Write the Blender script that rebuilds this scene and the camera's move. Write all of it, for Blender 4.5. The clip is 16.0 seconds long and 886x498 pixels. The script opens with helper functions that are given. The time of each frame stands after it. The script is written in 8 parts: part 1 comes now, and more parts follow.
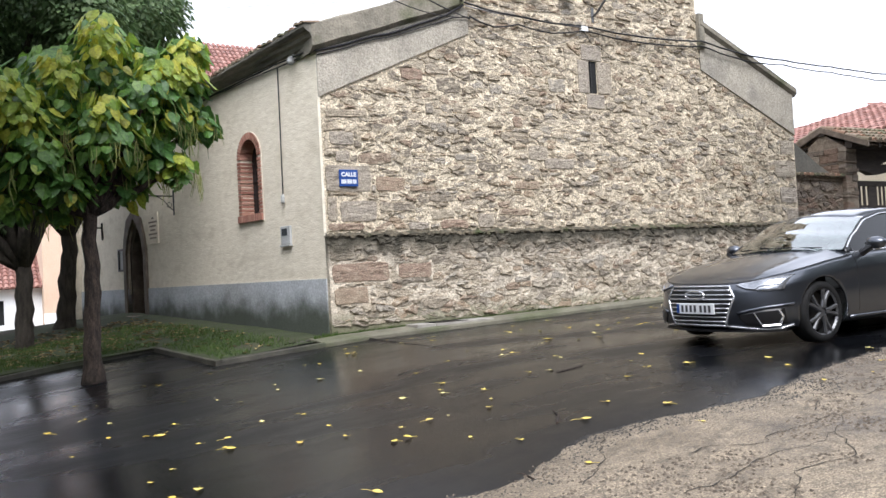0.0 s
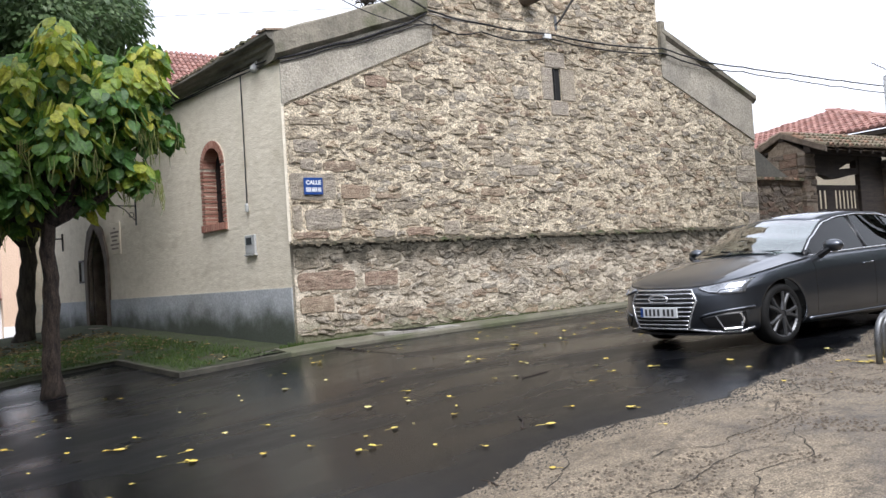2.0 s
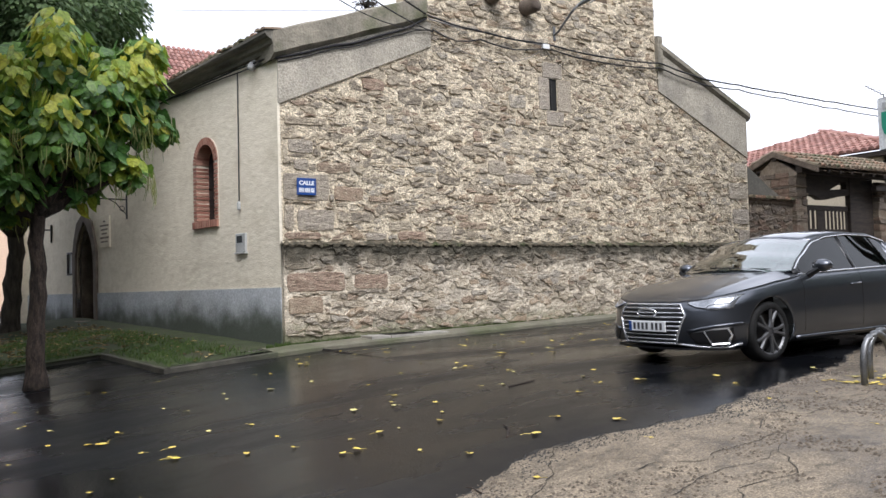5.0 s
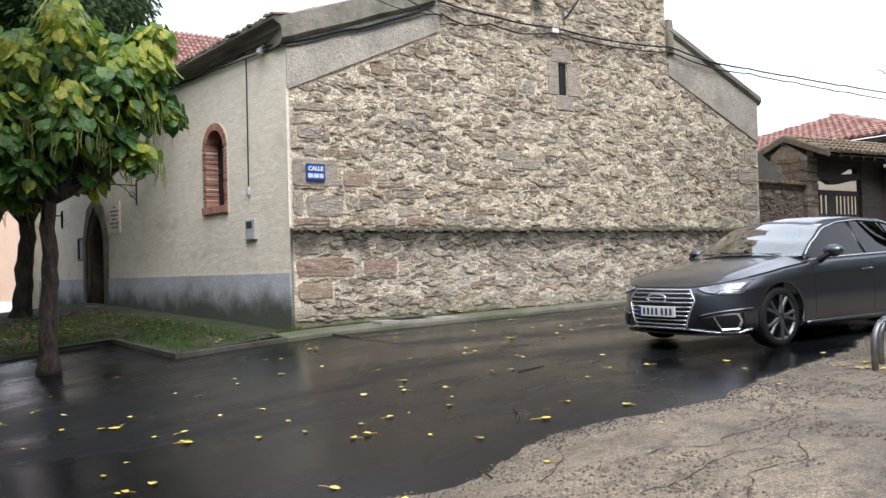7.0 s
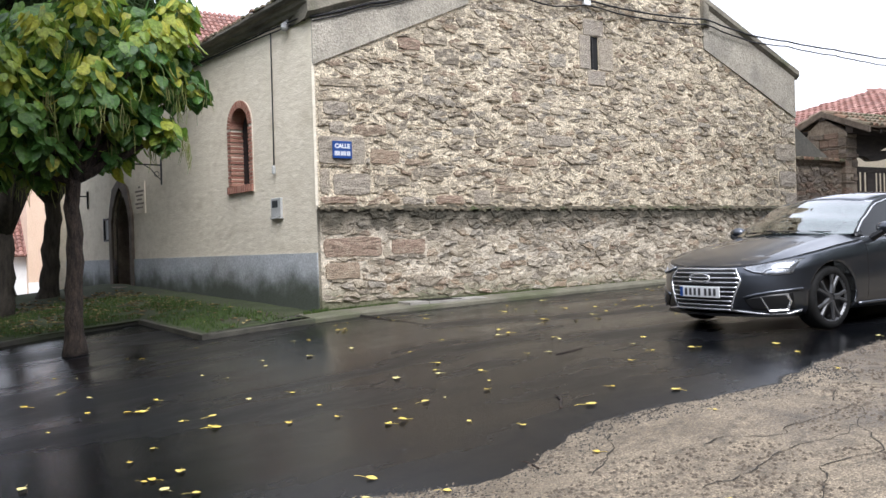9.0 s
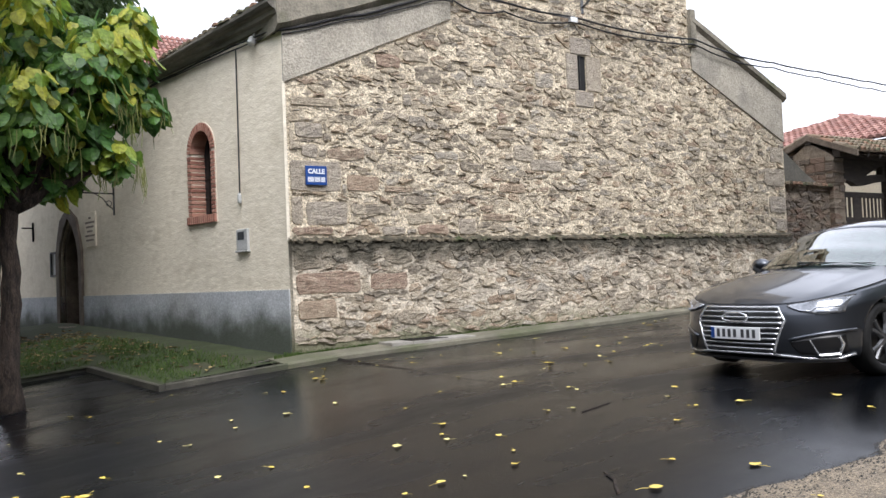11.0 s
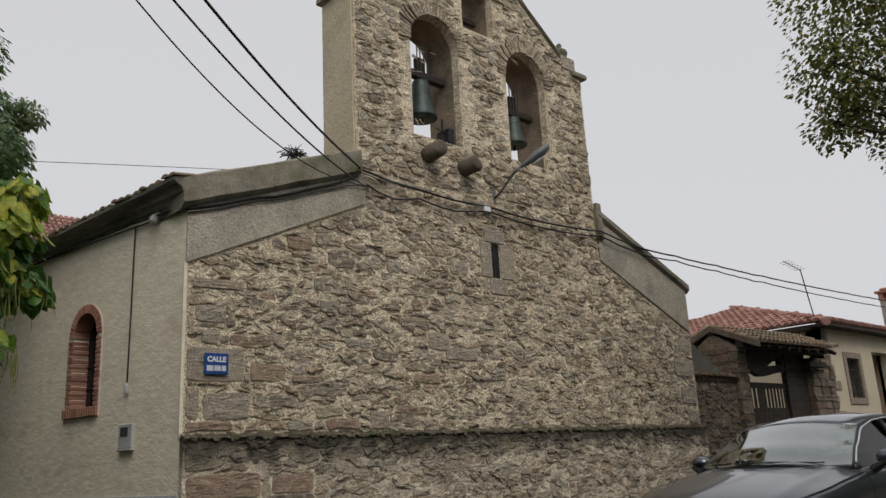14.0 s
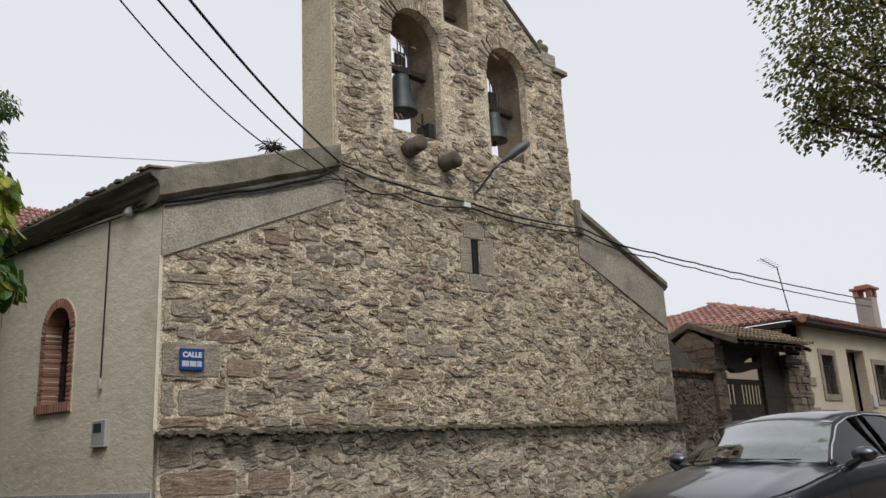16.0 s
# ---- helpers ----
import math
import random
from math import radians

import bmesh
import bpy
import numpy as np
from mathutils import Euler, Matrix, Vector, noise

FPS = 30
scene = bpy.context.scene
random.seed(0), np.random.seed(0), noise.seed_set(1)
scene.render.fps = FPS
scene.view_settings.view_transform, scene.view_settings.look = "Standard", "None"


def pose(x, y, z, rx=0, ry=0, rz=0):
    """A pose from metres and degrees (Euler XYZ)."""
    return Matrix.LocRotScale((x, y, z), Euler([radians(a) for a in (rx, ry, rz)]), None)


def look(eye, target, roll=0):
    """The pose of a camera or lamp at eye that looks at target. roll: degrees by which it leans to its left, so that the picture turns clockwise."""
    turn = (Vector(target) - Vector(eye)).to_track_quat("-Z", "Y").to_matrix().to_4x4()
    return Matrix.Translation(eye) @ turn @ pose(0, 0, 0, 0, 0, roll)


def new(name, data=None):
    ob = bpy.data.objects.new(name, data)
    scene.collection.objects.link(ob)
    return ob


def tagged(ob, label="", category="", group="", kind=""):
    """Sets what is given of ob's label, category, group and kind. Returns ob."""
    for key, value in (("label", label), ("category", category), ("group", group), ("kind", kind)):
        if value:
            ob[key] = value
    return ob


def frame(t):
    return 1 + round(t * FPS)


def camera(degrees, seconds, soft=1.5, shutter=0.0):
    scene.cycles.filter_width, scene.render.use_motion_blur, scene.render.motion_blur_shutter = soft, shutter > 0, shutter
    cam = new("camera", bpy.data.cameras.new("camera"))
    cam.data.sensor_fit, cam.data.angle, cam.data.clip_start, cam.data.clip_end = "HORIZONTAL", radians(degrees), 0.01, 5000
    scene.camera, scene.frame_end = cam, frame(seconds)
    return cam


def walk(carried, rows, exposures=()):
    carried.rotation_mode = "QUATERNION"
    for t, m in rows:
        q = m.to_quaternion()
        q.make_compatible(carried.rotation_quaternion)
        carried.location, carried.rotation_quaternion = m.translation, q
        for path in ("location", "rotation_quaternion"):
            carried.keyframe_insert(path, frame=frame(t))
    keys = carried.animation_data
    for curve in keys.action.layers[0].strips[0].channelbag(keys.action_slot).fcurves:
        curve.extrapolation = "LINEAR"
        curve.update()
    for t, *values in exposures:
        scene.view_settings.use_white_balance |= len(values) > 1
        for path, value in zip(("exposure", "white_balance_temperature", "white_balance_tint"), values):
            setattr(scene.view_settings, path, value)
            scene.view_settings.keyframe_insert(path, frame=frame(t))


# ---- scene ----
cam = camera(58.0, 16.0)
PATH = [
    (0, (-4.589, -11.146, 0.797), (-3.567, -9.427, 0.849), -3.1),
    (0.5, (-4.542, -11.15, 0.795), (-3.453, -9.474, 0.843), -3.5),
    (1, (-4.548, -11.162, 0.804), (-3.439, -9.498, 0.834), -3.9),
    (1.5, (-4.538, -11.152, 0.796), (-3.455, -9.471, 0.829), -3.8),
    (2, (-4.547, -11.154, 0.791), (-3.458, -9.477, 0.857), -3.8),
    (2.5, (-4.54, -11.153, 0.799), (-3.431, -9.492, 0.908), -3.2),
    (3, (-4.532, -11.15, 0.797), (-3.405, -9.504, 0.939), -2.5),
    (3.5, (-4.541, -11.144, 0.798), (-3.416, -9.497, 0.944), -2.4),
    (4, (-4.559, -11.148, 0.797), (-3.447, -9.491, 0.925), -2.0),
    (6.5, (-4.55, -11.138, 0.78), (-3.442, -9.473, 0.826), -1.5),
    (7, (-4.57, -11.142, 0.792), (-3.478, -9.467, 0.835), -1.7),
    (7.5, (-4.557, -11.132, 0.795), (-3.481, -9.447, 0.834), -2.0),
    (8, (-4.548, -11.136, 0.784), (-3.483, -9.444, 0.814), -2.3),
    (8.5, (-4.528, -11.036, 0.779), (-3.481, -9.332, 0.786), -2.0),
    (8.7, (-4.523, -10.962, 0.774), (-3.48, -9.255, 0.771), -1.8),
    (10.8, (-4.233, -9.909, 0.846), (-3.148, -8.228, 0.868), -2.2),
    (11, (-4.224, -9.772, 0.876), (-3.097, -8.121, 0.939), -2.4),
    (11.5, (-4.143, -9.545, 0.9), (-2.958, -7.945, 1.081), -2.6),
    (12, (-4.019, -9.353, 0.941), (-2.835, -7.777, 1.278), -2.2),
    (12.5, (-3.936, -9.225, 0.949), (-2.724, -7.698, 1.394), -2.6),
    (13, (-3.954, -9.167, 0.972), (-2.69, -7.687, 1.433), -2.2),
    (13.5, (-3.995, -9.137, 0.984), (-2.702, -7.689, 1.465), -2.7),
    (14, (-4.025, -9.131, 0.997), (-2.724, -7.699, 1.507), -3.0),
    (14.5, (-4.017, -9.107, 1.01), (-2.711, -7.687, 1.534), -3.0),
    (15, (-4.021, -9.071, 1.013), (-2.697, -7.664, 1.531), -2.5),
    (15.5, (-4.007, -9.086, 1.023), (-2.673, -7.683, 1.523), -2.6),
    (16, (-3.982, -9.095, 1.014), (-2.643, -7.695, 1.51), -3.0),
]
EXPOSURES = [(0, 1.18, 6080, 13), (0.8, 0.99, 6080, 13), (2.0, 0.95, 6080, 13), (3.5, 0.80, 6150, 13), (4.2, 0.83, 6150, 13), (7.0, 0.95, 6050, 13), (8.7, 1.05, 6050, 13), (11.0, 1.0, 6150, 13), (12.2, 0.53, 6450, 10), (12.9, -0.20, 6700, 10), (13.5, -0.36, 6800, 10), (14.4, -0.34, 6700, 10), (15.0, -0.18, 6650, 10), (16.0, -0.06, 6550, 11)]
walk(cam, [(t, look(eye, target, roll)) for t, eye, target, roll in PATH], EXPOSURES)

# ---- light: an overcast sky, a weak and wide sun ----
world = bpy.data.worlds.new("overcast")
scene.world = world
world.use_nodes = True
wn, wl = world.node_tree.nodes, world.node_tree.links
sky = wn.new("ShaderNodeTexSky")
sky.sky_type, sky.sun_disc = "NISHITA", False
sky.sun_elevation, sky.sun_rotation = radians(48), radians(200)
sky.air_density, sky.dust_density = 1.0, 4.0
hsv = wn.new("ShaderNodeHueSaturation")
hsv.inputs["Saturation"].default_value = 0.12
hsv.inputs["Value"].default_value = 0.10
cloud = wn.new("ShaderNodeMix")
cloud.data_type = "RGBA"
cloud.inputs[0].default_value = 0.8
cloud.inputs[7].default_value = (0.93, 0.96, 1.03, 1)
wl.new(sky.outputs[0], hsv.inputs["Color"])
wl.new(hsv.outputs[0], cloud.inputs[6])
wl.new(cloud.outputs[2], wn["Background"].inputs[0])
wn["Background"].inputs[1].default_value = 1.0
sun = new("sun", bpy.data.lights.new("sun", "SUN"))
sun.data.energy, sun.data.angle, sun.data.color = 1.9, radians(35), (1.0, 0.97, 0.92)
sun.matrix_world = look((-6, -14, 20), (0, 0, 0))

from mathutils.geometry import tessellate_polygon

# ---- materials ----
def surf(name, a, b, scale=6.0, rough=0.8, bump=0.3, fine=60.0, spread="", c=None, metal=0.0, spec=0.5, stretch=(1, 1, 1), dist=0.01, rough2=None, trans=0.0, coat=0.0, wear=0.5):
    """Two colours mixed by coarse noise, darkened a little by fine grain; spread "object" or "island" varies each piece."""
    m = bpy.data.materials.new(name)
    m.use_nodes = True
    n, l = m.node_tree.nodes, m.node_tree.links
    p = n["Principled BSDF"]
    co = n.new("ShaderNodeTexCoord")
    mp = n.new("ShaderNodeMapping")
    mp.inputs["Scale"].default_value = stretch
    if spread:
        l.new(n.new("ShaderNodeNewGeometry").outputs["Position"], mp.inputs[0])
    else:
        l.new(co.outputs["Object"], mp.inputs[0])
    n1 = n.new("ShaderNodeTexNoise")
    n1.inputs["Scale"].default_value, n1.inputs["Detail"].default_value, n1.inputs["Roughness"].default_value = scale, 6, 0.6
    n2 = n.new("ShaderNodeTexNoise")
    n2.inputs["Scale"].default_value, n2.inputs["Detail"].default_value = fine, 4
    l.new(mp.outputs[0], n1.inputs["Vector"])
    l.new(mp.outputs[0], n2.inputs["Vector"])
    ramp = n.new("ShaderNodeValToRGB")
    e = ramp.color_ramp.elements
    e[0].position, e[1].position = 0.35, 0.68
    e[0].color, e[1].color = (*a, 1), (*b, 1)
    l.new(n1.outputs[0], ramp.inputs[0])
    col = ramp.outputs[0]
    if spread:
        if spread == "object":
            src = n.new("ShaderNodeObjectInfo").outputs["Random"]
        else:
            src = n.new("ShaderNodeNewGeometry").outputs["Random Per Island"]
        pick = n.new("ShaderNodeValToRGB")
        pick.color_ramp.interpolation = "CONSTANT" if c and len(c) > 3 else "LINEAR"
        tones = c if c else [a, b]
        while len(pick.color_ramp.elements) < len(tones):
            pick.color_ramp.elements.new(0.5)
        for i, tone in enumerate(tones):
            pick.color_ramp.elements[i].position = i / len(tones)
            pick.color_ramp.elements[i].color = (*tone, 1)
        l.new(src, pick.inputs[0])
        mx = n.new("ShaderNodeMix")
        mx.data_type = "RGBA"
        mx.inputs[0].default_value = 0.62
        l.new(col, mx.inputs[6])
        l.new(pick.outputs[0], mx.inputs[7])
        col = mx.outputs[2]
    elif c:
        n3 = n.new("ShaderNodeTexNoise")
        n3.inputs["Scale"].default_value, n3.inputs["Detail"].default_value = scale * 0.35, 5
        l.new(mp.outputs[0], n3.inputs["Vector"])
        r3 = n.new("ShaderNodeMapRange")
        r3.inputs[1].default_value, r3.inputs[2].default_value = 0.52, 0.7
        l.new(n3.outputs[0], r3.inputs[0])
        mx = n.new("ShaderNodeMix")
        mx.data_type = "RGBA"
        l.new(r3.outputs[0], mx.inputs[0])
        l.new(col, mx.inputs[6])
        mx.inputs[7].default_value = (*c[0], 1)
        col = mx.outputs[2]
    g = n.new("ShaderNodeMapRange")
    g.inputs[1].default_value, g.inputs[2].default_value = 0.3, 0.7
    g.inputs[3].default_value, g.inputs[4].default_value = 1.0 - 0.5 * wear, 1.0 + 0.25 * wear
    l.new(n2.outputs[0], g.inputs[0])
    mul = n.new("ShaderNodeVectorMath")
    mul.operation = "SCALE"
    l.new(col, mul.inputs[0])
    l.new(g.outputs[0], mul.inputs["Scale"])
    l.new(mul.outputs[0], p.inputs["Base Color"])
    p.inputs["Roughness"].default_value = rough
    if rough2 is not None:
        rr = n.new("ShaderNodeMapRange")
        rr.inputs[1].default_value, rr.inputs[2].default_value = 0.38, 0.62
        rr.inputs[3].default_value, rr.inputs[4].default_value = rough, rough2
        l.new(n1.outputs[0], rr.inputs[0])
        l.new(rr.outputs[0], p.inputs["Roughness"])
    p.inputs["Metallic"].default_value = metal
    p.inputs["Specular IOR Level"].default_value = spec
    p.inputs["Coat Weight"].default_value = coat
    p.inputs["Coat Roughness"].default_value = 0.06
    if bump:
        ad = n.new("ShaderNodeMath")
        ad.operation = "MULTIPLY_ADD"
        ad.inputs[1].default_value = 0.5
        l.new(n2.outputs[0], ad.inputs[0])
        l.new(n1.outputs[0], ad.inputs[2])
        bp = n.new("ShaderNodeBump")
        bp.inputs["Strength"].default_value, bp.inputs["Distance"].default_value = bump, dist
        l.new(ad.outputs[0], bp.inputs["Height"])
        l.new(bp.outputs[0], p.inputs["Normal"])
    if trans:
        tr = n.new("ShaderNodeBsdfTranslucent")
        l.new(mul.outputs[0], tr.inputs[0])
        ms = n.new("ShaderNodeMixShader")
        ms.inputs[0].default_value = trans
        l.new(p.outputs[0], ms.inputs[1])
        l.new(tr.outputs[0], ms.inputs[2])
        l.new(ms.outputs[0], n["Material Output"].inputs[0])
    return m


def stain(m, colour, lo, hi, axis=2, scale=3.0, amount=0.8, wander=0.5):
    """Lays algae or damp over a material: full at object height lo, gone at hi, with a ragged noise edge."""
    n, l = m.node_tree.nodes, m.node_tree.links
    p = n["Principled BSDF"]
    old = p.inputs["Base Color"].links[0].from_socket
    co = n.new("ShaderNodeNewGeometry")
    sep = n.new("ShaderNodeSeparateXYZ")
    l.new(co.outputs["Position"], sep.inputs[0])
    no = n.new("ShaderNodeTexNoise")
    no.inputs["Scale"].default_value, no.inputs["Detail"].default_value = scale, 6
    l.new(co.outputs["Position"], no.inputs["Vector"])
    ad = n.new("ShaderNodeMath")
    ad.operation = "MULTIPLY_ADD"
    ad.inputs[1].default_value = -2 * wander * (hi - lo)
    l.new(no.outputs[0], ad.inputs[0])
    l.new(sep.outputs[axis], ad.inputs[2])
    r = n.new("ShaderNodeMapRange")
    r.interpolation_type = "SMOOTHSTEP"
    r.inputs[1].default_value, r.inputs[2].default_value = lo - wander * (hi - lo), hi - wander * (hi - lo)
    r.inputs[3].default_value, r.inputs[4].default_value = amount, 0.0
    l.new(ad.outputs[0], r.inputs[0])
    mx = n.new("ShaderNodeMix")
    mx.data_type = "RGBA"
    l.new(r.outputs[0], mx.inputs[0])
    l.new(old, mx.inputs[6])
    mx.inputs[7].default_value = (*colour, 1)
    l.new(mx.outputs[2], p.inputs["Base Color"])
    return m


def plain(name, c, rough=0.5, metal=0.0, coat=0.0, emit=0.0):
    m = bpy.data.materials.new(name)
    m.use_nodes = True
    p = m.node_tree.nodes["Principled BSDF"]
    p.inputs["Base Color"].default_value = (*c, 1)
    p.inputs["Roughness"].default_value, p.inputs["Metallic"].default_value = rough, metal
    p.inputs["Coat Weight"].default_value = coat
    return m


def glass(name, tint, rough=0.0, gloss=0.85, least=0.09):
    m = bpy.data.materials.new(name)
    m.use_nodes = True
    n, l = m.node_tree.nodes, m.node_tree.links
    p = n["Principled BSDF"]
    p.inputs["Base Color"].default_value = (*tint, 1)
    p.inputs["Roughness"].default_value = rough
    p.inputs["IOR"].default_value = 1.5
    tr = n.new("ShaderNodeBsdfTransparent")
    tr.inputs[0].default_value = (*tint, 1)
    gl = n.new("ShaderNodeBsdfGlossy")
    gl.inputs["Roughness"].default_value = rough + 0.01
    lw = n.new("ShaderNodeLayerWeight")
    lw.inputs["Blend"].default_value = 0.5
    pw = n.new("ShaderNodeMath")
    pw.operation = "POWER"
    pw.inputs[1].default_value = 2.0
    ad = n.new("ShaderNodeMath")
    ad.operation = "MULTIPLY_ADD"
    ad.inputs[1].default_value, ad.inputs[2].default_value = gloss, least
    l.new(lw.outputs["Facing"], pw.inputs[0])
    l.new(pw.outputs[0], ad.inputs[0])
    ms = n.new("ShaderNodeMixShader")
    l.new(ad.outputs[0], ms.inputs[0])
    l.new(tr.outputs[0], ms.inputs[1])
    l.new(gl.outputs[0], ms.inputs[2])
    l.new(ms.outputs[0], n["Material Output"].inputs[0])
    return m


def smear(m, colour, amount=0.5, scale=11.0):
    """Mortar or dust smeared over parts of a surface in ragged patches."""
    n, l = m.node_tree.nodes, m.node_tree.links
    p = n["Principled BSDF"]
    old = p.inputs["Base Color"].links[0].from_socket
    no = n.new("ShaderNodeTexNoise")
    no.inputs["Scale"].default_value, no.inputs["Detail"].default_value, no.inputs["Roughness"].default_value = scale, 8, 0.7
    l.new(n.new("ShaderNodeNewGeometry").outputs["Position"], no.inputs["Vector"])
    r = n.new("ShaderNodeMapRange")
    r.inputs[1].default_value, r.inputs[2].default_value, r.inputs[4].default_value = 0.50, 0.62, amount
    l.new(no.outputs[0], r.inputs[0])
    mx = n.new("ShaderNodeMix")
    mx.data_type = "RGBA"
    l.new(r.outputs[0], mx.inputs[0])
    l.new(old, mx.inputs[6])
    mx.inputs[7].default_value = (*colour, 1)
    l.new(mx.outputs[2], p.inputs["Base Color"])
    return m


STONES = [(0.44, 0.365, 0.262), (0.39, 0.345, 0.28), (0.53, 0.445, 0.32), (0.20, 0.165, 0.12), (0.48, 0.345, 0.22), (0.48, 0.405, 0.30), (0.60, 0.51, 0.37), (0.44, 0.40, 0.335), (0.34, 0.23, 0.15), (0.52, 0.435, 0.31), (0.28, 0.235, 0.175), (0.56, 0.48, 0.37)]
PALE = (0.75, 0.645, 0.475)


def fissure(m, dark, scale=7.0, stretch=(1, 1, 3.5), width=0.022, seed=0.0):
    """Thin dark bedding cracks, chipped edges and painted crevice shade, broken by a second noise."""
    n, l = m.node_tree.nodes, m.node_tree.links
    p = n["Principled BSDF"]
    old = p.inputs["Base Color"].links[0].from_socket
    mp = n.new("ShaderNodeMapping")
    mp.inputs["Scale"].default_value = stretch
    mp.inputs["Location"].default_value = (seed, seed, seed)
    l.new(n.new("ShaderNodeNewGeometry").outputs["Position"], mp.inputs[0])
    a, b = n.new("ShaderNodeTexNoise"), n.new("ShaderNodeTexNoise")
    a.inputs["Scale"].default_value, a.inputs["Detail"].default_value, a.inputs["Roughness"].default_value, a.inputs["Distortion"].default_value = scale, 5, 0.62, 0.6
    b.inputs["Scale"].default_value, b.inputs["Detail"].default_value = scale * 0.7, 3
    l.new(mp.outputs[0], a.inputs["Vector"])
    l.new(mp.outputs[0], b.inputs["Vector"])
    near = n.new("ShaderNodeMath")
    near.operation = "SUBTRACT"
    near.inputs[1].default_value = 0.5
    l.new(a.outputs[0], near.inputs[0])
    away = n.new("ShaderNodeMath")
    away.operation = "ABSOLUTE"
    l.new(near.outputs[0], away.inputs[0])
    line = n.new("ShaderNodeMapRange")
    line.inputs[1].default_value, line.inputs[2].default_value, line.inputs[3].default_value, line.inputs[4].default_value = 0.0, width, 1.0, 0.0
    l.new(away.outputs[0], line.inputs[0])
    where = n.new("ShaderNodeMapRange")
    where.inputs[1].default_value, where.inputs[2].default_value, where.inputs[4].default_value = 0.44, 0.56, 0.85
    l.new(b.outputs[0], where.inputs[0])
    both = n.new("ShaderNodeMath")
    both.operation = "MULTIPLY"
    l.new(line.outputs[0], both.inputs[0])
    l.new(where.outputs[0], both.inputs[1])
    mx = n.new("ShaderNodeMix")
    mx.data_type = "RGBA"
    l.new(both.outputs[0], mx.inputs[0])
    l.new(old, mx.inputs[6])
    mx.inputs[7].default_value = (*dark, 1)
    l.new(mx.outputs[2], p.inputs["Base Color"])
    return m


def stone_skin(name, spread, tones, a=(0.28, 0.24, 0.19), b=(0.57, 0.49, 0.385), mortar=PALE, amount=0.72):
    m = surf(name, a, b, 9, 0.88, 1.0, 52, spread, tones, dist=0.03, stretch=(1, 1, 3.6), wear=1.2)
    return fissure(smear(m, mortar, amount, 12.0), (0.09, 0.072, 0.05), 5.0, (1, 1, 3.2), 0.018)


DAMP = (0.035, 0.032, 0.02)
M_STONE = stone_skin("rubble_stone", "object", STONES)
M_STONES = stone_skin("rubble_stone_field", "island", STONES)
M_QUOIN = stone_skin("grey_pink_block", "object", [(0.47, 0.40, 0.315), (0.50, 0.43, 0.33), (0.44, 0.385, 0.32)], amount=0.3)
M_RUST = stone_skin("rusty_stone", "object", [(0.40, 0.25, 0.155), (0.45, 0.33, 0.22), (0.36, 0.22, 0.15)], amount=0.3)
WHITISH = (0.61, 0.54, 0.43)
M_STONE_LOW = stain(stone_skin("damp_rubble_stone", "object", STONES, mortar=WHITISH), DAMP, 1.36, 0.88, scale=5, amount=0.95)
M_STONES_LOW = stain(stone_skin("damp_rubble_field", "island", STONES, mortar=WHITISH), DAMP, 1.36, 0.88, scale=5, amount=0.95)
M_MORTAR = fissure(surf("lime_mortar", (0.68, 0.58, 0.42), (0.88, 0.765, 0.58), 8, 0.95, 1.0, 38, c=[(0.46, 0.385, 0.28)], dist=0.045, wear=1.2), (0.12, 0.095, 0.065), 8.0, (1, 1, 2.6), 0.03, 4.0)
M_MORTAR_LOW = stain(surf("damp_mortar", (0.58, 0.50, 0.385), (0.76, 0.675, 0.54), 6, 0.95, 1.0, 34, c=[(0.40, 0.35, 0.28)], dist=0.035, wear=0.8), (0.10, 0.11, 0.05), 0.0, 0.35, scale=5)
stain(M_MORTAR_LOW, DAMP, 1.36, 0.92, scale=5, amount=0.93)
fissure(M_MORTAR_LOW, (0.10, 0.085, 0.06), 7.0, (1, 1, 2.6), 0.03, 2.0)
BROWNS = [(0.20, 0.15, 0.11), (0.14, 0.11, 0.085), (0.27, 0.20, 0.14), (0.17, 0.14, 0.115), (0.23, 0.14, 0.095), (0.30, 0.25, 0.19)]
M_BROWN = stone_skin("brown_rubble", "object", BROWNS, (0.12, 0.095, 0.075), (0.28, 0.22, 0.165), (0.32, 0.26, 0.19), 0.3)
M_BROWNS = stone_skin("brown_rubble_field", "island", BROWNS, (0.12, 0.095, 0.075), (0.28, 0.22, 0.165), (0.32, 0.26, 0.19), 0.3)
M_EARTHMORTAR = surf("earth_mortar", (0.17, 0.135, 0.10), (0.30, 0.245, 0.18), 7, 0.95, 1.0, 34, dist=0.03, wear=0.8)
M_RENDER = surf("grey_cement_render", (0.38, 0.345, 0.28), (0.50, 0.455, 0.375), 2.2, 0.95, 1.0, 42, c=[(0.28, 0.26, 0.22)], dist=0.04, wear=0.7)
M_PLASTER = surf("rough_cream_plaster", (0.76, 0.685, 0.545), (0.86, 0.785, 0.645), 6, 0.95, 0.7, 26, c=[(0.69, 0.615, 0.48)], dist=0.018, wear=0.16, stretch=(1, 1, 1.5))
M_DADO = stain(surf("grey_blue_dado", (0.43, 0.455, 0.475), (0.53, 0.55, 0.565), 1.5, 0.9, 0.7, 30, c=[(0.40, 0.41, 0.41)], dist=0.012), (0.035, 0.045, 0.024), 0.12, 0.62, scale=2.4, amount=0.92, wander=0.6)
M_COPING = surf("lichened_coping", (0.16, 0.145, 0.115), (0.30, 0.27, 0.21), 4, 0.95, 1.0, 30, c=[(0.11, 0.115, 0.06)], dist=0.02)
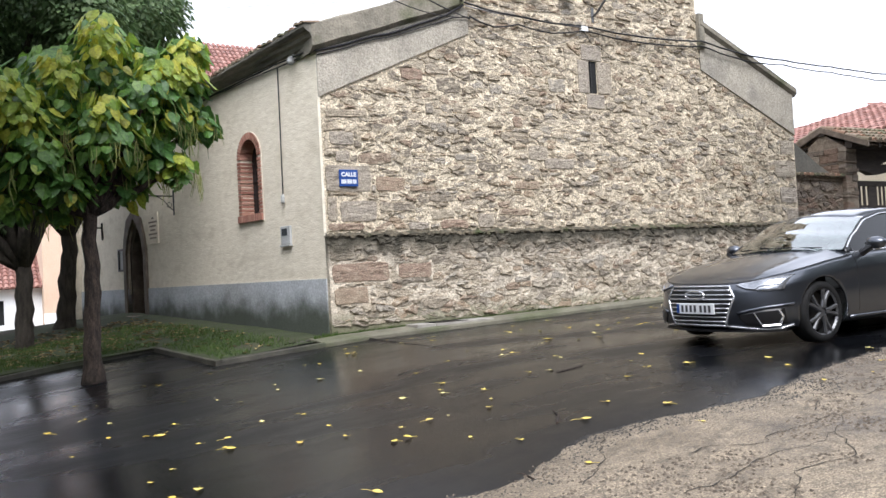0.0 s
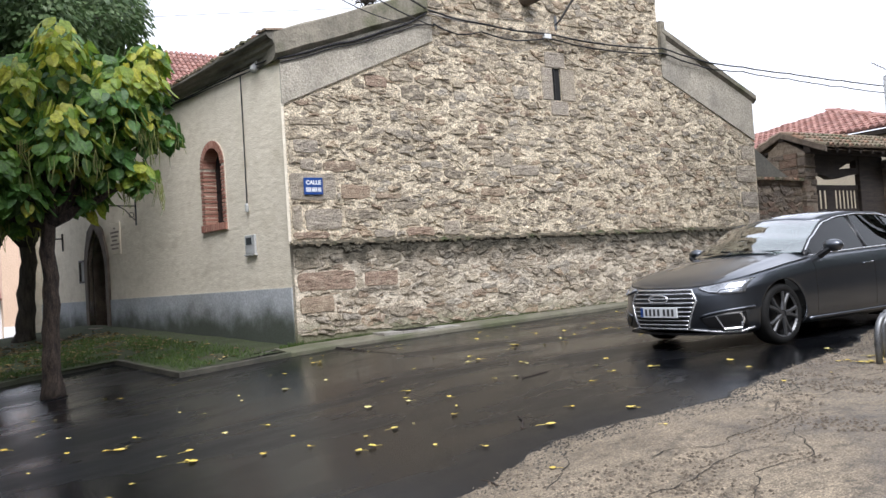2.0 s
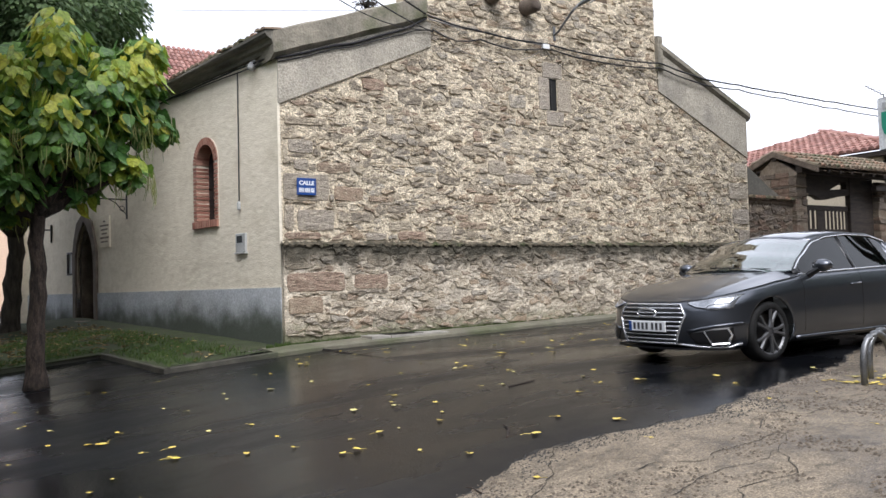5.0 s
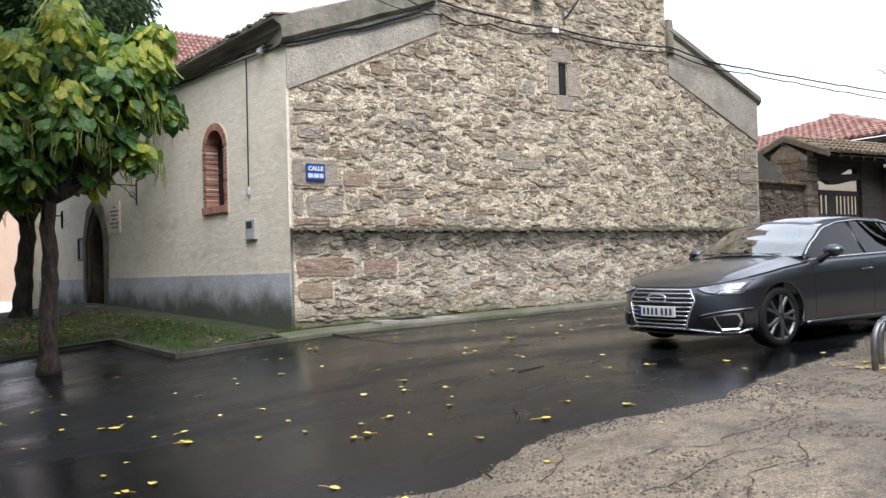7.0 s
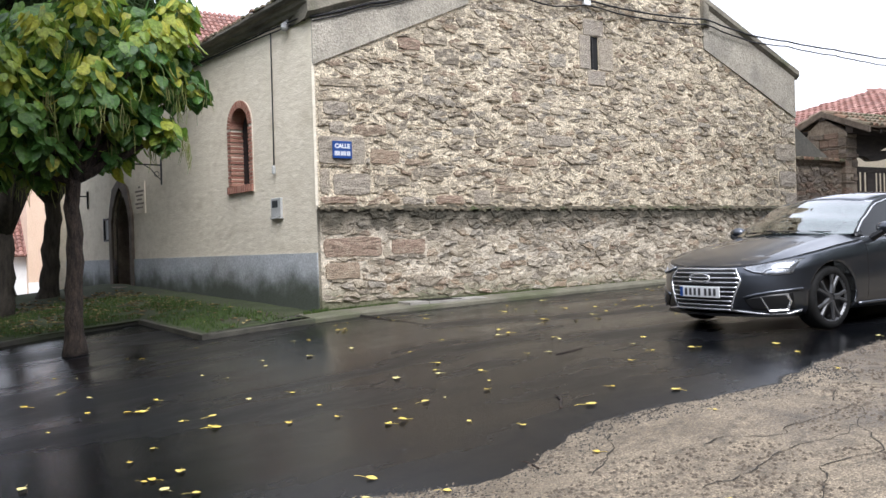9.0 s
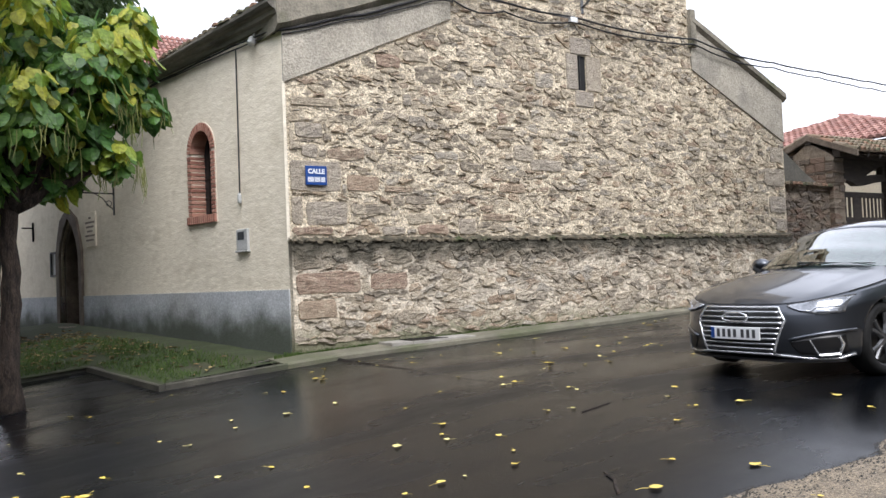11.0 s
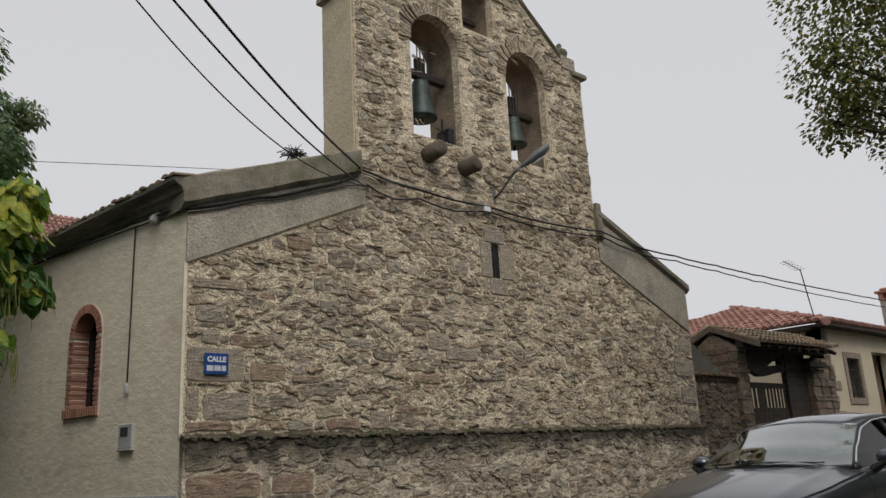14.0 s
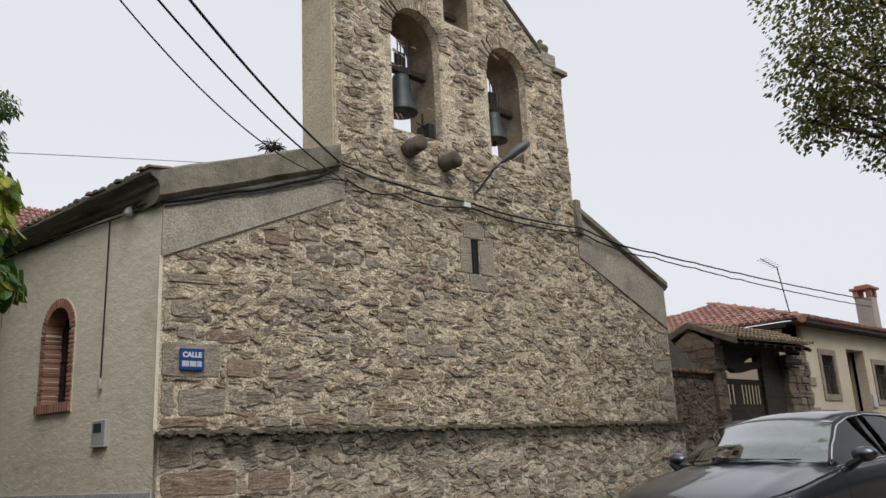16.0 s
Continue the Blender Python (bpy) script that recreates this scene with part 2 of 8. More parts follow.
M_CORNICE = surf("dark_weathered_cornice", (0.13, 0.12, 0.098), (0.30, 0.275, 0.225), 3, 0.95, 0.8, 30, c=[(0.03, 0.03, 0.025)], stretch=(0.3, 2, 2))
M_BRICK = surf("red_brick", (0.30, 0.13, 0.09), (0.42, 0.21, 0.15), 14, 0.9, 0.5, 80, "object", [(0.24, 0.105, 0.075), (0.38, 0.18, 0.13), (0.46, 0.27, 0.20)])
M_JOINT = surf("brick_joint", (0.58, 0.51, 0.42), (0.68, 0.61, 0.51), 9, 0.95, 0.5, 60)
M_TILE = surf("red_clay_tile", (0.24, 0.115, 0.09), (0.34, 0.185, 0.15), 6, 0.8, 0.5, 50, "island", [(0.25, 0.115, 0.09), (0.32, 0.16, 0.13), (0.39, 0.225, 0.185), (0.19, 0.095, 0.08)], dist=0.02)
M_OLDTILE = surf("mossy_old_tile", (0.10, 0.09, 0.055), (0.24, 0.18, 0.125), 5, 0.9, 0.9, 40, "island", [(0.11, 0.115, 0.06), (0.22, 0.15, 0.10), (0.16, 0.135, 0.085), (0.28, 0.22, 0.16), (0.30, 0.16, 0.10)], dist=0.02)
M_WOOD = surf("dark_old_wood", (0.018, 0.013, 0.01), (0.05, 0.036, 0.026), 3, 0.8, 0.5, 40, stretch=(1, 1, 6))
M_DOOR = surf("dark_door_wood", (0.012, 0.008, 0.006), (0.028, 0.019, 0.014), 4, 0.6, 0.4, 50, stretch=(3, 3, 0.4))
M_STONEFRAME = surf("brown_door_stone", (0.10, 0.078, 0.06), (0.19, 0.15, 0.118), 4, 0.9, 0.7, 40)
M_ASPHALT = surf("wet_asphalt", (0.0025, 0.0030, 0.0042), (0.0055, 0.0060, 0.0074), 0.55, 0.10, 0.30, 260, rough2=0.38, spec=0.31, dist=0.004, c=[(0.0075, 0.0073, 0.0075)], stretch=(0.6, 1.4, 1))
M_CONCRETE = surf("cracked_wet_concrete", (0.155, 0.122, 0.082), (0.295, 0.238, 0.166), 1.7, 0.40, 0.9, 120, rough2=0.75, c=[(0.125, 0.10, 0.075)], dist=0.014, wear=1.3)


def pebbled(m, scale=110.0, amount=0.42):
    """Small stones of mixed tone showing in a worn surface."""
    n, l = m.node_tree.nodes, m.node_tree.links
    p = n["Principled BSDF"]
    old = p.inputs["Base Color"].links[0].from_socket
    pos = n.new("ShaderNodeNewGeometry").outputs["Position"]
    vo = n.new("ShaderNodeTexVoronoi")
    vo.inputs["Scale"].default_value = scale
    l.new(pos, vo.inputs["Vector"])
    bw = n.new("ShaderNodeSeparateColor")
    l.new(vo.outputs["Color"], bw.inputs[0])
    tone = n.new("ShaderNodeMapRange")
    tone.inputs[3].default_value, tone.inputs[4].default_value = 1 - amount, 1 + amount
    l.new(bw.outputs[0], tone.inputs[0])
    dirt = n.new("ShaderNodeTexNoise")
    dirt.inputs["Scale"].default_value, dirt.inputs["Detail"].default_value, dirt.inputs["Roughness"].default_value = 9.0, 8, 0.75
    l.new(pos, dirt.inputs["Vector"])
    dark = n.new("ShaderNodeMapRange")
    dark.inputs[1].default_value, dark.inputs[2].default_value, dark.inputs[3].default_value, dark.inputs[4].default_value = 0.36, 0.52, 0.5, 1.05
    l.new(dirt.outputs[0], dark.inputs[0])
    k = n.new("ShaderNodeMath")
    k.operation = "MULTIPLY"
    l.new(tone.outputs[0], k.inputs[0])
    l.new(dark.outputs[0], k.inputs[1])
    sc = n.new("ShaderNodeVectorMath")
    sc.operation = "SCALE"
    l.new(old, sc.inputs[0])
    l.new(k.outputs[0], sc.inputs["Scale"])
    l.new(sc.outputs[0], p.inputs["Base Color"])
    return m


fissure(pebbled(M_CONCRETE), (0.05, 0.042, 0.032), 1.3, (1, 1.6, 1), 0.006, 7.0)
M_KERB = surf("mossy_concrete_kerb", (0.12, 0.112, 0.08), (0.205, 0.19, 0.14), 2.5, 0.8, 0.7, 50, c=[(0.085, 0.095, 0.045)])
M_EARTH = surf("lawn_soil", (0.03, 0.038, 0.015), (0.05, 0.065, 0.022), 3, 0.95, 0.8, 40, c=[(0.05, 0.038, 0.024)])
M_GRASS = surf("grass_blades", (0.035, 0.075, 0.015), (0.08, 0.145, 0.028), 2, 0.6, 0, 30, "island", [(0.03, 0.065, 0.014), (0.065, 0.13, 0.024), (0.12, 0.165, 0.04)], trans=0.3)
M_GROUND = surf("far_ground", (0.12, 0.11, 0.09), (0.20, 0.18, 0.15), 0.3, 0.85, 0.5, 12, c=[(0.07, 0.09, 0.04)])
M_BARK = surf("brown_bark", (0.022, 0.017, 0.013), (0.105, 0.073, 0.055), 9, 0.95, 1.0, 45, stretch=(2.5, 2.5, 0.6), dist=0.05, wear=1.0)
M_DARKBARK = surf("dark_bark", (0.035, 0.03, 0.024), (0.085, 0.07, 0.055), 8, 0.95, 1.0, 45, stretch=(2.5, 2.5, 0.5), dist=0.03)
M_LEAF = surf("catalpa_leaf", (0.04, 0.13, 0.03), (0.24, 0.36, 0.05), 1.5, 0.42, 0.5, 26, "island", [(0.045, 0.13, 0.035), (0.09, 0.21, 0.05), (0.15, 0.32, 0.06), (0.07, 0.18, 0.05), (0.24, 0.40, 0.06), (0.08, 0.20, 0.05), (0.10, 0.24, 0.06), (0.62, 0.56, 0.06), (0.17, 0.34, 0.05), (0.40, 0.48, 0.06), (0.10, 0.24, 0.05), (0.13, 0.28, 0.06)], trans=0.35, dist=0.02, wear=0.9)
M_POD = surf("bean_pods", (0.16, 0.22, 0.05), (0.30, 0.32, 0.09), 3, 0.6, 0, 20, "island", [(0.13, 0.2, 0.05), (0.34, 0.34, 0.10), (0.22, 0.2, 0.08)])
M_DARKLEAF = surf("dark_tree_leaf", (0.06, 0.11, 0.042), (0.14, 0.205, 0.075), 0.8, 0.5, 0, 30, "island", [(0.05, 0.10, 0.038), (0.105, 0.185, 0.068), (0.18, 0.255, 0.11)], trans=0.38)
M_PALELEAF = surf("autumn_tree_leaf", (0.11, 0.15, 0.05), (0.22, 0.25, 0.08), 0.5, 0.5, 0, 30, "island", [(0.09, 0.13, 0.045), (0.17, 0.21, 0.07), (0.24, 0.25, 0.08), (0.42, 0.33, 0.08)], trans=0.4)
M_FALLEN = surf("yellow_fallen_leaf", (0.55, 0.40, 0.05), (0.75, 0.58, 0.10), 30, 0.6, 0.2, 90, "object", [(0.62, 0.44, 0.08), (0.80, 0.62, 0.12), (0.82, 0.74, 0.36), (0.74, 0.58, 0.16)])
M_IRON = surf("black_iron", (0.012, 0.012, 0.012), (0.03, 0.028, 0.026), 12, 0.5, 0.3, 80, metal=0.4)
M_CABLE = plain("black_cable", (0.012, 0.012, 0.013), 0.6)
M_GREYCABLE = plain("grey_cable", (0.22, 0.21, 0.2), 0.6)
M_GALV = surf("galvanised_steel", (0.16, 0.165, 0.17), (0.26, 0.265, 0.27), 9, 0.45, 0.2, 90, metal=0.8)
M_BRONZE = surf("green_bronze", (0.030, 0.044, 0.042), (0.060, 0.082, 0.076), 6, 0.5, 0.4, 60, metal=0.3)
M_WHITE = surf("white_paint", (0.76, 0.77, 0.77), (0.84, 0.85, 0.85), 3, 0.5, 0.1, 50)
M_BLUE = plain("blue_enamel", (0.015, 0.06, 0.24), 0.35)
M_GREENSIGN = plain("green_sign", (0.02, 0.30, 0.19), 0.5)
M_INK = plain("dark_lettering", (0.05, 0.05, 0.055), 0.6)
M_BOXGREY = surf("grey_plastic", (0.42, 0.43, 0.42), (0.50, 0.50, 0.49), 4, 0.6, 0.1, 60)
M_CREAM = surf("cream_house_wall", (0.50, 0.44, 0.33), (0.60, 0.53, 0.41), 0.8, 0.95, 0.4, 30, c=[(0.50, 0.43, 0.32)])
M_PEACH = surf("peach_house_wall", (0.62, 0.45, 0.33), (0.70, 0.53, 0.40), 0.8, 0.95, 0.3, 30)
M_BLOCK = surf("grey_granite_block", (0.20, 0.165, 0.13), (0.33, 0.275, 0.215), 9, 0.9, 0.6, 50)
M_VOID = plain("dark_interior", (0.01, 0.01, 0.01), 0.9)
M_PAINT = surf("grey_metallic_paint", (0.080, 0.088, 0.105), (0.092, 0.100, 0.118), 2, 0.36, 0, 900, metal=0.92, coat=1.0, wear=0.25)
M_CHROME = plain("chrome", (0.72, 0.73, 0.75), 0.25, 0.8)
M_RIM = plain("alloy_rim", (0.115, 0.117, 0.122), 0.38, 0.7)
M_RUBBER = surf("tyre_rubber", (0.010, 0.010, 0.010), (0.018, 0.018, 0.018), 12, 0.7, 0.2, 120, spec=0.2)
M_TRIM = plain("black_trim", (0.008, 0.008, 0.009), 0.35)
M_GLASS = glass("car_glass", (0.70, 0.80, 0.75), 0.0, 1.0, 0.16)
M_SIDEGLASS = glass("tinted_side_glass", (0.14, 0.18, 0.16), 0.0, 0.28, 0.03)
M_LAMPGLASS = plain("headlight_glass", (0.36, 0.38, 0.42), 0.10, 0.4, 1.0)
M_SEAT = plain("seat_cloth", (0.07, 0.07, 0.072), 0.8)
M_PLATE = plain("number_plate_white", (0.72, 0.73, 0.74), 0.4)


# ---- building helpers ----
def mesh_of(bm, name, mats, smooth=False):
    me = bpy.data.meshes.new(name)
    bm.to_mesh(me)
    bm.free()
    for m in mats if isinstance(mats, (list, tuple)) else [mats]:
        me.materials.append(m)
    if smooth:
        for f in me.polygons:
            f.use_smooth = True
    return me


def thing(name, bm, mats, label="", category="", group="", kind="", m=None, smooth=False):
    ob = new(name, mesh_of(bm, name, mats, smooth))
    if m is not None:
        ob.matrix_world = m
    return tagged(ob, label, category, group, kind)


def anchor(name, m, label="", category="", group="", kind=""):
    ob = new(name)
    ob.matrix_world = m
    ob.empty_display_size = 0.1
    return tagged(ob, label, category, group, kind)


def part(name, bm, mats, parent, label="", smooth=False, m=None):
    ob = new(name, mesh_of(bm, name, mats, smooth))
    ob.parent = parent
    if m is not None:
        ob.matrix_basis = m
    return tagged(ob, label)


def shared(name, me, parent, m):
    ob = new(name, me)
    ob.parent = parent
    ob.matrix_basis = m
    return ob


def box(bm, x0, x1, y0, y1, z0, z1, bevel=0.0, m=None):
    r = bmesh.ops.create_cube(bm, size=1)
    vs = r["verts"]
    bmesh.ops.scale(bm, vec=(x1 - x0, y1 - y0, z1 - z0), verts=vs)
    bmesh.ops.translate(bm, vec=((x0 + x1) / 2, (y0 + y1) / 2, (z0 + z1) / 2), verts=vs)
    if bevel:
        es = list({e for v in vs for e in v.link_edges})
        r = bmesh.ops.bevel(bm, geom=es, offset=bevel, segments=2, affect="EDGES", profile=0.5)
        vs = list({v for f in r["faces"] for v in f.verts} | {v for v in vs if v.is_valid})
    if m is not None:
        bmesh.ops.transform(bm, matrix=m, verts=vs)
    return bm


def tube(bm, pts, radii, sides=8, cap=True):
    """A tapered tube through the points."""
    pts = [Vector(p) for p in pts]
    if not isinstance(radii, (list, tuple)):
        radii = [radii] * len(pts)
    rings, ref = [], None
    for i, p in enumerate(pts):
        d = (pts[min(i + 1, len(pts) - 1)] - pts[max(i - 1, 0)]).normalized()
        if ref is None or abs(ref.dot(d)) > 0.95:
            ref = Vector((0, 0, 1)) if abs(d.z) < 0.9 else Vector((1, 0, 0))
        a = d.cross(ref).normalized()
        b = d.cross(a)
        rings.append([bm.verts.new(p + radii[i] * (math.cos(k * math.tau / sides) * a + math.sin(k * math.tau / sides) * b)) for k in range(sides)])
    for r, s in zip(rings, rings[1:]):
        for k in range(sides):
            bm.faces.new((r[k], r[(k + 1) % sides], s[(k + 1) % sides], s[k]))
    if cap:
        bm.faces.new(rings[0][::-1])
        bm.faces.new(rings[-1])
    return bm


def lathe(bm, profile, sides=20, at=(0, 0, 0)):
    """A solid of revolution about z; profile: (radius, height) from below to above."""
    rings = [[bm.verts.new((at[0] + r * math.cos(k * math.tau / sides), at[1] + r * math.sin(k * math.tau / sides), at[2] + z)) for k in range(sides)] for r, z in profile]
    for r, s in zip(rings, rings[1:]):
        for k in range(sides):
            bm.faces.new((r[k], r[(k + 1) % sides], s[(k + 1) % sides], s[k]))
    bm.faces.new(rings[0][::-1])
    bm.faces.new(rings[-1])
    return bm


def slab(bm, outer, holes, y0, y1):
    """An upright slab in the xz plane between y0 and y1, with holes through it."""
    loops = [outer] + list(holes)
    flat = [p for lp in loops for p in lp]
    tris = tessellate_polygon([[Vector((x, z, 0)) for x, z in lp] for lp in loops])
    fr = [bm.verts.new((x, y0, z)) for x, z in flat]
    bk = [bm.verts.new((x, y1, z)) for x, z in flat]
    for t in tris:
        bm.faces.new([fr[i] for i in t])
        bm.faces.new([bk[i] for i in reversed(t)])
    i0 = 0
    for lp in loops:
        n = len(lp)
        for k in range(n):
            a, b = i0 + k, i0 + (k + 1) % n
            bm.faces.new((fr[a], fr[b], bk[b], bk[a]))
        i0 += n
    bmesh.ops.recalc_face_normals(bm, faces=bm.faces[:])
    return bm


def arch(x0, x1, z0, z1, steps=12, rise=None):
    """Outline of an arched opening, springing so that its crown is at z1."""
    r = (x1 - x0) / 2
    h = r if rise is None else rise
    cx = (x0 + x1) / 2
    return [(x0, z0), (x1, z0)] + [(cx + r * math.cos(a), z1 - h + h * math.sin(a)) for a in [math.pi * k / steps for k in range(steps + 1)]]


def inside(p, poly):
    x, z = p
    c = False
    for (x0, z0), (x1, z1) in zip(poly, poly[1:] + poly[:1]):
        if (z0 > z) != (z1 > z) and x < (x1 - x0) * (z - z0) / (z1 - z0) + x0:
            c = not c
    return c


def height(x, y):
    """The ground's height: falls to the west, rises a little behind the church."""
    west = (x - math.sqrt(x * x + 0.5)) / 2
    west = max(west, -9.0)
    rise = 0.05 * (min(max(y, -0.5), 8.0) + 0.5) - 0.09 * max(0.0, y - 9.0) * (1 if x < 0 else 0.0)
    rise = max(rise, -2.2)
    return -0.16 + 0.02 * min(max(x, -12), 40) + 0.07 * west + rise


def sheet(bm, xs, rows, lift=0.0, wobble=0.0):
    """A ground sheet: columns at xs, rows(x) gives the y values."""
    cols = []
    for x in xs:
        cols.append([bm.verts.new((x, y, height(x, y) + lift + (wobble * noise.noise((x * 0.8, y * 0.8, 3.1)) if wobble else 0))) for y in rows(x)])
    for a, b in zip(cols, cols[1:]):
        for k in range(len(a) - 1):
            bm.faces.new((a[k], b[k], b[k + 1], a[k + 1]))
    return bm


def spaced(a, b, n):
    return [a + (b - a) * k / n for k in range(n + 1)]

# ---- ground, road, lawn ----
FAR = [-600, -300, -150, -80, -45, -28, -20, -15, -12]
bm = bmesh.new()
gx = FAR + spaced(-10, 20, 40) + [24, 30, 40, 60, 100, 200, 400, 600]
gy = [-600, -300, -150, -80, -45, -30, -22] + spaced(-18, 24, 48) + [28, 34, 45, 70, 120, 250, 600]
sheet(bm, gx, lambda x: gy, -0.05)
thing("ground", bm, M_GROUND, "bare earth and paving round the village street", "ground", kind="structure", smooth=True)


EDGE = [(-17, -12.0), (-5, -8.1), (-3.6, -7.35), (-2.8, -7.25), (-2.3, -7.48), (-2.05, -7.43), (-1.55, -7.18), (-1.25, -7.12), (-0.5, -7.25), (0.1, -7.38), (0.55, -7.27), (1.1, -7.08), (1.75, -6.92), (2.4, -6.85), (3.0, -6.68), (3.5, -6.42), (6, -5.7), (20, -2.6)]


def asphalt_edge(x):
    """Where the new asphalt ends towards the old concrete."""
    y = -2.6
    for (xa, ya), (xb, yb) in zip(EDGE, EDGE[1:]):
        if xa <= x < xb:
            y = ya + (yb - ya) * (x - xa) / (xb - xa)
    return y + 0.06 * noise.noise((x * 1.1, 7.0, 0)) + 0.06 * noise.noise((x * 5.0, 2.0, 0)) + 0.03 * noise.noise((x * 17.0, 5.0, 0))


bm = bmesh.new()
sheet(bm, spaced(-16, -5, 22) + spaced(-4.92, 6, 182) + spaced(6.5, 40, 40), lambda x: [asphalt_edge(x) - 0.28] + [asphalt_edge(x) + (3.0 - asphalt_edge(x)) * k / 24 for k in range(25)] if x < 0.4 else [asphalt_edge(x) - 0.28] + [asphalt_edge(x) + (-0.02 - asphalt_edge(x)) * k / 24 for k in range(25)], 0.0, 0.012)
for v in bm.verts:
    if v.co.y < asphalt_edge(v.co.x) - 0.2:
        v.co.z -= 0.03
thing("road", bm, M_ASPHALT, "wet new black asphalt road with puddles and leaves", "road", kind="structure", smooth=True)
bm = bmesh.new()
sheet(bm, spaced(-16, 40, 140), lambda x: spaced(-24, -4.5, 60), -0.012, 0.02)
thing("pavement", bm, M_CONCRETE, "old cracked wet concrete pavement beside the asphalt", "pavement", kind="structure", smooth=True)

# side wall frame: local x runs back along the wall from the corner, local y points out of the church
SIDE = Matrix(((-0.1676, -0.9859, 0, 0), (0.9859, -0.1676, 0, 0), (0, 0, 1, 0), (0, 0, 0, 1)))


def side_x(y):
    return -0.17 * y


def lawn_left(y):
    return -1.78 - 0.16 * (y + 0.3) if y < 1.95 else -9.0


bm = bmesh.new()
for ya, yb in ((-0.34, 1.95), (1.951, 9.5)):
    rows = []
    for y in spaced(ya, yb, 24):
        x0, x1 = lawn_left(y), side_x(y) - 0.02 if y > 0 else min(0.0, -0.9 - 2.4 * y)
        rows.append([bm.verts.new((x0 + (x1 - x0) * k / 30, y, height(x0 + (x1 - x0) * k / 30, y) + 0.07 + 0.02 * noise.noise((x0 + k * 0.1, y * 1.5, 0)))) for k in range(31)])
    for a, b in zip(rows, rows[1:]):
        for k in range(30):
            bm.faces.new((a[k], a[k + 1], b[k + 1], b[k]))
thing("lawn", bm, M_EARTH, "small wet lawn with brown fallen leaves beside the church", "lawn", kind="structure", smooth=True)


def strip(bm, pts, wide, up, down=0.15):
    """A kerb of that width along the points, following the ground."""
    rings = []
    for i, (x, y) in enumerate(pts):
        a, b = Vector(pts[max(i - 1, 0)]), Vector(pts[min(i + 1, len(pts) - 1)])
        d = (b - a).normalized()
        nx, ny = -d.y * wide / 2, d.x * wide / 2
        z = height(x, y)
        rings.append([bm.verts.new(v) for v in ((x + nx, y + ny, z - down), (x + nx, y + ny, z + up - 0.01), (x + nx * 0.7, y + ny * 0.7, z + up), (x - nx * 0.7, y - ny * 0.7, z + up), (x - nx, y - ny, z + up - 0.01), (x - nx, y - ny, z - down))])
    for r, s in zip(rings, rings[1:]):
        for k in range(5):
            bm.faces.new((r[k], r[k + 1], s[k + 1], s[k]))
    bm.faces.new(rings[0][::-1])
    bm.faces.new(rings[-1])
    bmesh.ops.recalc_face_normals(bm, faces=bm.faces[:])


def polyline(pts, step=0.25):
    out = []
    for a, b in zip(pts, pts[1:]):
        n = max(1, int((Vector(b) - Vector(a)).length / step))
        out += [tuple(Vector(a).lerp(Vector(b), k / n)) for k in range(n)]
    return out + [pts[-1]]


bm = bmesh.new()
strip(bm, polyline([(-0.3, -0.52), (-1.2, -0.44), (-1.72, -0.36)]), 0.09, 0.07)
strip(bm, polyline([(-1.76, -0.40), (-2.12, 1.95)]), 0.09, 0.07)
strip(bm, polyline([(-2.14, 1.97), (-3.5, 1.93), (-4.4, 1.7), (-9.0, 1.2)]), 0.09, 0.07)
thing("kerb", bm, surf("dark_wet_kerb", (0.045, 0.042, 0.032), (0.10, 0.093, 0.07), 2.5, 0.7, 0.7, 50, c=[(0.05, 0.06, 0.025)]), "low weathered concrete kerb round the lawn", "kerb", kind="structure")
bm = bmesh.new()
xs = spaced(-0.35, 9.5, 60)
top = []
for x in xs:
    y0 = -0.56 + 0.35 * max(0.0, x - 3) / 6.5
    f = height(x, -0.5)
    top.append([bm.verts.new((x, y0, f - 0.1)), bm.verts.new((x, y0, f + 0.05)), bm.verts.new((x, y0 + 0.025, f + 0.075)), bm.verts.new((x, -0.02, f + 0.10 + 0.008 * noise.noise((x * 3, 0, 0))))])
for a, b in zip(top, top[1:]):
    for k in range(3):
        bm.faces.new((a[k], b[k], b[k + 1], a[k + 1]))
bm.faces.new(top[0])
bm.faces.new(top[-1][::-1])
footway = thing("footway", bm, M_KERB, "narrow mossy concrete strip along the stone wall", "pavement", kind="structure")
bm = bmesh.new()
for k in range(6):
    box(bm, 1.62 + 0.085 * k, 1.68 + 0.085 * k, -0.44, -0.14, height(1.8, -0.5) + 0.092, height(1.8, -0.5) + 0.118)
box(bm, 1.56, 2.15, -0.47, -0.435, height(1.8, -0.5) + 0.085, height(1.8, -0.5) + 0.12)
box(bm, 1.56, 2.15, -0.145, -0.11, height(1.8, -0.5) + 0.085, height(1.8, -0.5) + 0.12)
drain = thing("drain_grate", bm, M_IRON, "dark iron drain grate set in a pale concrete frame", "drain grate")
zg = height(1.8, -0.5)
bm = bmesh.new()
for x0, x1, y0, y1 in ((1.22, 1.55, -0.50, -0.13), (2.16, 2.62, -0.50, -0.13), (1.55, 2.16, -0.52, -0.475), (1.55, 2.16, -0.105, -0.07)):
    box(bm, x0, x1, y0, y1, zg + 0.05, zg + 0.112, 0.006)
part("concrete_frame", bm, surf("pale_new_concrete", (0.26, 0.245, 0.215), (0.36, 0.34, 0.30), 5, 0.8, 0.4, 60), drain, "pale concrete frame")
bm = bmesh.new()
rows = []
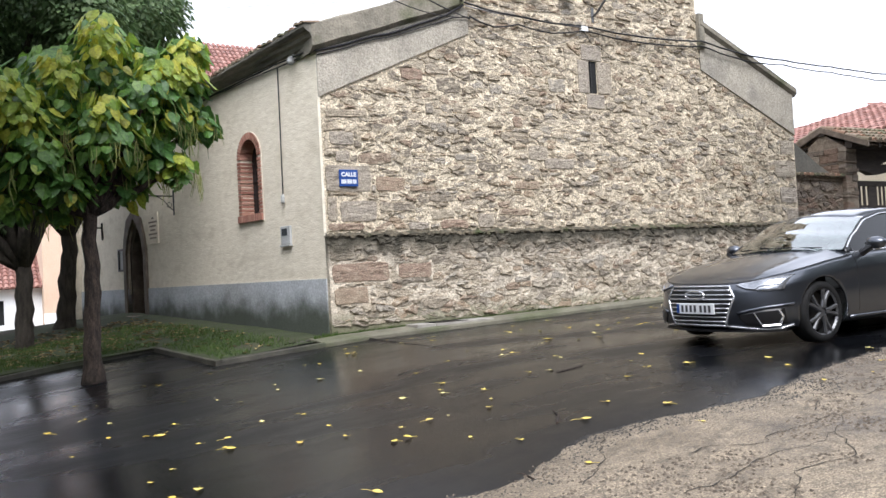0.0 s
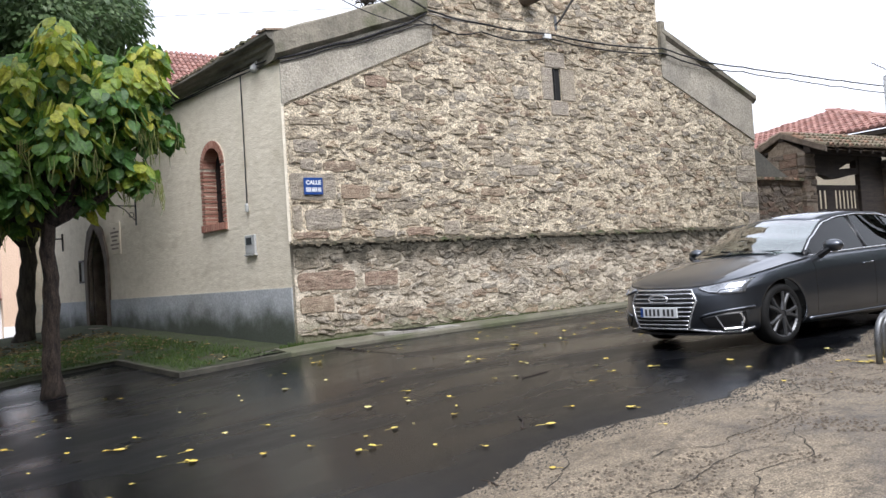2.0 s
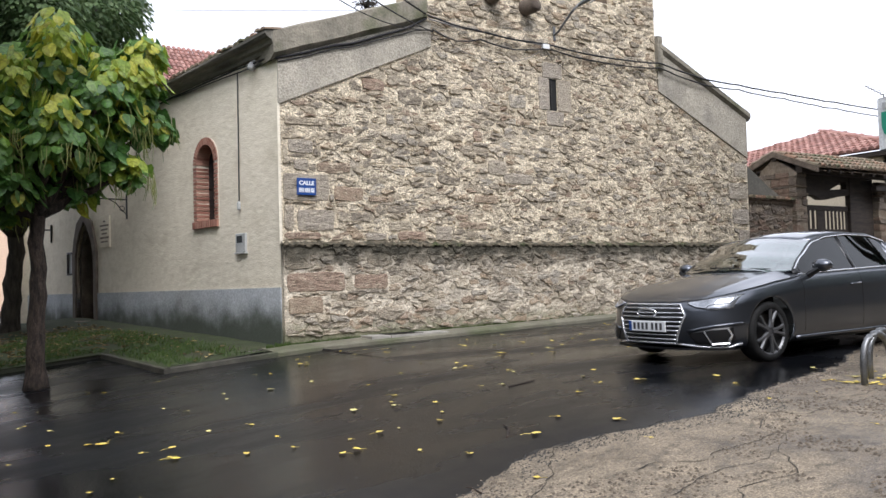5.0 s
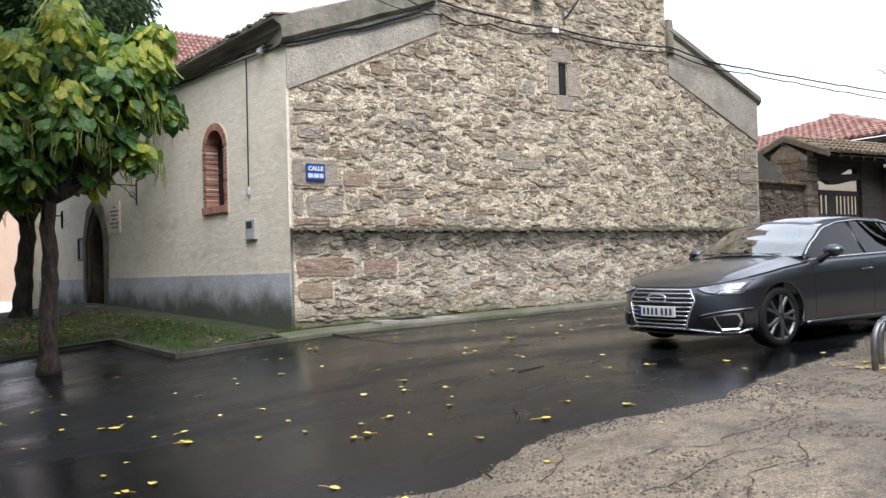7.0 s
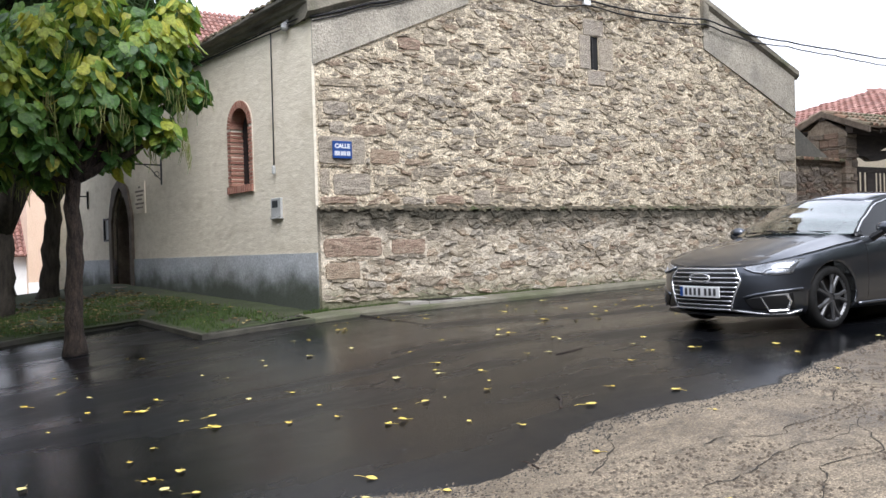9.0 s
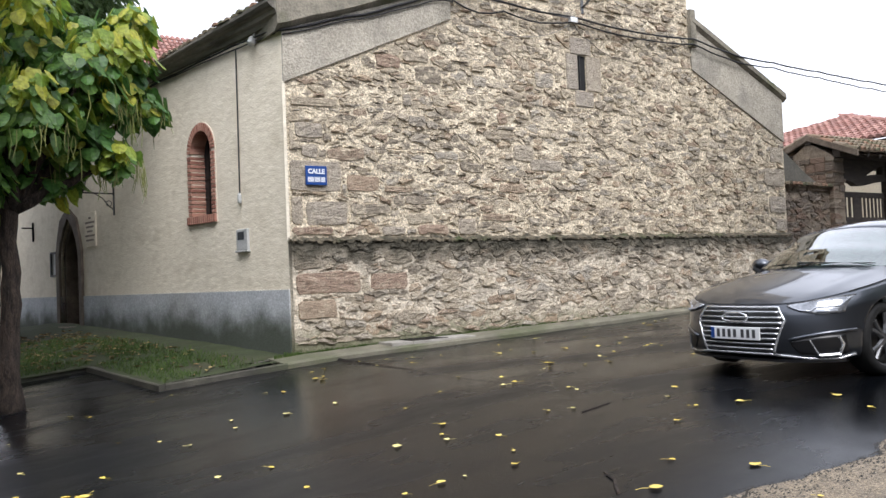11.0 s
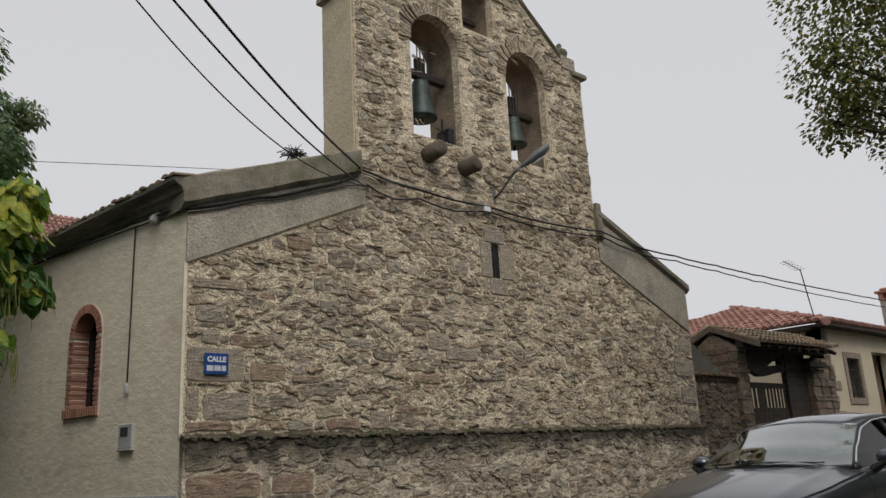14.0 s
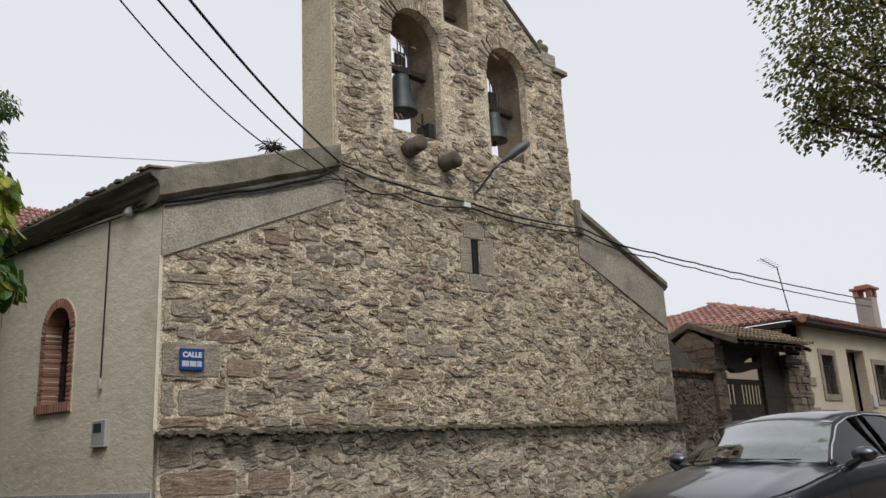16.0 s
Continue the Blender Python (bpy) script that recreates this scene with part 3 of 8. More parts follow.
for v in spaced(0.0, 9.0, 30):
    rows.append([])
    for w in (0.0, 0.55):
        p = SIDE @ Vector((v, w, 0))
        rows[-1].append(bm.verts.new((p.x, p.y, height(p.x, p.y) + 0.055)))
    p = SIDE @ Vector((v, 0.56, 0))
    rows[-1].append(bm.verts.new((p.x, p.y, height(p.x, p.y) - 0.05)))
for a, b in zip(rows, rows[1:]):
    for k in range(2):
        bm.faces.new((a[k], b[k], b[k + 1], a[k + 1]))
thing("side_footway", bm, M_CORNICE, "damp dark concrete strip along the plastered wall", "pavement", kind="structure")

# ---- church: front wall ----
EAVE, RIGHT = 4.25, 11.22
SLIT = [(5.36, 3.9), (5.56, 3.9), (5.56, 4.5), (5.36, 4.5)]
FRONT = [(0, -0.6), (RIGHT, -0.6), (RIGHT, 4.30), (8.32, 5.55), (2.62, 5.25), (0, EAVE)]
bm = bmesh.new()
slab(bm, FRONT, [SLIT], 0.0, 0.62)
wall_south = thing("wall_south", bm, M_MORTAR, "rubble stone church front of brown and grey stones", "church wall", kind="structure")
BASE = [(0.0, -0.6), (RIGHT + 0.02, -0.6), (RIGHT + 0.02, 1.34), (0.0, 1.38)]
bm = bmesh.new()
slab(bm, BASE, [], -0.10, -0.002)
wall_base = part("wall_base", bm, M_MORTAR_LOW, wall_south, "thicker damp stone footing with a mossy ledge")
# mossy ledge on the footing
bm = bmesh.new()
prev = None
for x in spaced(-0.01, RIGHT, 420):
    k, j = 1.7 * noise.noise((x * 5, 0, 1)) + 1.0 * noise.noise((x * 17, 4, 1)), 1.6 * noise.noise((x * 11, 3, 1)) + 1.1 * noise.noise((x * 31, 6, 1))
    ring = [bm.verts.new(v) for v in ((x, -0.125 + 0.025 * j, 1.365 + 0.03 * j), (x, -0.130 + 0.03 * k, 1.395 + 0.02 * k), (x, -0.07 + 0.01 * k, 1.425 + 0.02 * j), (x, 0.0, 1.445 + 0.03 * k))]
    if prev:
        for q in range(3):
            bm.faces.new((prev[q], ring[q], ring[q + 1], prev[q + 1]))
    prev = ring
M_MOSS = surf("mossy_ledge", (0.030, 0.028, 0.018), (0.17, 0.14, 0.095), 9, 0.95, 1.0, 40, c=[(0.05, 0.06, 0.022)], dist=0.02, wear=0.9)
part("ledge", bm, M_MOSS, wall_south, "dark ledge grown with moss")

# rendered bands under the gable copings
bm = bmesh.new()
slab(bm, [(0.0, 3.49), (2.74, 4.73), (2.74, 5.12), (2.55, 5.2), (0.0, EAVE)], [], -0.035, -0.003)
part("render_band", bm, M_RENDER, wall_south, "band of rough grey cement render")
bm = bmesh.new()
slab(bm, [(8.34, 4.58), (RIGHT, 3.36), (RIGHT, 4.28), (8.34, 5.5)], [], -0.035, -0.003)
part("render_band", bm, M_RENDER, wall_south, "band of rough grey cement render")
# plaster strip that wraps the corner
bm = bmesh.new()
slab(bm, [(-0.02, 1.4), (0.022, 1.4), (0.022, 3.5), (-0.02, 3.5)], [], -0.02, -0.002)
part("corner_strip", bm, M_PLASTER, wall_south)


def coping(bm, a, b, thick, out, back):
    """A sloping coping from a to b in the wall's plane."""
    n = 16
    prev = None
    for k in range(n + 1):
        x, z = a[0] + (b[0] - a[0]) * k / n, a[1] + (b[1] - a[1]) * k / n
        j = 0.015 * noise.noise((x * 3, z, 2))
        ring = [bm.verts.new(v) for v in ((x, -0.03, z), (x, -out * 0.6, z + 0.03 + j), (x, -out, z + 0.07 + j), (x, -out + j, z + thick - 0.03), (x, -out + 0.04, z + thick + j), (x, back, z + thick + 0.05), (x, back, z))]
        if prev:
            for q in range(7):
                bm.faces.new((prev[q], ring[q], ring[(q + 1) % 7], prev[(q + 1) % 7]))
        else:
            bm.faces.new(ring[::-1])
        prev = ring
    bm.faces.new(prev)
    bmesh.ops.recalc_face_normals(bm, faces=bm.faces[:])


bm = bmesh.new()
coping(bm, (-0.10, 4.15), (2.62, 5.13), 0.42, 0.13, 0.62)
part("coping", bm, M_COPING, wall_south, "thick lichened cement coping on the gable")
bm = bmesh.new()
coping(bm, (8.34, 5.42), (RIGHT + 0.08, 4.20), 0.20, 0.10, 0.62)
part("coping", bm, M_COPING, wall_south, "thin dark coping on the gable")
bm = bmesh.new()
slab(bm, [(8.30, 5.0), (8.46, 5.0), (8.44, 5.72), (8.30, 5.72)], [], -0.09, 0.6)
part("coping_stop", bm, M_COPING, wall_south)

# ---- bell gable ----
TX0, TX1, TS = 2.62, 8.32, 8.42
BELL_L, BELL_R = arch(3.77, 4.86, 6.12, 8.42), arch(6.06, 7.14, 6.18, 8.44)
BELL_T = arch(5.03, 5.82, 8.48, 9.75)
TOWER = [(TX0, 5.2), (TX1, 5.4), (TX1 - 0.02, TS), (TX1 - 0.62, TS + 0.30), (6.55, 9.62), (6.2, 10.3), (4.75, 10.3), (4.3, 9.62), (TX0 + 0.57, TS + 0.30), (TX0, TS)]
bm = bmesh.new()
slab(bm, TOWER, [BELL_L, BELL_R, BELL_T], 0.001, 0.80)
bell_gable = thing("bell_gable", bm, M_MORTAR, "stone bell gable with arched openings above the church front", "bell gable", kind="structure")
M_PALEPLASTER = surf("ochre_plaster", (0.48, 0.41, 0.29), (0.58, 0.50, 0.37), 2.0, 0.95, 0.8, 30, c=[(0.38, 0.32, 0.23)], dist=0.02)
# darker copy of the ochre plaster: soot and the openings' shade in its colour
M_DARKOCHRE = surf("dark_ochre_plaster", (0.13, 0.10, 0.07), (0.32, 0.255, 0.175), 2.2, 0.95, 0.8, 30, c=[(0.15, 0.115, 0.085)], dist=0.02)
bm = bmesh.new()
box(bm, TX0 - 0.03, TX0 - 0.002, 0.03, 0.83, 5.25, TS)
part("side_plaster", bm, M_PALEPLASTER, bell_gable, "ochre plastered edge of the bell gable")
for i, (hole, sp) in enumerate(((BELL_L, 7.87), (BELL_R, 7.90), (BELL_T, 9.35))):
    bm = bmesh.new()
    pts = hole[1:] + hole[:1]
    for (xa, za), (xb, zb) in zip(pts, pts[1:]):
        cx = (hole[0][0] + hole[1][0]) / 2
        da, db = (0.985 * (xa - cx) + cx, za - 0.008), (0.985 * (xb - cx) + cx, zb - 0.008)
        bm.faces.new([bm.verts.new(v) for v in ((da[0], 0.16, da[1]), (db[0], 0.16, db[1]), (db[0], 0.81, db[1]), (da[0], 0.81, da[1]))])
    part("reveal", bm, M_DARKOCHRE, bell_gable, "ochre plastered reveal of a bell opening")
bm = bmesh.new()
for x in (TX0 - 0.12, TX1 - 0.30):
    box(bm, x, x + 0.42, -0.09, 0.88, TS - 0.02, TS + 0.08, 0.015)
part("moulding", bm, M_COPING, bell_gable, "dark stone moulding at the shoulder")
for x in (TX0 + 0.38, TX1 - 0.38):
    bm = bmesh.new()
    box(bm, x - 0.22, x + 0.22, -0.03, 0.40, TS + 0.08, TS + 0.38, 0.03)
    part("pedestal", bm, M_QUOIN, bell_gable, "rough stone pedestal at the shoulder")
    bm = bmesh.new()
    lathe(bm, [(0.10, 0), (0.13, 0.05), (0.16, 0.13), (0.15, 0.19), (0.10, 0.23), (0.045, 0.25), (0.05, 0.30), (0.06, 0.34), (0.02, 0.38)], 12, (x, 0.16, TS + 0.38))
    part("pinnacle", bm, M_COPING, bell_gable, "small weathered stone pinnacle")
bm = bmesh.new()
coping(bm, (TX1 - 0.62, TS + 0.30), (6.55, 9.62), 0.06, 0.05, 0.84)
part("coping", bm, M_COPING, bell_gable)
bm = bmesh.new()
coping(bm, (TX0 + 0.57, TS + 0.30), (4.3, 9.62), 0.06, 0.05, 0.84)
part("coping", bm, M_COPING, bell_gable)
bm = bmesh.new()
coping(bm, (4.25, 9.62), (4.75, 10.3), 0.07, 0.05, 0.84)
coping(bm, (6.55, 9.62), (6.2, 10.3), 0.07, 0.05, 0.84)
box(bm, 4.7, 6.25, -0.05, 0.84, 10.3, 10.38)
part("coping", bm, M_COPING, bell_gable)

# ---- church: side wall, roof, back ----
SLEN = 13.2
DOOR = [(7.42, -0.3), (8.52, -0.3), (8.52, 1.55), (8.42, 1.85), (8.24, 2.10), (7.97, 2.33), (7.70, 2.10), (7.52, 1.85), (7.42, 1.55)]
BWIN = arch(1.97, 2.62, 1.90, 3.22, 14)
bm = bmesh.new()
slab(bm, [(0, 0.62), (DOOR[0][0], 0.62)] + DOOR[:1:-1] + [(DOOR[1][0], 0.62), (SLEN, 0.62), (SLEN, 4.32), (0, 4.32)], [BWIN], 0.0, -0.55)
wall_west = thing("wall_west", bm, M_PLASTER, "rough cream plastered church wall", "church wall", kind="structure", m=SIDE)
bm = bmesh.new()
slab(bm, [(-0.005, -0.7), (DOOR[0][0], -0.7), (DOOR[0][0], 0.74), (-0.005, 0.76)], [], 0.022, -0.5)
part("dado", bm, M_DADO, wall_west, "grey-blue painted dado green with algae at its foot")
bm = bmesh.new()
slab(bm, [(DOOR[1][0], -0.7), (SLEN, -0.7), (SLEN, 0.72), (DOOR[1][0], 0.74)], [], 0.022, -0.5)
part("dado", bm, M_DADO, wall_west, "grey-blue painted dado green with algae at its foot")
# moulded eaves cornice
bm = bmesh.new()
prof = [(0.0, 4.28), (0.05, 4.292), (0.07, 4.345), (0.125, 4.37), (0.145, 4.42), (0.215, 4.445), (0.25, 4.485), (0.25, 4.535), (0.0, 4.60)]
ends = []
for v in spaced(-0.10, SLEN, 120):
    s = 1.0 - 0.45 * min(max(v, 0.0) / 4.5, 1.0)
    ends.append([bm.verts.new((v, w * (0.6 + 0.4 * s), 4.28 + (z - 4.28) * s + 0.012 * noise.noise((v * 6, w * 9, z)))) for w, z in prof])
for a, b in zip(ends, ends[1:]):
    for k in range(len(prof)):
        bm.faces.new((a[k], b[k], b[(k + 1) % len(prof)], a[(k + 1) % len(prof)]))
bm.faces.new(ends[0])
bm.faces.new(ends[-1][::-1])
bmesh.ops.recalc_face_normals(bm, faces=bm.faces[:])
part("cornice", bm, M_CORNICE, wall_west, "dark moulded cornice under the eaves")
# ragged row of old tile ends along the eaves
bm = bmesh.new()
rnd = random.Random(71)
v = -0.05
while v < 11.0:
    f = 1.0 - 0.45 * min(max(v, 0.0) / 4.5, 1.0)
    z, w = 4.28 + 0.265 * f + rnd.uniform(-0.008, 0.012), 0.25 * (0.6 + 0.4 * f) + rnd.uniform(-0.01, 0.03)
    ring = [[bm.verts.new((v + 0.075 * math.cos(a), y, z + 0.045 * math.sin(a) + lift)) for a in spaced(0, math.pi, 6)] for y, lift in ((w, 0.0), (w - 0.30, 0.05))]
    for k in range(6):
        bm.faces.new((ring[0][k], ring[0][k + 1], ring[1][k + 1], ring[1][k]))
    bm.faces.new(ring[0])
    v += rnd.uniform(0.15, 0.19)
tagged(part("eaves_tiles", bm, M_OLDTILE, wall_west, "ragged row of dark old tile ends"), kind="stuff")
bm = bmesh.new()
slab(bm, [(v, -0.6) for v in (RIGHT - 0.6, RIGHT)] + [(RIGHT, 4.25), (RIGHT - 0.6, 4.25)], [], 0.62, 11.0)
thing("wall_east", bm, M_MORTAR, "plain stone side wall of the church", "church wall", kind="structure")
bm = bmesh.new()
box(bm, -2.3, RIGHT, 11.9, 12.5, -0.6, 4.4)
thing("wall_north", bm, M_PLASTER, "plain back wall of the church", "church wall", kind="structure")
bm = bmesh.new()
ridge = 5.5
for (x0, z0, x1, z1) in ((-0.08, 4.47, ridge, 4.80), (ridge, 4.75, RIGHT + 0.2, 4.30)):
    quad = []
    for y in (0.60, 12.6):
        for x, z in ((x0, z0), (x1, z1)):
            xx = x + side_x(y) if x < 0 else x
            quad.append((bm.verts.new((xx, y, z)), bm.verts.new((xx, y, z - 0.10))))
    (a, a2), (b, b2), (c, c2), (d, d2) = quad
    for f in ((a, b, d, c), (a2, c2, d2, b2), (a, c, c2, a2), (b, b2, d2, d), (a, a2, b2, b), (c, d, d2, c2)):
        bm.faces.new(f)
bmesh.ops.recalc_face_normals(bm, faces=bm.faces[:])
thing("church_roof", bm, M_OLDTILE, "low clay tiled church roof", "roof", kind="structure")

# ---- church: openings and fittings ----
def brick_mesh(l, w, h):
    bm = bmesh.new()
    box(bm, -l / 2, l / 2, -w / 2, w / 2, -h / 2, h / 2, 0.004)
    return mesh_of(bm, "brick", M_BRICK)


# brick-lined arched window
bm = bmesh.new()
slab(bm, arch(1.85, 2.74, 1.78, 3.34, 16), [arch(1.965, 2.625, 1.90, 3.225, 14)], 0.012, -0.5)
window_1 = thing("window_1", bm, M_JOINT, "arched window lined with red brick in the plastered wall", "window", kind="structure", m=SIDE)
jamb = brick_mesh(0.115, 0.30, 0.048)
for k in range(18):
    z = 1.955 + 0.0625 * k
    if z > 2.86:
        break
    for x in (1.922, 2.668):
        shared("brick", jamb, window_1, pose(x + 0.006 * ((k * 7) % 3 - 1), -0.125, z))
    shared("brick", jamb, window_1, pose(2.664, -0.345 - 0.02 * (k % 2), z))
ring = brick_mesh(0.125, 0.30, 0.045)
for k in range(22):
    a = math.pi * (k + 0.5) / 22
    shared("brick", ring, window_1, Matrix.Translation((2.295 + 0.372 * math.cos(a), -0.125, 2.895 + 0.372 * math.sin(a))) @ Matrix.Rotation(-a, 4, "Y"))
sill = brick_mesh(0.055, 0.33, 0.12)
for k in range(14):
    shared("brick", sill, window_1, pose(1.885 + 0.0635 * k, -0.115, 1.855))
bm = bmesh.new()
slab(bm, arch(1.97, 2.62, 1.90, 3.22, 14), [], -0.215, -0.235)
part("pane", bm, plain("dark_window_glass", (0.012, 0.013, 0.015), 0.5), window_1, "dark glass deep in the window")
bm = bmesh.new()
for x in (2.13, 2.295, 2.46):
    box(bm, x - 0.012, x + 0.012, -0.212, -0.20, 1.92, 3.15)
for z in (2.2, 2.5, 2.8):
    box(bm, 1.99, 2.6, -0.212, -0.20, z - 0.01, z + 0.01)
part("window_frame", bm, M_IRON, window_1, "dark iron bars")

# pointed doorway with stone surround
def grow(poly, d, foot):
    cx = sum(p[0] for p in poly) / len(poly)
    return [(x + d * (1 if x > cx + 0.05 else -1 if x < cx - 0.05 else 0), foot if z < 0.5 else z + (d * 1.2 if z > 2.0 else 0.5 * d)) for x, z in poly]


FOOT = 0.02
bm = bmesh.new()
slab(bm, grow(DOOR, 0.17, FOOT), [grow(DOOR, 0.0, FOOT + 0.01)], 0.05, -0.2)
door_1 = thing("door_1", bm, M_STONEFRAME, "pointed doorway with brown stone surround and dark closed wooden door", "door", kind="structure", m=SIDE)
bm = bmesh.new()
slab(bm, grow(DOOR, 0.01, FOOT), [grow(DOOR, -0.11, FOOT + 0.01)], -0.06, -0.4)
part("inner_order", bm, M_STONEFRAME, door_1, "inner stone moulding")
bm = bmesh.new()
slab(bm, grow(DOOR, 0.0, FOOT), [], -0.40, -0.46)
leafp = part("door_leaf", bm, M_DOOR, door_1, "dark brown panelled wooden door")
for x in (7.62, 7.80, 7.98, 8.16, 8.34):
    bm = bmesh.new()
    box(bm, x - 0.082, x + 0.082, -0.398, -0.375, 0.1, 1.9, 0.008)
    part("plank", bm, M_DOOR, leafp)
bm = bmesh.new()
lathe(bm, [(0.02, 0), (0.03, 0.012), (0.022, 0.04), (0.0, 0.045)], 10, (0, 0, 0))
bmesh.ops.transform(bm, matrix=pose(7.75, -0.37, 1.05, -90), verts=bm.verts[:])
part("door_handle", bm, M_IRON, leafp, "black iron knob")
bm = bmesh.new()
box(bm, 7.25, 8.7, 0.0, 0.40, -0.02, 0.16, 0.02)
thing("doorstep", bm, M_BLOCK, "worn grey stone doorstep", "step", m=SIDE)

# wall lantern on an iron bracket
lantern = anchor("wall_lantern", SIDE @ pose(5.66, 0.0, 2.35), "black iron wall lantern on a scrolled bracket", "lantern")
bm = bmesh.new()
box(bm, -0.02, 0.02, 0.0, 0.02, -0.15, 0.36)
part("back_plate", bm, M_IRON, lantern)
bm = bmesh.new()
tube(bm, [(0, 0.0, 0.24), (0, 0.62, 0.24)], 0.013, 8)
tube(bm, [(0, 0.02, -0.05), (0, 0.10, 0.02), (0, 0.22, 0.16), (0, 0.36, 0.235)], 0.009, 6)
tube(bm, [(0, 0.10 + 0.05 * math.cos(a), 0.06 + 0.05 * math.sin(a)) for a in spaced(0, 6.0, 12)], 0.007, 6)
part("arm", bm, M_IRON, lantern, "scrolled iron arm")
bm = bmesh.new()
lathe(bm, [(0.05, 0), (0.07, 0.03), (0.075, 0.05)], 6, (0, 0.60, 0.25))
lathe(bm, [(0.14, 0.38), (0.16, 0.40), (0.09, 0.48), (0.03, 0.54), (0.0, 0.58)], 6, (0, 0.60, 0.25))
for k in range(6):
    a = k * math.tau / 6
    tube(bm, [(0.072 * math.cos(a), 0.60 + 0.072 * math.sin(a), 0.30), (0.14 * math.cos(a), 0.60 + 0.14 * math.sin(a), 0.63)], 0.006, 5)
part("cage", bm, M_IRON, lantern, "six-sided iron cage and cap")
bm = bmesh.new()
lathe(bm, [(0.066, 0.052), (0.134, 0.375)], 6, (0, 0.60, 0.25))
pane_ob = part("lantern_glass", bm, glass("lantern_glass", (0.75, 0.78, 0.76)), lantern, "clear lantern glass")
pane_ob.visible_shadow = False
bm = bmesh.new()
tube(bm, [(0, 0.02, 0), (0, 0.02, 0.42)], 0.02, 8)
tube(bm, [(0, 0.02, 0.30), (0, 0.25, 0.30)], 0.015, 8)
thing("wall_bracket", bm, M_IRON, "plain black iron bracket on the plaster wall", "bracket", m=SIDE @ pose(10.2, 0, 1.98))

# notice frame, plaque, meter box, spotlight
nb = anchor("notice_frame", SIDE @ pose(8.86, 0.0, 1.42), "small dark framed notice beside the church door", "notice")
bm = bmesh.new()
slab(bm, [(-0.19, -0.26), (0.19, -0.26), (0.19, 0.26), (-0.19, 0.26)], [[(-0.15, -0.22), (0.15, -0.22), (0.15, 0.22), (-0.15, 0.22)]], 0.0, 0.05)
part("frame", bm, M_IRON, nb)
bm = bmesh.new()
box(bm, -0.15, 0.15, 0.0, 0.015, -0.22, 0.22)
part("sheet", bm, M_BOXGREY, nb, "pale notice sheet")
pl = anchor("plaque", SIDE @ pose(6.80, 0.0, 2.02), "pale stone memorial plaque with worn dark lettering", "plaque")
bm = bmesh.new()
box(bm, -0.27, 0.27, 0.0, 0.03, -0.33, 0.33, 0.006)
part("slab", bm, M_PLASTER, pl)
for k in range(6):
    bm = bmesh.new()
    wdt = 0.06 if k == 0 else 0.14 + 0.05 * ((k * 5) % 3)
    box(bm, -wdt, wdt, 0.03, 0.034, 0.2 - 0.085 * k, 0.235 - 0.085 * k)
    part("lettering", bm, M_BLOCK, pl)
mb = anchor("meter_box", SIDE @ pose(1.11, 0.0, 1.48), "grey plastic electricity meter box with a small window", "meter box")
bm = bmesh.new()
box(bm, -0.15, 0.15, 0.0, 0.045, -0.15, 0.15, 0.012)
part("body", bm, M_BOXGREY, mb)
bm = bmesh.new()
box(bm, -0.07, 0.10, 0.045, 0.05, 0.0, 0.11)
part("pane", bm, plain("meter_window", (0.06, 0.065, 0.07), 0.15), mb, "dark meter window")
bm = bmesh.new()
box(bm, -0.16, 0.16, 0.0, 0.06, -0.175, -0.15, 0.004)
part("ledge", bm, M_BOXGREY, mb)
sp = anchor("spotlight", SIDE @ pose(0.63, 0.0, 4.17), "small grey spotlight under the eaves", "spotlight")
bm = bmesh.new()
box(bm, -0.03, 0.03, 0.0, 0.03, -0.02, 0.14, 0.006)
part("bracket", bm, M_BOXGREY, sp)
bm = bmesh.new()
lathe(bm, [(0.03, 0.0), (0.055, 0.02), (0.055, 0.10), (0.035, 0.13)], 12)
bmesh.ops.transform(bm, matrix=pose(0, 0.09, -0.05, 25), verts=bm.verts[:])
part("housing", bm, M_BOXGREY, sp)

# cables on the walls
def cable(name, pts, r, mat, label, sag=0.0, wob=0.0, side=6):
    bm = bmesh.new()
    out = []
    for i, (a, b) in enumerate(zip(pts, pts[1:])):
        a, b = Vector(a), Vector(b)
        n = max(2, int((b - a).length / 0.25))
        for k in range(n):
            p = a.lerp(b, k / n)
            f = k / n
            p.z -= 4 * sag * f * (1 - f)
            if wob:
                p.z += wob * noise.noise((p.x * 1.7, p.y, 4.0))
                p.y += 0.3 * wob * noise.noise((p.x * 2.1, 5.0, 1.0))
            out.append(p)
    out.append(Vector(pts[-1]))
    tube(bm, out, r, side)
    return thing(name, bm, mat, label, "cable", "cables", smooth=True)


def on_side(v, w, z):
    return tuple(SIDE @ Vector((v, w, z)))


cable("cable", [on_side(1.14, 0.02, 4.2), on_side(1.145, 0.02, 3.2), on_side(1.15, 0.025, 2.12)], 0.010, M_CABLE, "thick black cable hanging down the plaster wall", wob=0.02)
bm = bmesh.new()
lathe(bm, [(0.02, 0), (0.03, 0.02), (0.03, 0.11), (0.018, 0.14)], 10)
thing("cable_end", bm, M_BOXGREY, "capped end of a black cable on plaster", "cable end", m=SIDE @ pose(1.15, 0.031, 2.0))
cable("cable", [on_side(9.0, 0.03, 4.24), on_side(4.0, 0.03, 4.22), on_side(1.2, 0.05, 4.25), on_side(0.3, 0.05, 4.21), (-0.03, -0.05, 4.17)], 0.013, M_CABLE, "black cable under the eaves cornice", wob=0.03)
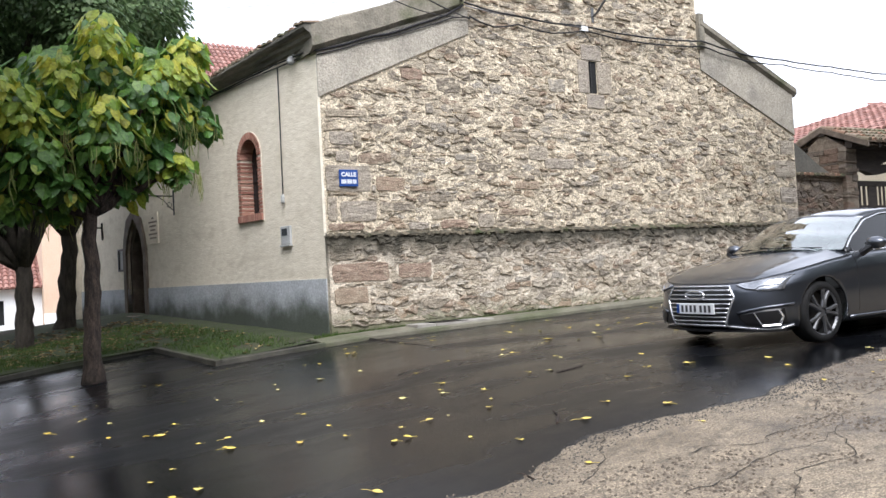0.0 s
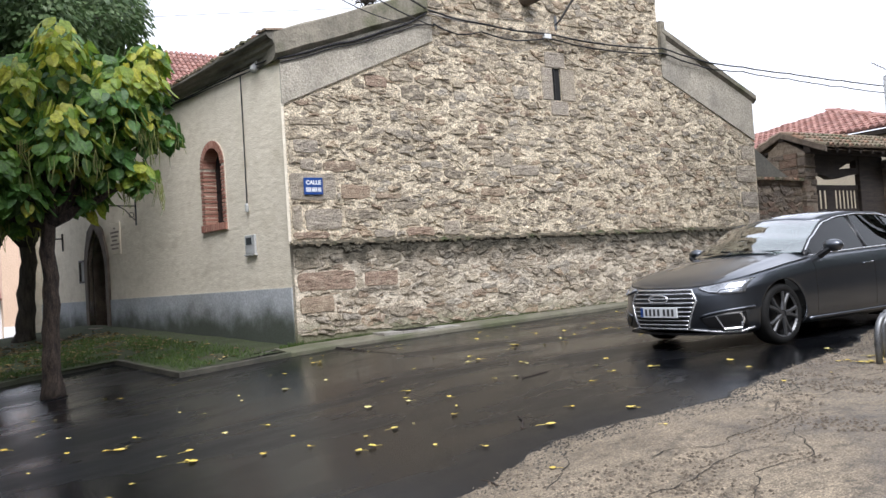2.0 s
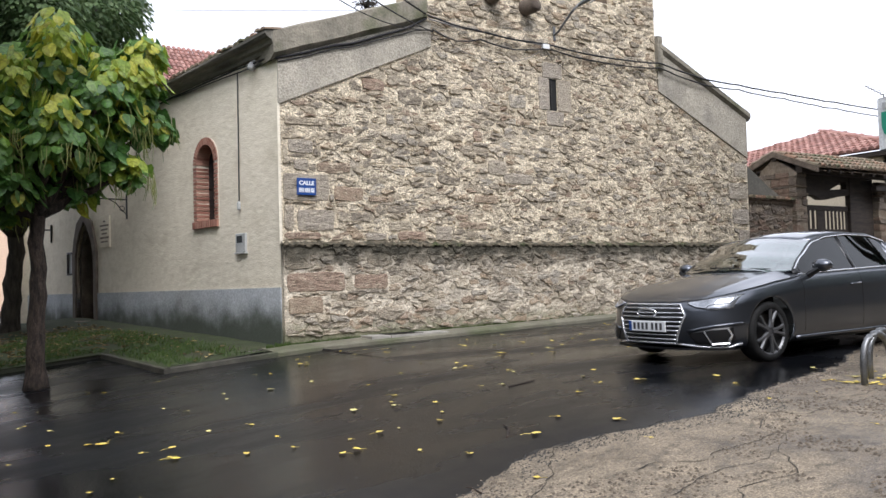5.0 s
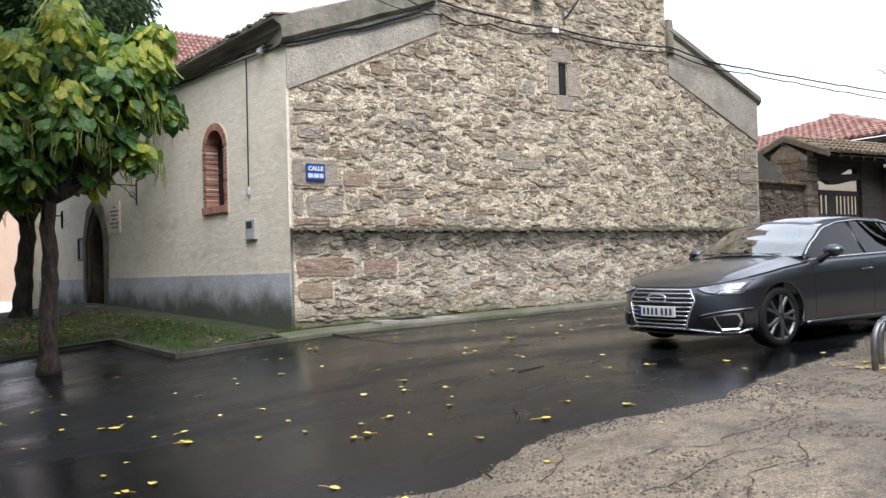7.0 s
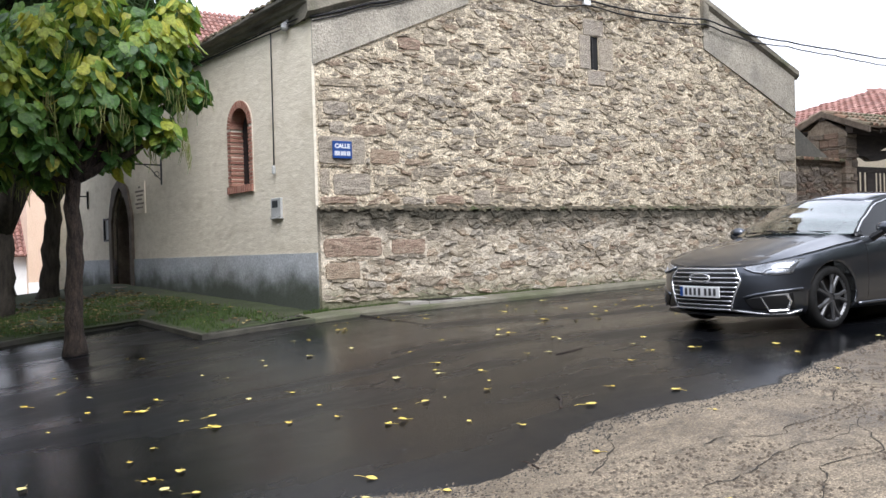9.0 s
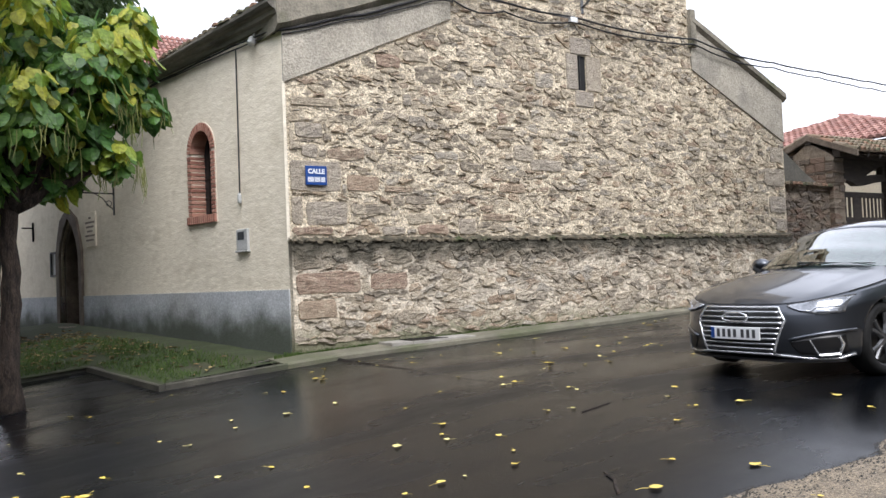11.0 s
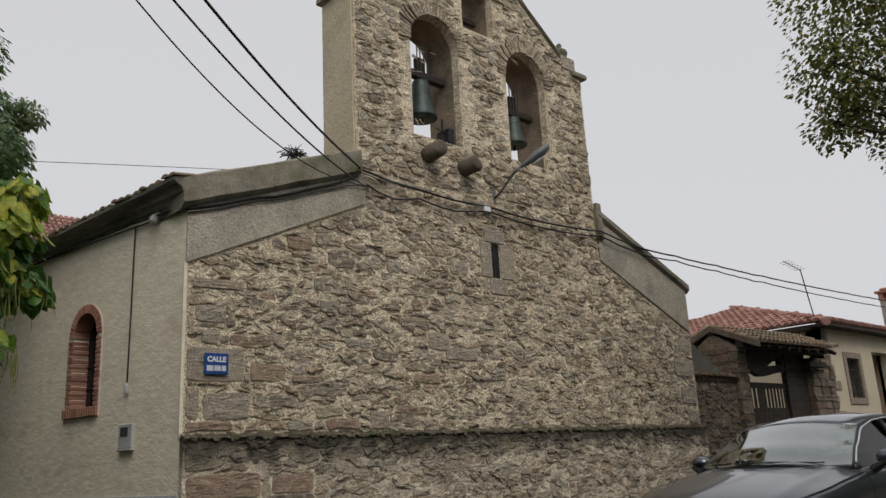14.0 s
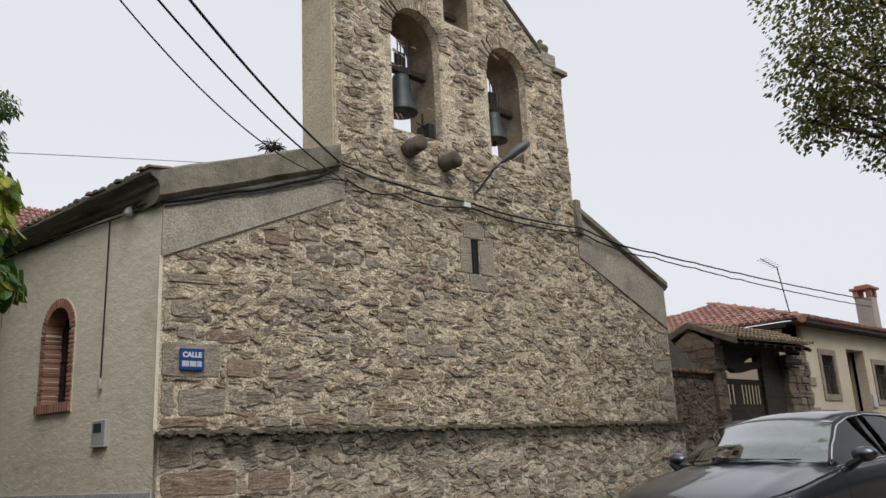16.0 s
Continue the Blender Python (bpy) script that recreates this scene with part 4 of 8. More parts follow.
cable("cable", [on_side(9.0, 0.03, 4.20), on_side(1.5, 0.05, 4.20), on_side(0.1, 0.03, 4.16)], 0.009, M_CABLE, "thin black cable under the eaves cornice", wob=0.03)
FACE = [(-0.03, -0.05, 4.17), (1.2, -0.06, 4.55), (2.3, -0.07, 4.98), (2.62, -0.10, 5.17)]
cable("cable", FACE, 0.02, M_CABLE, "thick black cable bundle along the gable", wob=0.03)
cable("cable", [(0.0, -0.05, 4.12), (1.2, -0.06, 4.50), (2.4, -0.06, 4.94), (2.78, -0.06, 4.99)], 0.010, M_CABLE, "thin black cable along the gable", wob=0.03)
cable("cable", [(2.62, -0.10, 5.22), (5.25, -0.08, 5.11), (8.3, -0.12, 5.13), (10.9, -0.10, 4.97), (24.5, 0.2, 5.25)], 0.017, M_CABLE, "black cable across the church front", sag=0.06, wob=0.02)
cable("cable", [(2.75, -0.07, 5.00), (3.75, -0.07, 4.97), (5.25, -0.07, 5.03), (8.3, -0.11, 5.03), (10.9, -0.10, 4.86), (24.5, 0.2, 5.02)], 0.014, M_CABLE, "black cable across the church front", sag=0.08, wob=0.03)
cable("cable", [(2.66, -0.10, 5.16), (3.9, -0.08, 5.10), (5.2, -0.08, 5.08)], 0.012, M_GREYCABLE, "grey cable on the stone front", wob=0.02)
cable("cable", [(5.25, -0.06, 5.02), (5.6, -0.05, 4.78), (6.4, -0.04, 4.55), (7.6, -0.04, 4.62)], 0.005, M_CABLE, "thin loose wire on the stone front", sag=0.08)
cable("cable", [(3.0, -0.05, 4.98), (3.4, -0.05, 4.72), (4.3, -0.04, 4.66), (5.2, -0.06, 5.0)], 0.005, M_GREYCABLE, "thin loose wire on the stone front", sag=0.06)
bm = bmesh.new()
box(bm, 5.17, 5.33, -0.10, -0.03, 5.02, 5.11, 0.01)
thing("junction_box", bm, M_WHITE, "small white cable junction box on stone", "junction box")


def span_cable(a, b, slope, r, label):
    """An overhead cable that leaves a with the given slope and hangs to b."""
    a, b = Vector(a), Vector(b)
    d = Vector((b.x - a.x, b.y - a.y, 0))
    s = d.length
    c = (b.z - a.z - slope * s) / (s * s)
    pts = [(a.x + d.x * f, a.y + d.y * f, a.z + slope * f * s + c * (f * s) ** 2) for f in spaced(0, 1, 40)]
    bm = bmesh.new()
    tube(bm, pts, r, 6)
    thing("overhead_cable", bm, M_CABLE, label, "cable", "overhead cables", smooth=True)


span_cable((2.62, -0.10, 5.24), (-9.0, -9.0, 7.0), -0.10, 0.016, "thick black overhead cable leaving the bell gable")
span_cable((2.76, -0.07, 4.97), (-9.0, -9.0, 7.0), -0.15, 0.011, "thin black overhead cable leaving the church front")
span_cable((2.72, -0.07, 5.00), (-6.0, -6.0, 7.0), -0.30, 0.008, "thin black overhead cable leaving the church front")
span_cable((5.0, 5.0, 7.22), (-14, 5.0, 3.7), -0.157, 0.006, "thin overhead wire behind the gable")
# rope of twigs: a small nest on the coping
bm = bmesh.new()
random.seed(5)
for k in range(60):
    a, r = random.uniform(0, 6.3), random.uniform(0.02, 0.17)
    c = Vector((1.62 + r * math.cos(a) * 1.2, 0.12 + r * math.sin(a), 5.27 + random.uniform(0, 0.09)))
    d = Vector((random.uniform(-1, 1), random.uniform(-1, 1), random.uniform(-0.1, 0.7))).normalized() * random.uniform(0.05, 0.12)
    tube(bm, [c - d, c + d], [0.010, 0.004], 4)
thing("weed_tuft", bm, M_DARKBARK, "dry weeds growing on the gable coping", "plant")

# blue street sign
sign = anchor("street_sign", pose(0.41, -0.052, 2.265), "blue enamel street sign with white lettering on stone", "street sign")
bm = bmesh.new()
box(bm, -0.155, 0.155, -0.008, 0.008, -0.128, 0.128, 0.004)
part("plate", bm, M_BLUE, sign)
M_LETTER = plain("white_lettering", (0.75, 0.77, 0.8), 0.4)
txt = bpy.data.curves.new("lettering", "FONT")
txt.body, txt.size, txt.extrude, txt.align_x = "CALLE", 0.085, 0.002, "CENTER"
txt.offset = 0.004
tob = bpy.data.objects.new("lettering_source", txt)
scene.collection.objects.link(tob)
bpy.context.view_layer.update()
tme = bpy.data.meshes.new_from_object(tob.evaluated_get(bpy.context.evaluated_depsgraph_get()))
bpy.data.objects.remove(tob)
tme.materials.clear()
tme.materials.append(M_LETTER)
lob = shared("lettering", tme, sign, pose(0, -0.011, 0.025, 90))
for x0, count in ((-0.125, 6), (-0.028, 6), (0.069, 4)):
    for k in range(count):
        bm = bmesh.new()
        box(bm, x0 + 0.0145 * k, x0 + 0.0145 * k + 0.0105, -0.0115, -0.0085, -0.088, -0.022)
        part("lettering", bm, M_LETTER, sign)

# dressed stones of the slit window
bm = bmesh.new()
# near-black plate just behind the face holds the slit's deep shade as colour
box(bm, 5.362, 5.558, 0.02, 0.06, 3.902, 4.498)
slit_window = thing("window_2", bm, M_VOID, "narrow dark slit window framed by dressed stone", "window", kind="structure")
for x0, x1, z0, z1 in ((5.10, 5.355, 3.9, 4.5), (5.565, 5.90, 3.9, 4.5), (5.20, 5.68, 4.51, 4.80), (5.28, 5.70, 3.62, 3.885)):
    bm = bmesh.new()
    box(bm, x0, x1, -0.022, 0.2, z0, z1, 0.012)
    part("block", bm, M_QUOIN, slit_window, "dressed brown granite block")
bm = bmesh.new()
tube(bm, [(5.41, 0.0, 3.9), (5.41, 0.0, 4.5)], 0.012, 6)
part("bar", bm, M_IRON, slit_window)

# bells
def bell(x, z, r, h):
    b = anchor("bell", pose(x, 0.42, z), "green bronze church bell hung from a wooden yoke", "bell", "church bells")
    bm = bmesh.new()
    lathe(bm, [(r, 0), (r * 0.99, 0.03), (r * 0.88, 0.10), (r * 0.74, h * 0.35), (r * 0.64, h * 0.6), (r * 0.60, h * 0.82), (r * 0.5, h * 0.94), (r * 0.2, h)], 24)
    part("bell_body", bm, M_BRONZE, b, smooth=True)
    bm = bmesh.new()
    tube(bm, [(0, 0, h * 0.6), (0, 0, -0.05)], 0.012, 6)
    lathe(bm, [(0.01, -0.10), (0.04, -0.06), (0.035, -0.02), (0.01, 0.0)], 10)
    part("clapper", bm, M_IRON, b)
    bm = bmesh.new()
    box(bm, -0.62 * 0.9, 0.62 * 0.9, -0.07, 0.07, h + 0.0, h + 0.13, 0.015)
    box(bm, -0.10, 0.10, -0.05, 0.05, h + 0.13, h + 0.40, 0.02)
    part("yoke", bm, M_WOOD, b, "old dark wooden yoke")
    for dx in (-0.11, -0.04, 0.04, 0.11):
        bm = bmesh.new()
        tube(bm, [(dx, -0.075, h - 0.03), (dx, -0.075, h + 0.6)], 0.011, 6)
        part("strap", bm, M_IRON, b)


bell(4.32, 6.66, 0.27, 0.74)
bell(6.62, 6.70, 0.25, 0.60)
small = anchor("bell", pose(5.36, 0.45, 8.62), "small dark bell high in the gable", "bell", "church bells")
bm = bmesh.new()
lathe(bm, [(0.15, 0), (0.13, 0.06), (0.10, 0.22), (0.08, 0.28), (0.02, 0.31)], 18)
part("bell_body", bm, M_BRONZE, small, smooth=True)
bm = bmesh.new()
box(bm, -0.42, 0.42, -0.05, 0.05, 0.31, 0.41, 0.01)
part("yoke", bm, M_WOOD, small)
for x, z in ((4.03, 5.80), (4.82, 5.73)):
    bm = bmesh.new()
    lathe(bm, [(0.13, 0), (0.135, 0.1), (0.13, 0.32), (0.10, 0.36), (0.0, 0.37)], 14)
    for v in bm.verts:
        v.co += 0.05 * Vector(noise.noise_vector(v.co * 5 + Vector((x, 0, 0))))
    part("corbel", bm, M_STONEFRAME, bell_gable, "rounded projecting stone corbel", smooth=True, m=pose(x, 0.0, z, 90))
bm = bmesh.new()
box(bm, 4.52, 4.66, -0.02, 0.3, 6.12, 6.40, 0.02)
tube(bm, [(4.48, 0.1, 6.15), (4.45, 0.05, 6.55)], 0.02, 6)
tube(bm, [(4.3, 0.05, 6.36), (4.6, 0.05, 6.30)], 0.012, 6)
thing("bell_striker", bm, M_IRON, "dark electric bell striker on the sill", "bell striker")

# street lamp on the bell gable
lamp = anchor("street_lamp", pose(5.53, 0.0, 5.36), "grey street lamp on a bent arm fixed to the bell gable", "street lamp")
bm = bmesh.new()
box(bm, -0.03, 0.03, -0.02, 0.0, -0.13, 0.14, 0.005)
part("wall_plate", bm, M_GALV, lamp)
bm = bmesh.new()
tube(bm, [(0, -0.02, -0.02), (0.01, -0.12, 0.02), (0.05, -0.45, 0.30), (0.10, -0.62, 0.42)], 0.022, 8)
part("arm", bm, M_GALV, lamp, smooth=True)
bm = bmesh.new()
lathe(bm, [(0.02, 0), (0.045, 0.04), (0.07, 0.14), (0.115, 0.32), (0.12, 0.46), (0.09, 0.58), (0.0, 0.64)], 14)
bmesh.ops.scale(bm, vec=(1.25, 0.7, 1.05), verts=bm.verts[:])
bmesh.ops.transform(bm, matrix=look((0.07, -0.60, 0.37), (0.47, -0.86, 0.72)) @ pose(0, 0, 0, 180, 0, 0), verts=bm.verts[:])
part("head", bm, surf("lamp_grey", (0.10, 0.11, 0.11), (0.15, 0.16, 0.16), 8, 0.45, 0.1, 60), lamp, "dark grey lamp head", smooth=True)
bm = bmesh.new()
lathe(bm, [(0.0, 0.0), (0.07, 0.02), (0.075, 0.03), (0.0, 0.05)], 12)
bmesh.ops.scale(bm, vec=(1, 2, 1), verts=bm.verts[:])
bmesh.ops.transform(bm, matrix=look((0.30, -0.79, 0.50), (0.7, -1.05, 0.85)) @ pose(0, 0, 0, 90, 0, 0), verts=bm.verts[:])
part("diffuser", bm, M_BOXGREY, lamp, smooth=True)

# ---- boundary wall, gate porch and house to the east ----
bm = bmesh.new()
slab(bm, [(RIGHT + 0.02, -0.3), (12.99, -0.3), (12.99, 2.42), (RIGHT + 0.02, 2.50)], [], 0.05, 0.50)
yard_wall = thing("wall_yard", bm, M_EARTHMORTAR, "dark rubble yard wall with a tiled top", "wall", kind="structure")
bm = bmesh.new()
slab(bm, [(RIGHT + 0.03, 2.5), (12.75, 2.5), (12.2, 2.75), (RIGHT + 0.03, 3.30)], [], 0.12, 0.5)
part("buttress", bm, surf("dark_damp_render", (0.10, 0.095, 0.08), (0.17, 0.155, 0.13), 2, 0.95, 0.7, 30), yard_wall, "sloping dark rendered buttress")
for x0, x1, yb, zt in ((12.98, 13.40, 1.02, 3.16), (16.66, 17.95, 0.55, 3.05)):
    bm = bmesh.new()
    slab(bm, [(-0.06, -0.3), (yb, -0.3), (yb, zt)] + ([(0.48, zt + 0.36)] if yb > 0.9 else []) + [(-0.06, zt)], [], x0, x1)
    for v in bm.verts:
        v.co = Vector((v.co.y, v.co.x, v.co.z))
    bmesh.ops.recalc_face_normals(bm, faces=bm.faces[:])
    pier = thing("gate_pier", bm, M_EARTHMORTAR, "rough stone pier of the gate porch", "pier", "gate piers")
    rnd = random.Random(int(x0 * 10))
    z = 0.0
    while z < zt - 0.03:
        h = rnd.choice((0.05, 0.07, 0.09, 0.13, 0.18)) * rnd.uniform(0.85, 1.15)
        top = min(z + h, zt - 0.01)
        x = x0 - rnd.uniform(0, 0.02)
        while x < x1 - 0.06:
            e = min(x + rnd.uniform(0.16, 0.42), x1 + 0.012)
            e = x1 + 0.012 if x1 - e < 0.1 else e
            bm = bmesh.new()
            box(bm, x, e - rnd.uniform(0.008, 0.03), -0.085 - rnd.uniform(-0.03, 0.04), 0.1, z + rnd.uniform(0.003, 0.02), top, 0.018)
            for q in bm.verts:
                q.co += 0.022 * Vector(noise.noise_vector(q.co * 9))
            part("block", bm, M_BROWN, pier)
            x = e
        y = 0.11
        while x0 < 13 and z > 1.6 and y < yb:
            e = min(y + rnd.uniform(0.15, 0.4), yb)
            bm = bmesh.new()
            box(bm, x0 - rnd.uniform(0.015, 0.05), x0 + 0.1, y, e - 0.012, z + rnd.uniform(0.004, 0.014), top, 0.012)
            part("block", bm, M_BROWN, pier)
            y = e
        z += h


def tile_roof(name, o, u, v, nu, nv, mat, label, parts=False, r=0.10, parent=None):
    """Rows of barrel tiles: o the low corner, u the step along the eaves, v the step up the slope."""
    o, u, v = Vector(o), Vector(u), Vector(v)
    n = u.cross(v).normalized()
    ul = u.length
    bm = bmesh.new()
    a, b, c, d = o, o + u * nu, o + u * nu + v * nv, o + v * nv
    for k in (0.0, -0.07):
        bm.faces.new([bm.verts.new(p + n * k) for p in (a, b, c, d)])
    deck = thing(name, bm, mat, label, "roof", kind="structure") if parent is None else part(name, bm, mat, parent, label)
    vs, fs = [], []
    rnd = random.Random(nu * 31 + nv)
    steps = [math.pi * k / 5 for k in range(6)]
    made = 0
    for i in range(nu):
        for j in range(nv):
            lift = n * (0.006 + rnd.uniform(0, 0.008))
            base = o + u * (i + 0.5) + v * j + lift + u * rnd.uniform(-0.05, 0.05)
            loc = []
            for f, w in ((-0.06, 1.0), (1.06, 0.82)):
                for s in steps:
                    loc.append(v * f + u.normalized() * (math.cos(s) * ul * 0.42 * w) + n * (math.sin(s) * ul * 0.36 * w + 0.03 * (1 - f)))
            off = len(vs)
            vs += [base + p for p in loc]
            fs += [(off + k, off + k + 1, off + 7 + k, off + 6 + k) for k in range(5)] + [tuple(off + k for k in range(5, -1, -1))]
    me = bpy.data.meshes.new("tiles")
    me.from_pydata([tuple(p) for p in vs], [], fs)
    me.materials.append(mat)
    ob = new("tiles", me)
    ob.parent = deck
    tagged(ob, kind="stuff")
    return deck


tile_roof("yard_wall_tiles", (RIGHT + 0.05, -0.02, 2.44), (0.19, 0, -0.002), (0, 0.26, 0.05), 11, 2, M_OLDTILE, "row of old tiles on the yard wall", parent=yard_wall)
tile_roof("porch_roof", (12.92, -0.62, 3.17), (0.20, 0, 0.003), (0, 0.28, 0.125), 21, 4, M_OLDTILE, "mossy old tiled porch roof over the gate")
tile_roof("porch_roof_back", (17.12, 1.62, 3.19), (-0.20, 0, -0.001), (0, -0.28, 0.125), 21, 4, M_OLDTILE, "mossy old tiled porch roof over the gate")
frame_p = anchor("porch_frame", pose(12.95, 0, 0), "dark timber frame carrying the gate porch roof", "porch")
bm = bmesh.new()
box(bm, 0.0, 4.15, 0.40, 0.56, 3.46, 3.62, 0.01)
part("ridge_beam", bm, M_WOOD, frame_p)
for y in (-0.16, 0.95):
    bm = bmesh.new()
    box(bm, 0.03, 4.12, y - 0.09, y + 0.09, 3.10, 3.28, 0.012)
    part("wall_plate", bm, M_WOOD, frame_p)
for k in range(9):
    bm = bmesh.new()
    x = 0.06 + 0.50 * k
    tube(bm, [(x, -0.60, 3.10), (x, 0.48, 3.59), (x, 1.56, 3.10)], 0.05, 6)
    part("rafter", bm, M_WOOD, frame_p)
for a, b in ((-0.66, 0.48), (1.62, 0.48)):
    bm = bmesh.new()
    za, zb = 3.06, 3.56
    ring = [[bm.verts.new((x, y, z + d)) for x, d in ((-0.03, 0.0), (0.03, 0.0), (0.03, 0.13), (-0.03, 0.13))] for y, z in ((a, za), (b, zb))]
    for k in range(4):
        bm.faces.new((ring[0][k], ring[0][(k + 1) % 4], ring[1][(k + 1) % 4], ring[1][k]))
    bm.faces.new(ring[0])
    bm.faces.new(ring[1][::-1])
    bmesh.ops.recalc_face_normals(bm, faces=bm.faces[:])
    part("barge_board", bm, surf("weathered_board", (0.10, 0.075, 0.055), (0.20, 0.16, 0.12), 5, 0.85, 0.5, 40), frame_p, "weathered brown barge board")
bm = bmesh.new()
slab(bm, [(0.45, 2.64), (0.95, 2.64), (1.15, 2.60), (1.32, 2.535), (1.6, 2.54), (2.1, 2.62), (2.66, 2.68), (2.66, 3.40), (0.45, 3.40)], [[(1.74, 2.79), (2.50, 2.835), (2.51, 3.02), (2.44, 3.05)]], 0.10, 0.26)
part("lintel", bm, M_WOOD, frame_p, "crooked dark wooden lintel with a gap above")
bm = bmesh.new()
box(bm, 2.62, 3.74, 0.08, 0.22, 0.0, 3.40, 0.015)
part("side_boarding", bm, M_WOOD, frame_p, "dark boarded side of the gateway")
bm = bmesh.new()
box(bm, 3.2, 4.1, -0.30, -0.16, 2.78, 2.92, 0.015)
part("bracket_beam", bm, M_WOOD, frame_p)
gate = anchor("gate", pose(13.42, 0.18, 0.10), "dark wooden double gate with open slats at the top", "gate")
for x0, x1, lights in ((0.02, 1.10, (0.12, 0.29, 0.46, 0.66)), (1.11, 2.16, (1.13, 1.30, 1.47, 1.64, 1.81, 1.96))):
    bm = bmesh.new()
    box(bm, x0, x1, -0.03, 0.03, 2.16, 2.29, 0.008)
    part("top_rail", bm, M_WOOD, gate)
    edges = [x0] + [v for a in lights for v in (a, a + 0.10)] + [x1]
    for a, b in zip(edges[::2], edges[1::2]):
        if b - a > 0.015:
            bm = bmesh.new()
            box(bm, a, b, -0.012, 0.012, 1.5, 2.2, 0.003)
            part("slat", bm, M_WOOD, gate)
    for k in range(6):
        bm = bmesh.new()
        w = (x1 - x0) / 6
        box(bm, x0 + w * k, x0 + w * (k + 1) - 0.005, -0.025, 0.025, 0.0, 1.70, 0.006)
        part("plank", bm, M_WOOD, gate)
bm = bmesh.new()
slab(bm, [(11.4, -0.3), (20.0, -0.3), (20.0, 3.45), (11.4, 3.45)], [], 5.6, 5.9)
thing("wall_courtyard", bm, M_CREAM, "pale courtyard wall seen through the gate", "wall", kind="structure")

# house
HX, HY = 18.80, 0.45
house = anchor("house", pose(HX, HY, 0.2), "cream rendered village house with a red tiled hip roof", "house")


WINS = [(1.22, 2.46, 1.75, 3.24), (5.35, 6.75, 1.62, 3.10), (9.0, 10.4, 1.62, 3.05)]
NICHE = (3.40, 4.85, 0.0, 3.34)
bm = bmesh.new()
slab(bm, [(0, -0.5), (14, -0.5), (14, 3.86), (0, 3.86)], [[(a + 0.17, c + 0.16), (b - 0.17, c + 0.16), (b - 0.17, d - 0.16), (a + 0.17, d - 0.16)] for a, b, c, d in WINS] + [[(NICHE[0], NICHE[2] + 0.02), (NICHE[1], NICHE[2] + 0.02), (NICHE[1], NICHE[3]), (NICHE[0], NICHE[3])]], 0.0, 0.4)
part("wall", bm, M_CREAM, house)
bm = bmesh.new()
slab(bm, [(0.0, -0.5), (9.0, -0.5), (9.0, 3.86), (0.0, 3.86)], [], 0.0, 0.4)
part("wall", bm, M_CREAM, house, m=Matrix(((0, 1, 0, 0), (1, 0, 0, 0), (0, 0, 1, 0), (0, 0, 0, 1))))
bm = bmesh.new()
box(bm, NICHE[0] - 0.05, NICHE[1] + 0.05, 0.55, 0.65, 0, 3.6)
box(bm, NICHE[1], NICHE[1] + 0.05, 0.3, 0.6, 0, 3.6)
box(bm, NICHE[0] - 0.05, NICHE[0], 0.3, 0.6, 0, 3.6)
part("door", bm, surf("brown_house_door", (0.30, 0.24, 0.17), (0.36, 0.29, 0.21), 2, 0.7, 0.3, 40), house, "pale brown recessed entrance")
bm = bmesh.new()
box(bm, 4.86, 5.2, -0.06, 0.0, 1.55, 1.95, 0.01)
part("letter_box", bm, M_BOXGREY, house)
for a, b, c, d in WINS:
    bm = bmesh.new()
    slab(bm, [(a, c), (b, c), (b, d), (a, d)], [[(a + 0.18, c + 0.17), (b - 0.18, c + 0.17), (b - 0.18, d - 0.17), (a + 0.18, d - 0.17)]], -0.035, 0.2)
    w = part("window", bm, M_BLOCK, house, "window with grey granite surround and iron bars")
    bm = bmesh.new()
    box(bm, a + 0.2, b - 0.2, 0.28, 0.30, c + 0.1, d - 0.1)
    part("pane", bm, plain("house_window_glass", (0.03, 0.033, 0.036), 0.15), w)
    for k in range(9):
        bm = bmesh.new()
        x = a + 0.22 + (b - a - 0.44) * k / 8
        tube(bm, [(x, 0.02, c + 0.19), (x, 0.02, d - 0.19)], 0.012, 6)
        part("bar", bm, M_IRON, w)
    for z in (c + 0.5, d - 0.5):
        bm = bmesh.new()
        tube(bm, [(a + 0.26, 0.02, z), (b - 0.26, 0.02, z)], 0.012, 6)
        part("bar", bm, M_IRON, w)
for k in range(7):
    bm = bmesh.new()
    wdt = 0.75 if k % 2 else 0.45
    box(bm, -0.03, wdt, -0.04, 0.1, 0.05 + 0.42 * k, 0.29 + 0.42 * k, 0.012)
    part("quoin", bm, M_BLOCK, house, "projecting granite corner block")
bm = bmesh.new()
box(bm, -0.35, 14.3, -0.38, 0.1, 3.86, 3.93)
box(bm, -0.37, 0.1, 0.102, 9.3, 3.80, 3.93)
part("eaves_board", bm, M_WOOD, house, "dark eaves board")
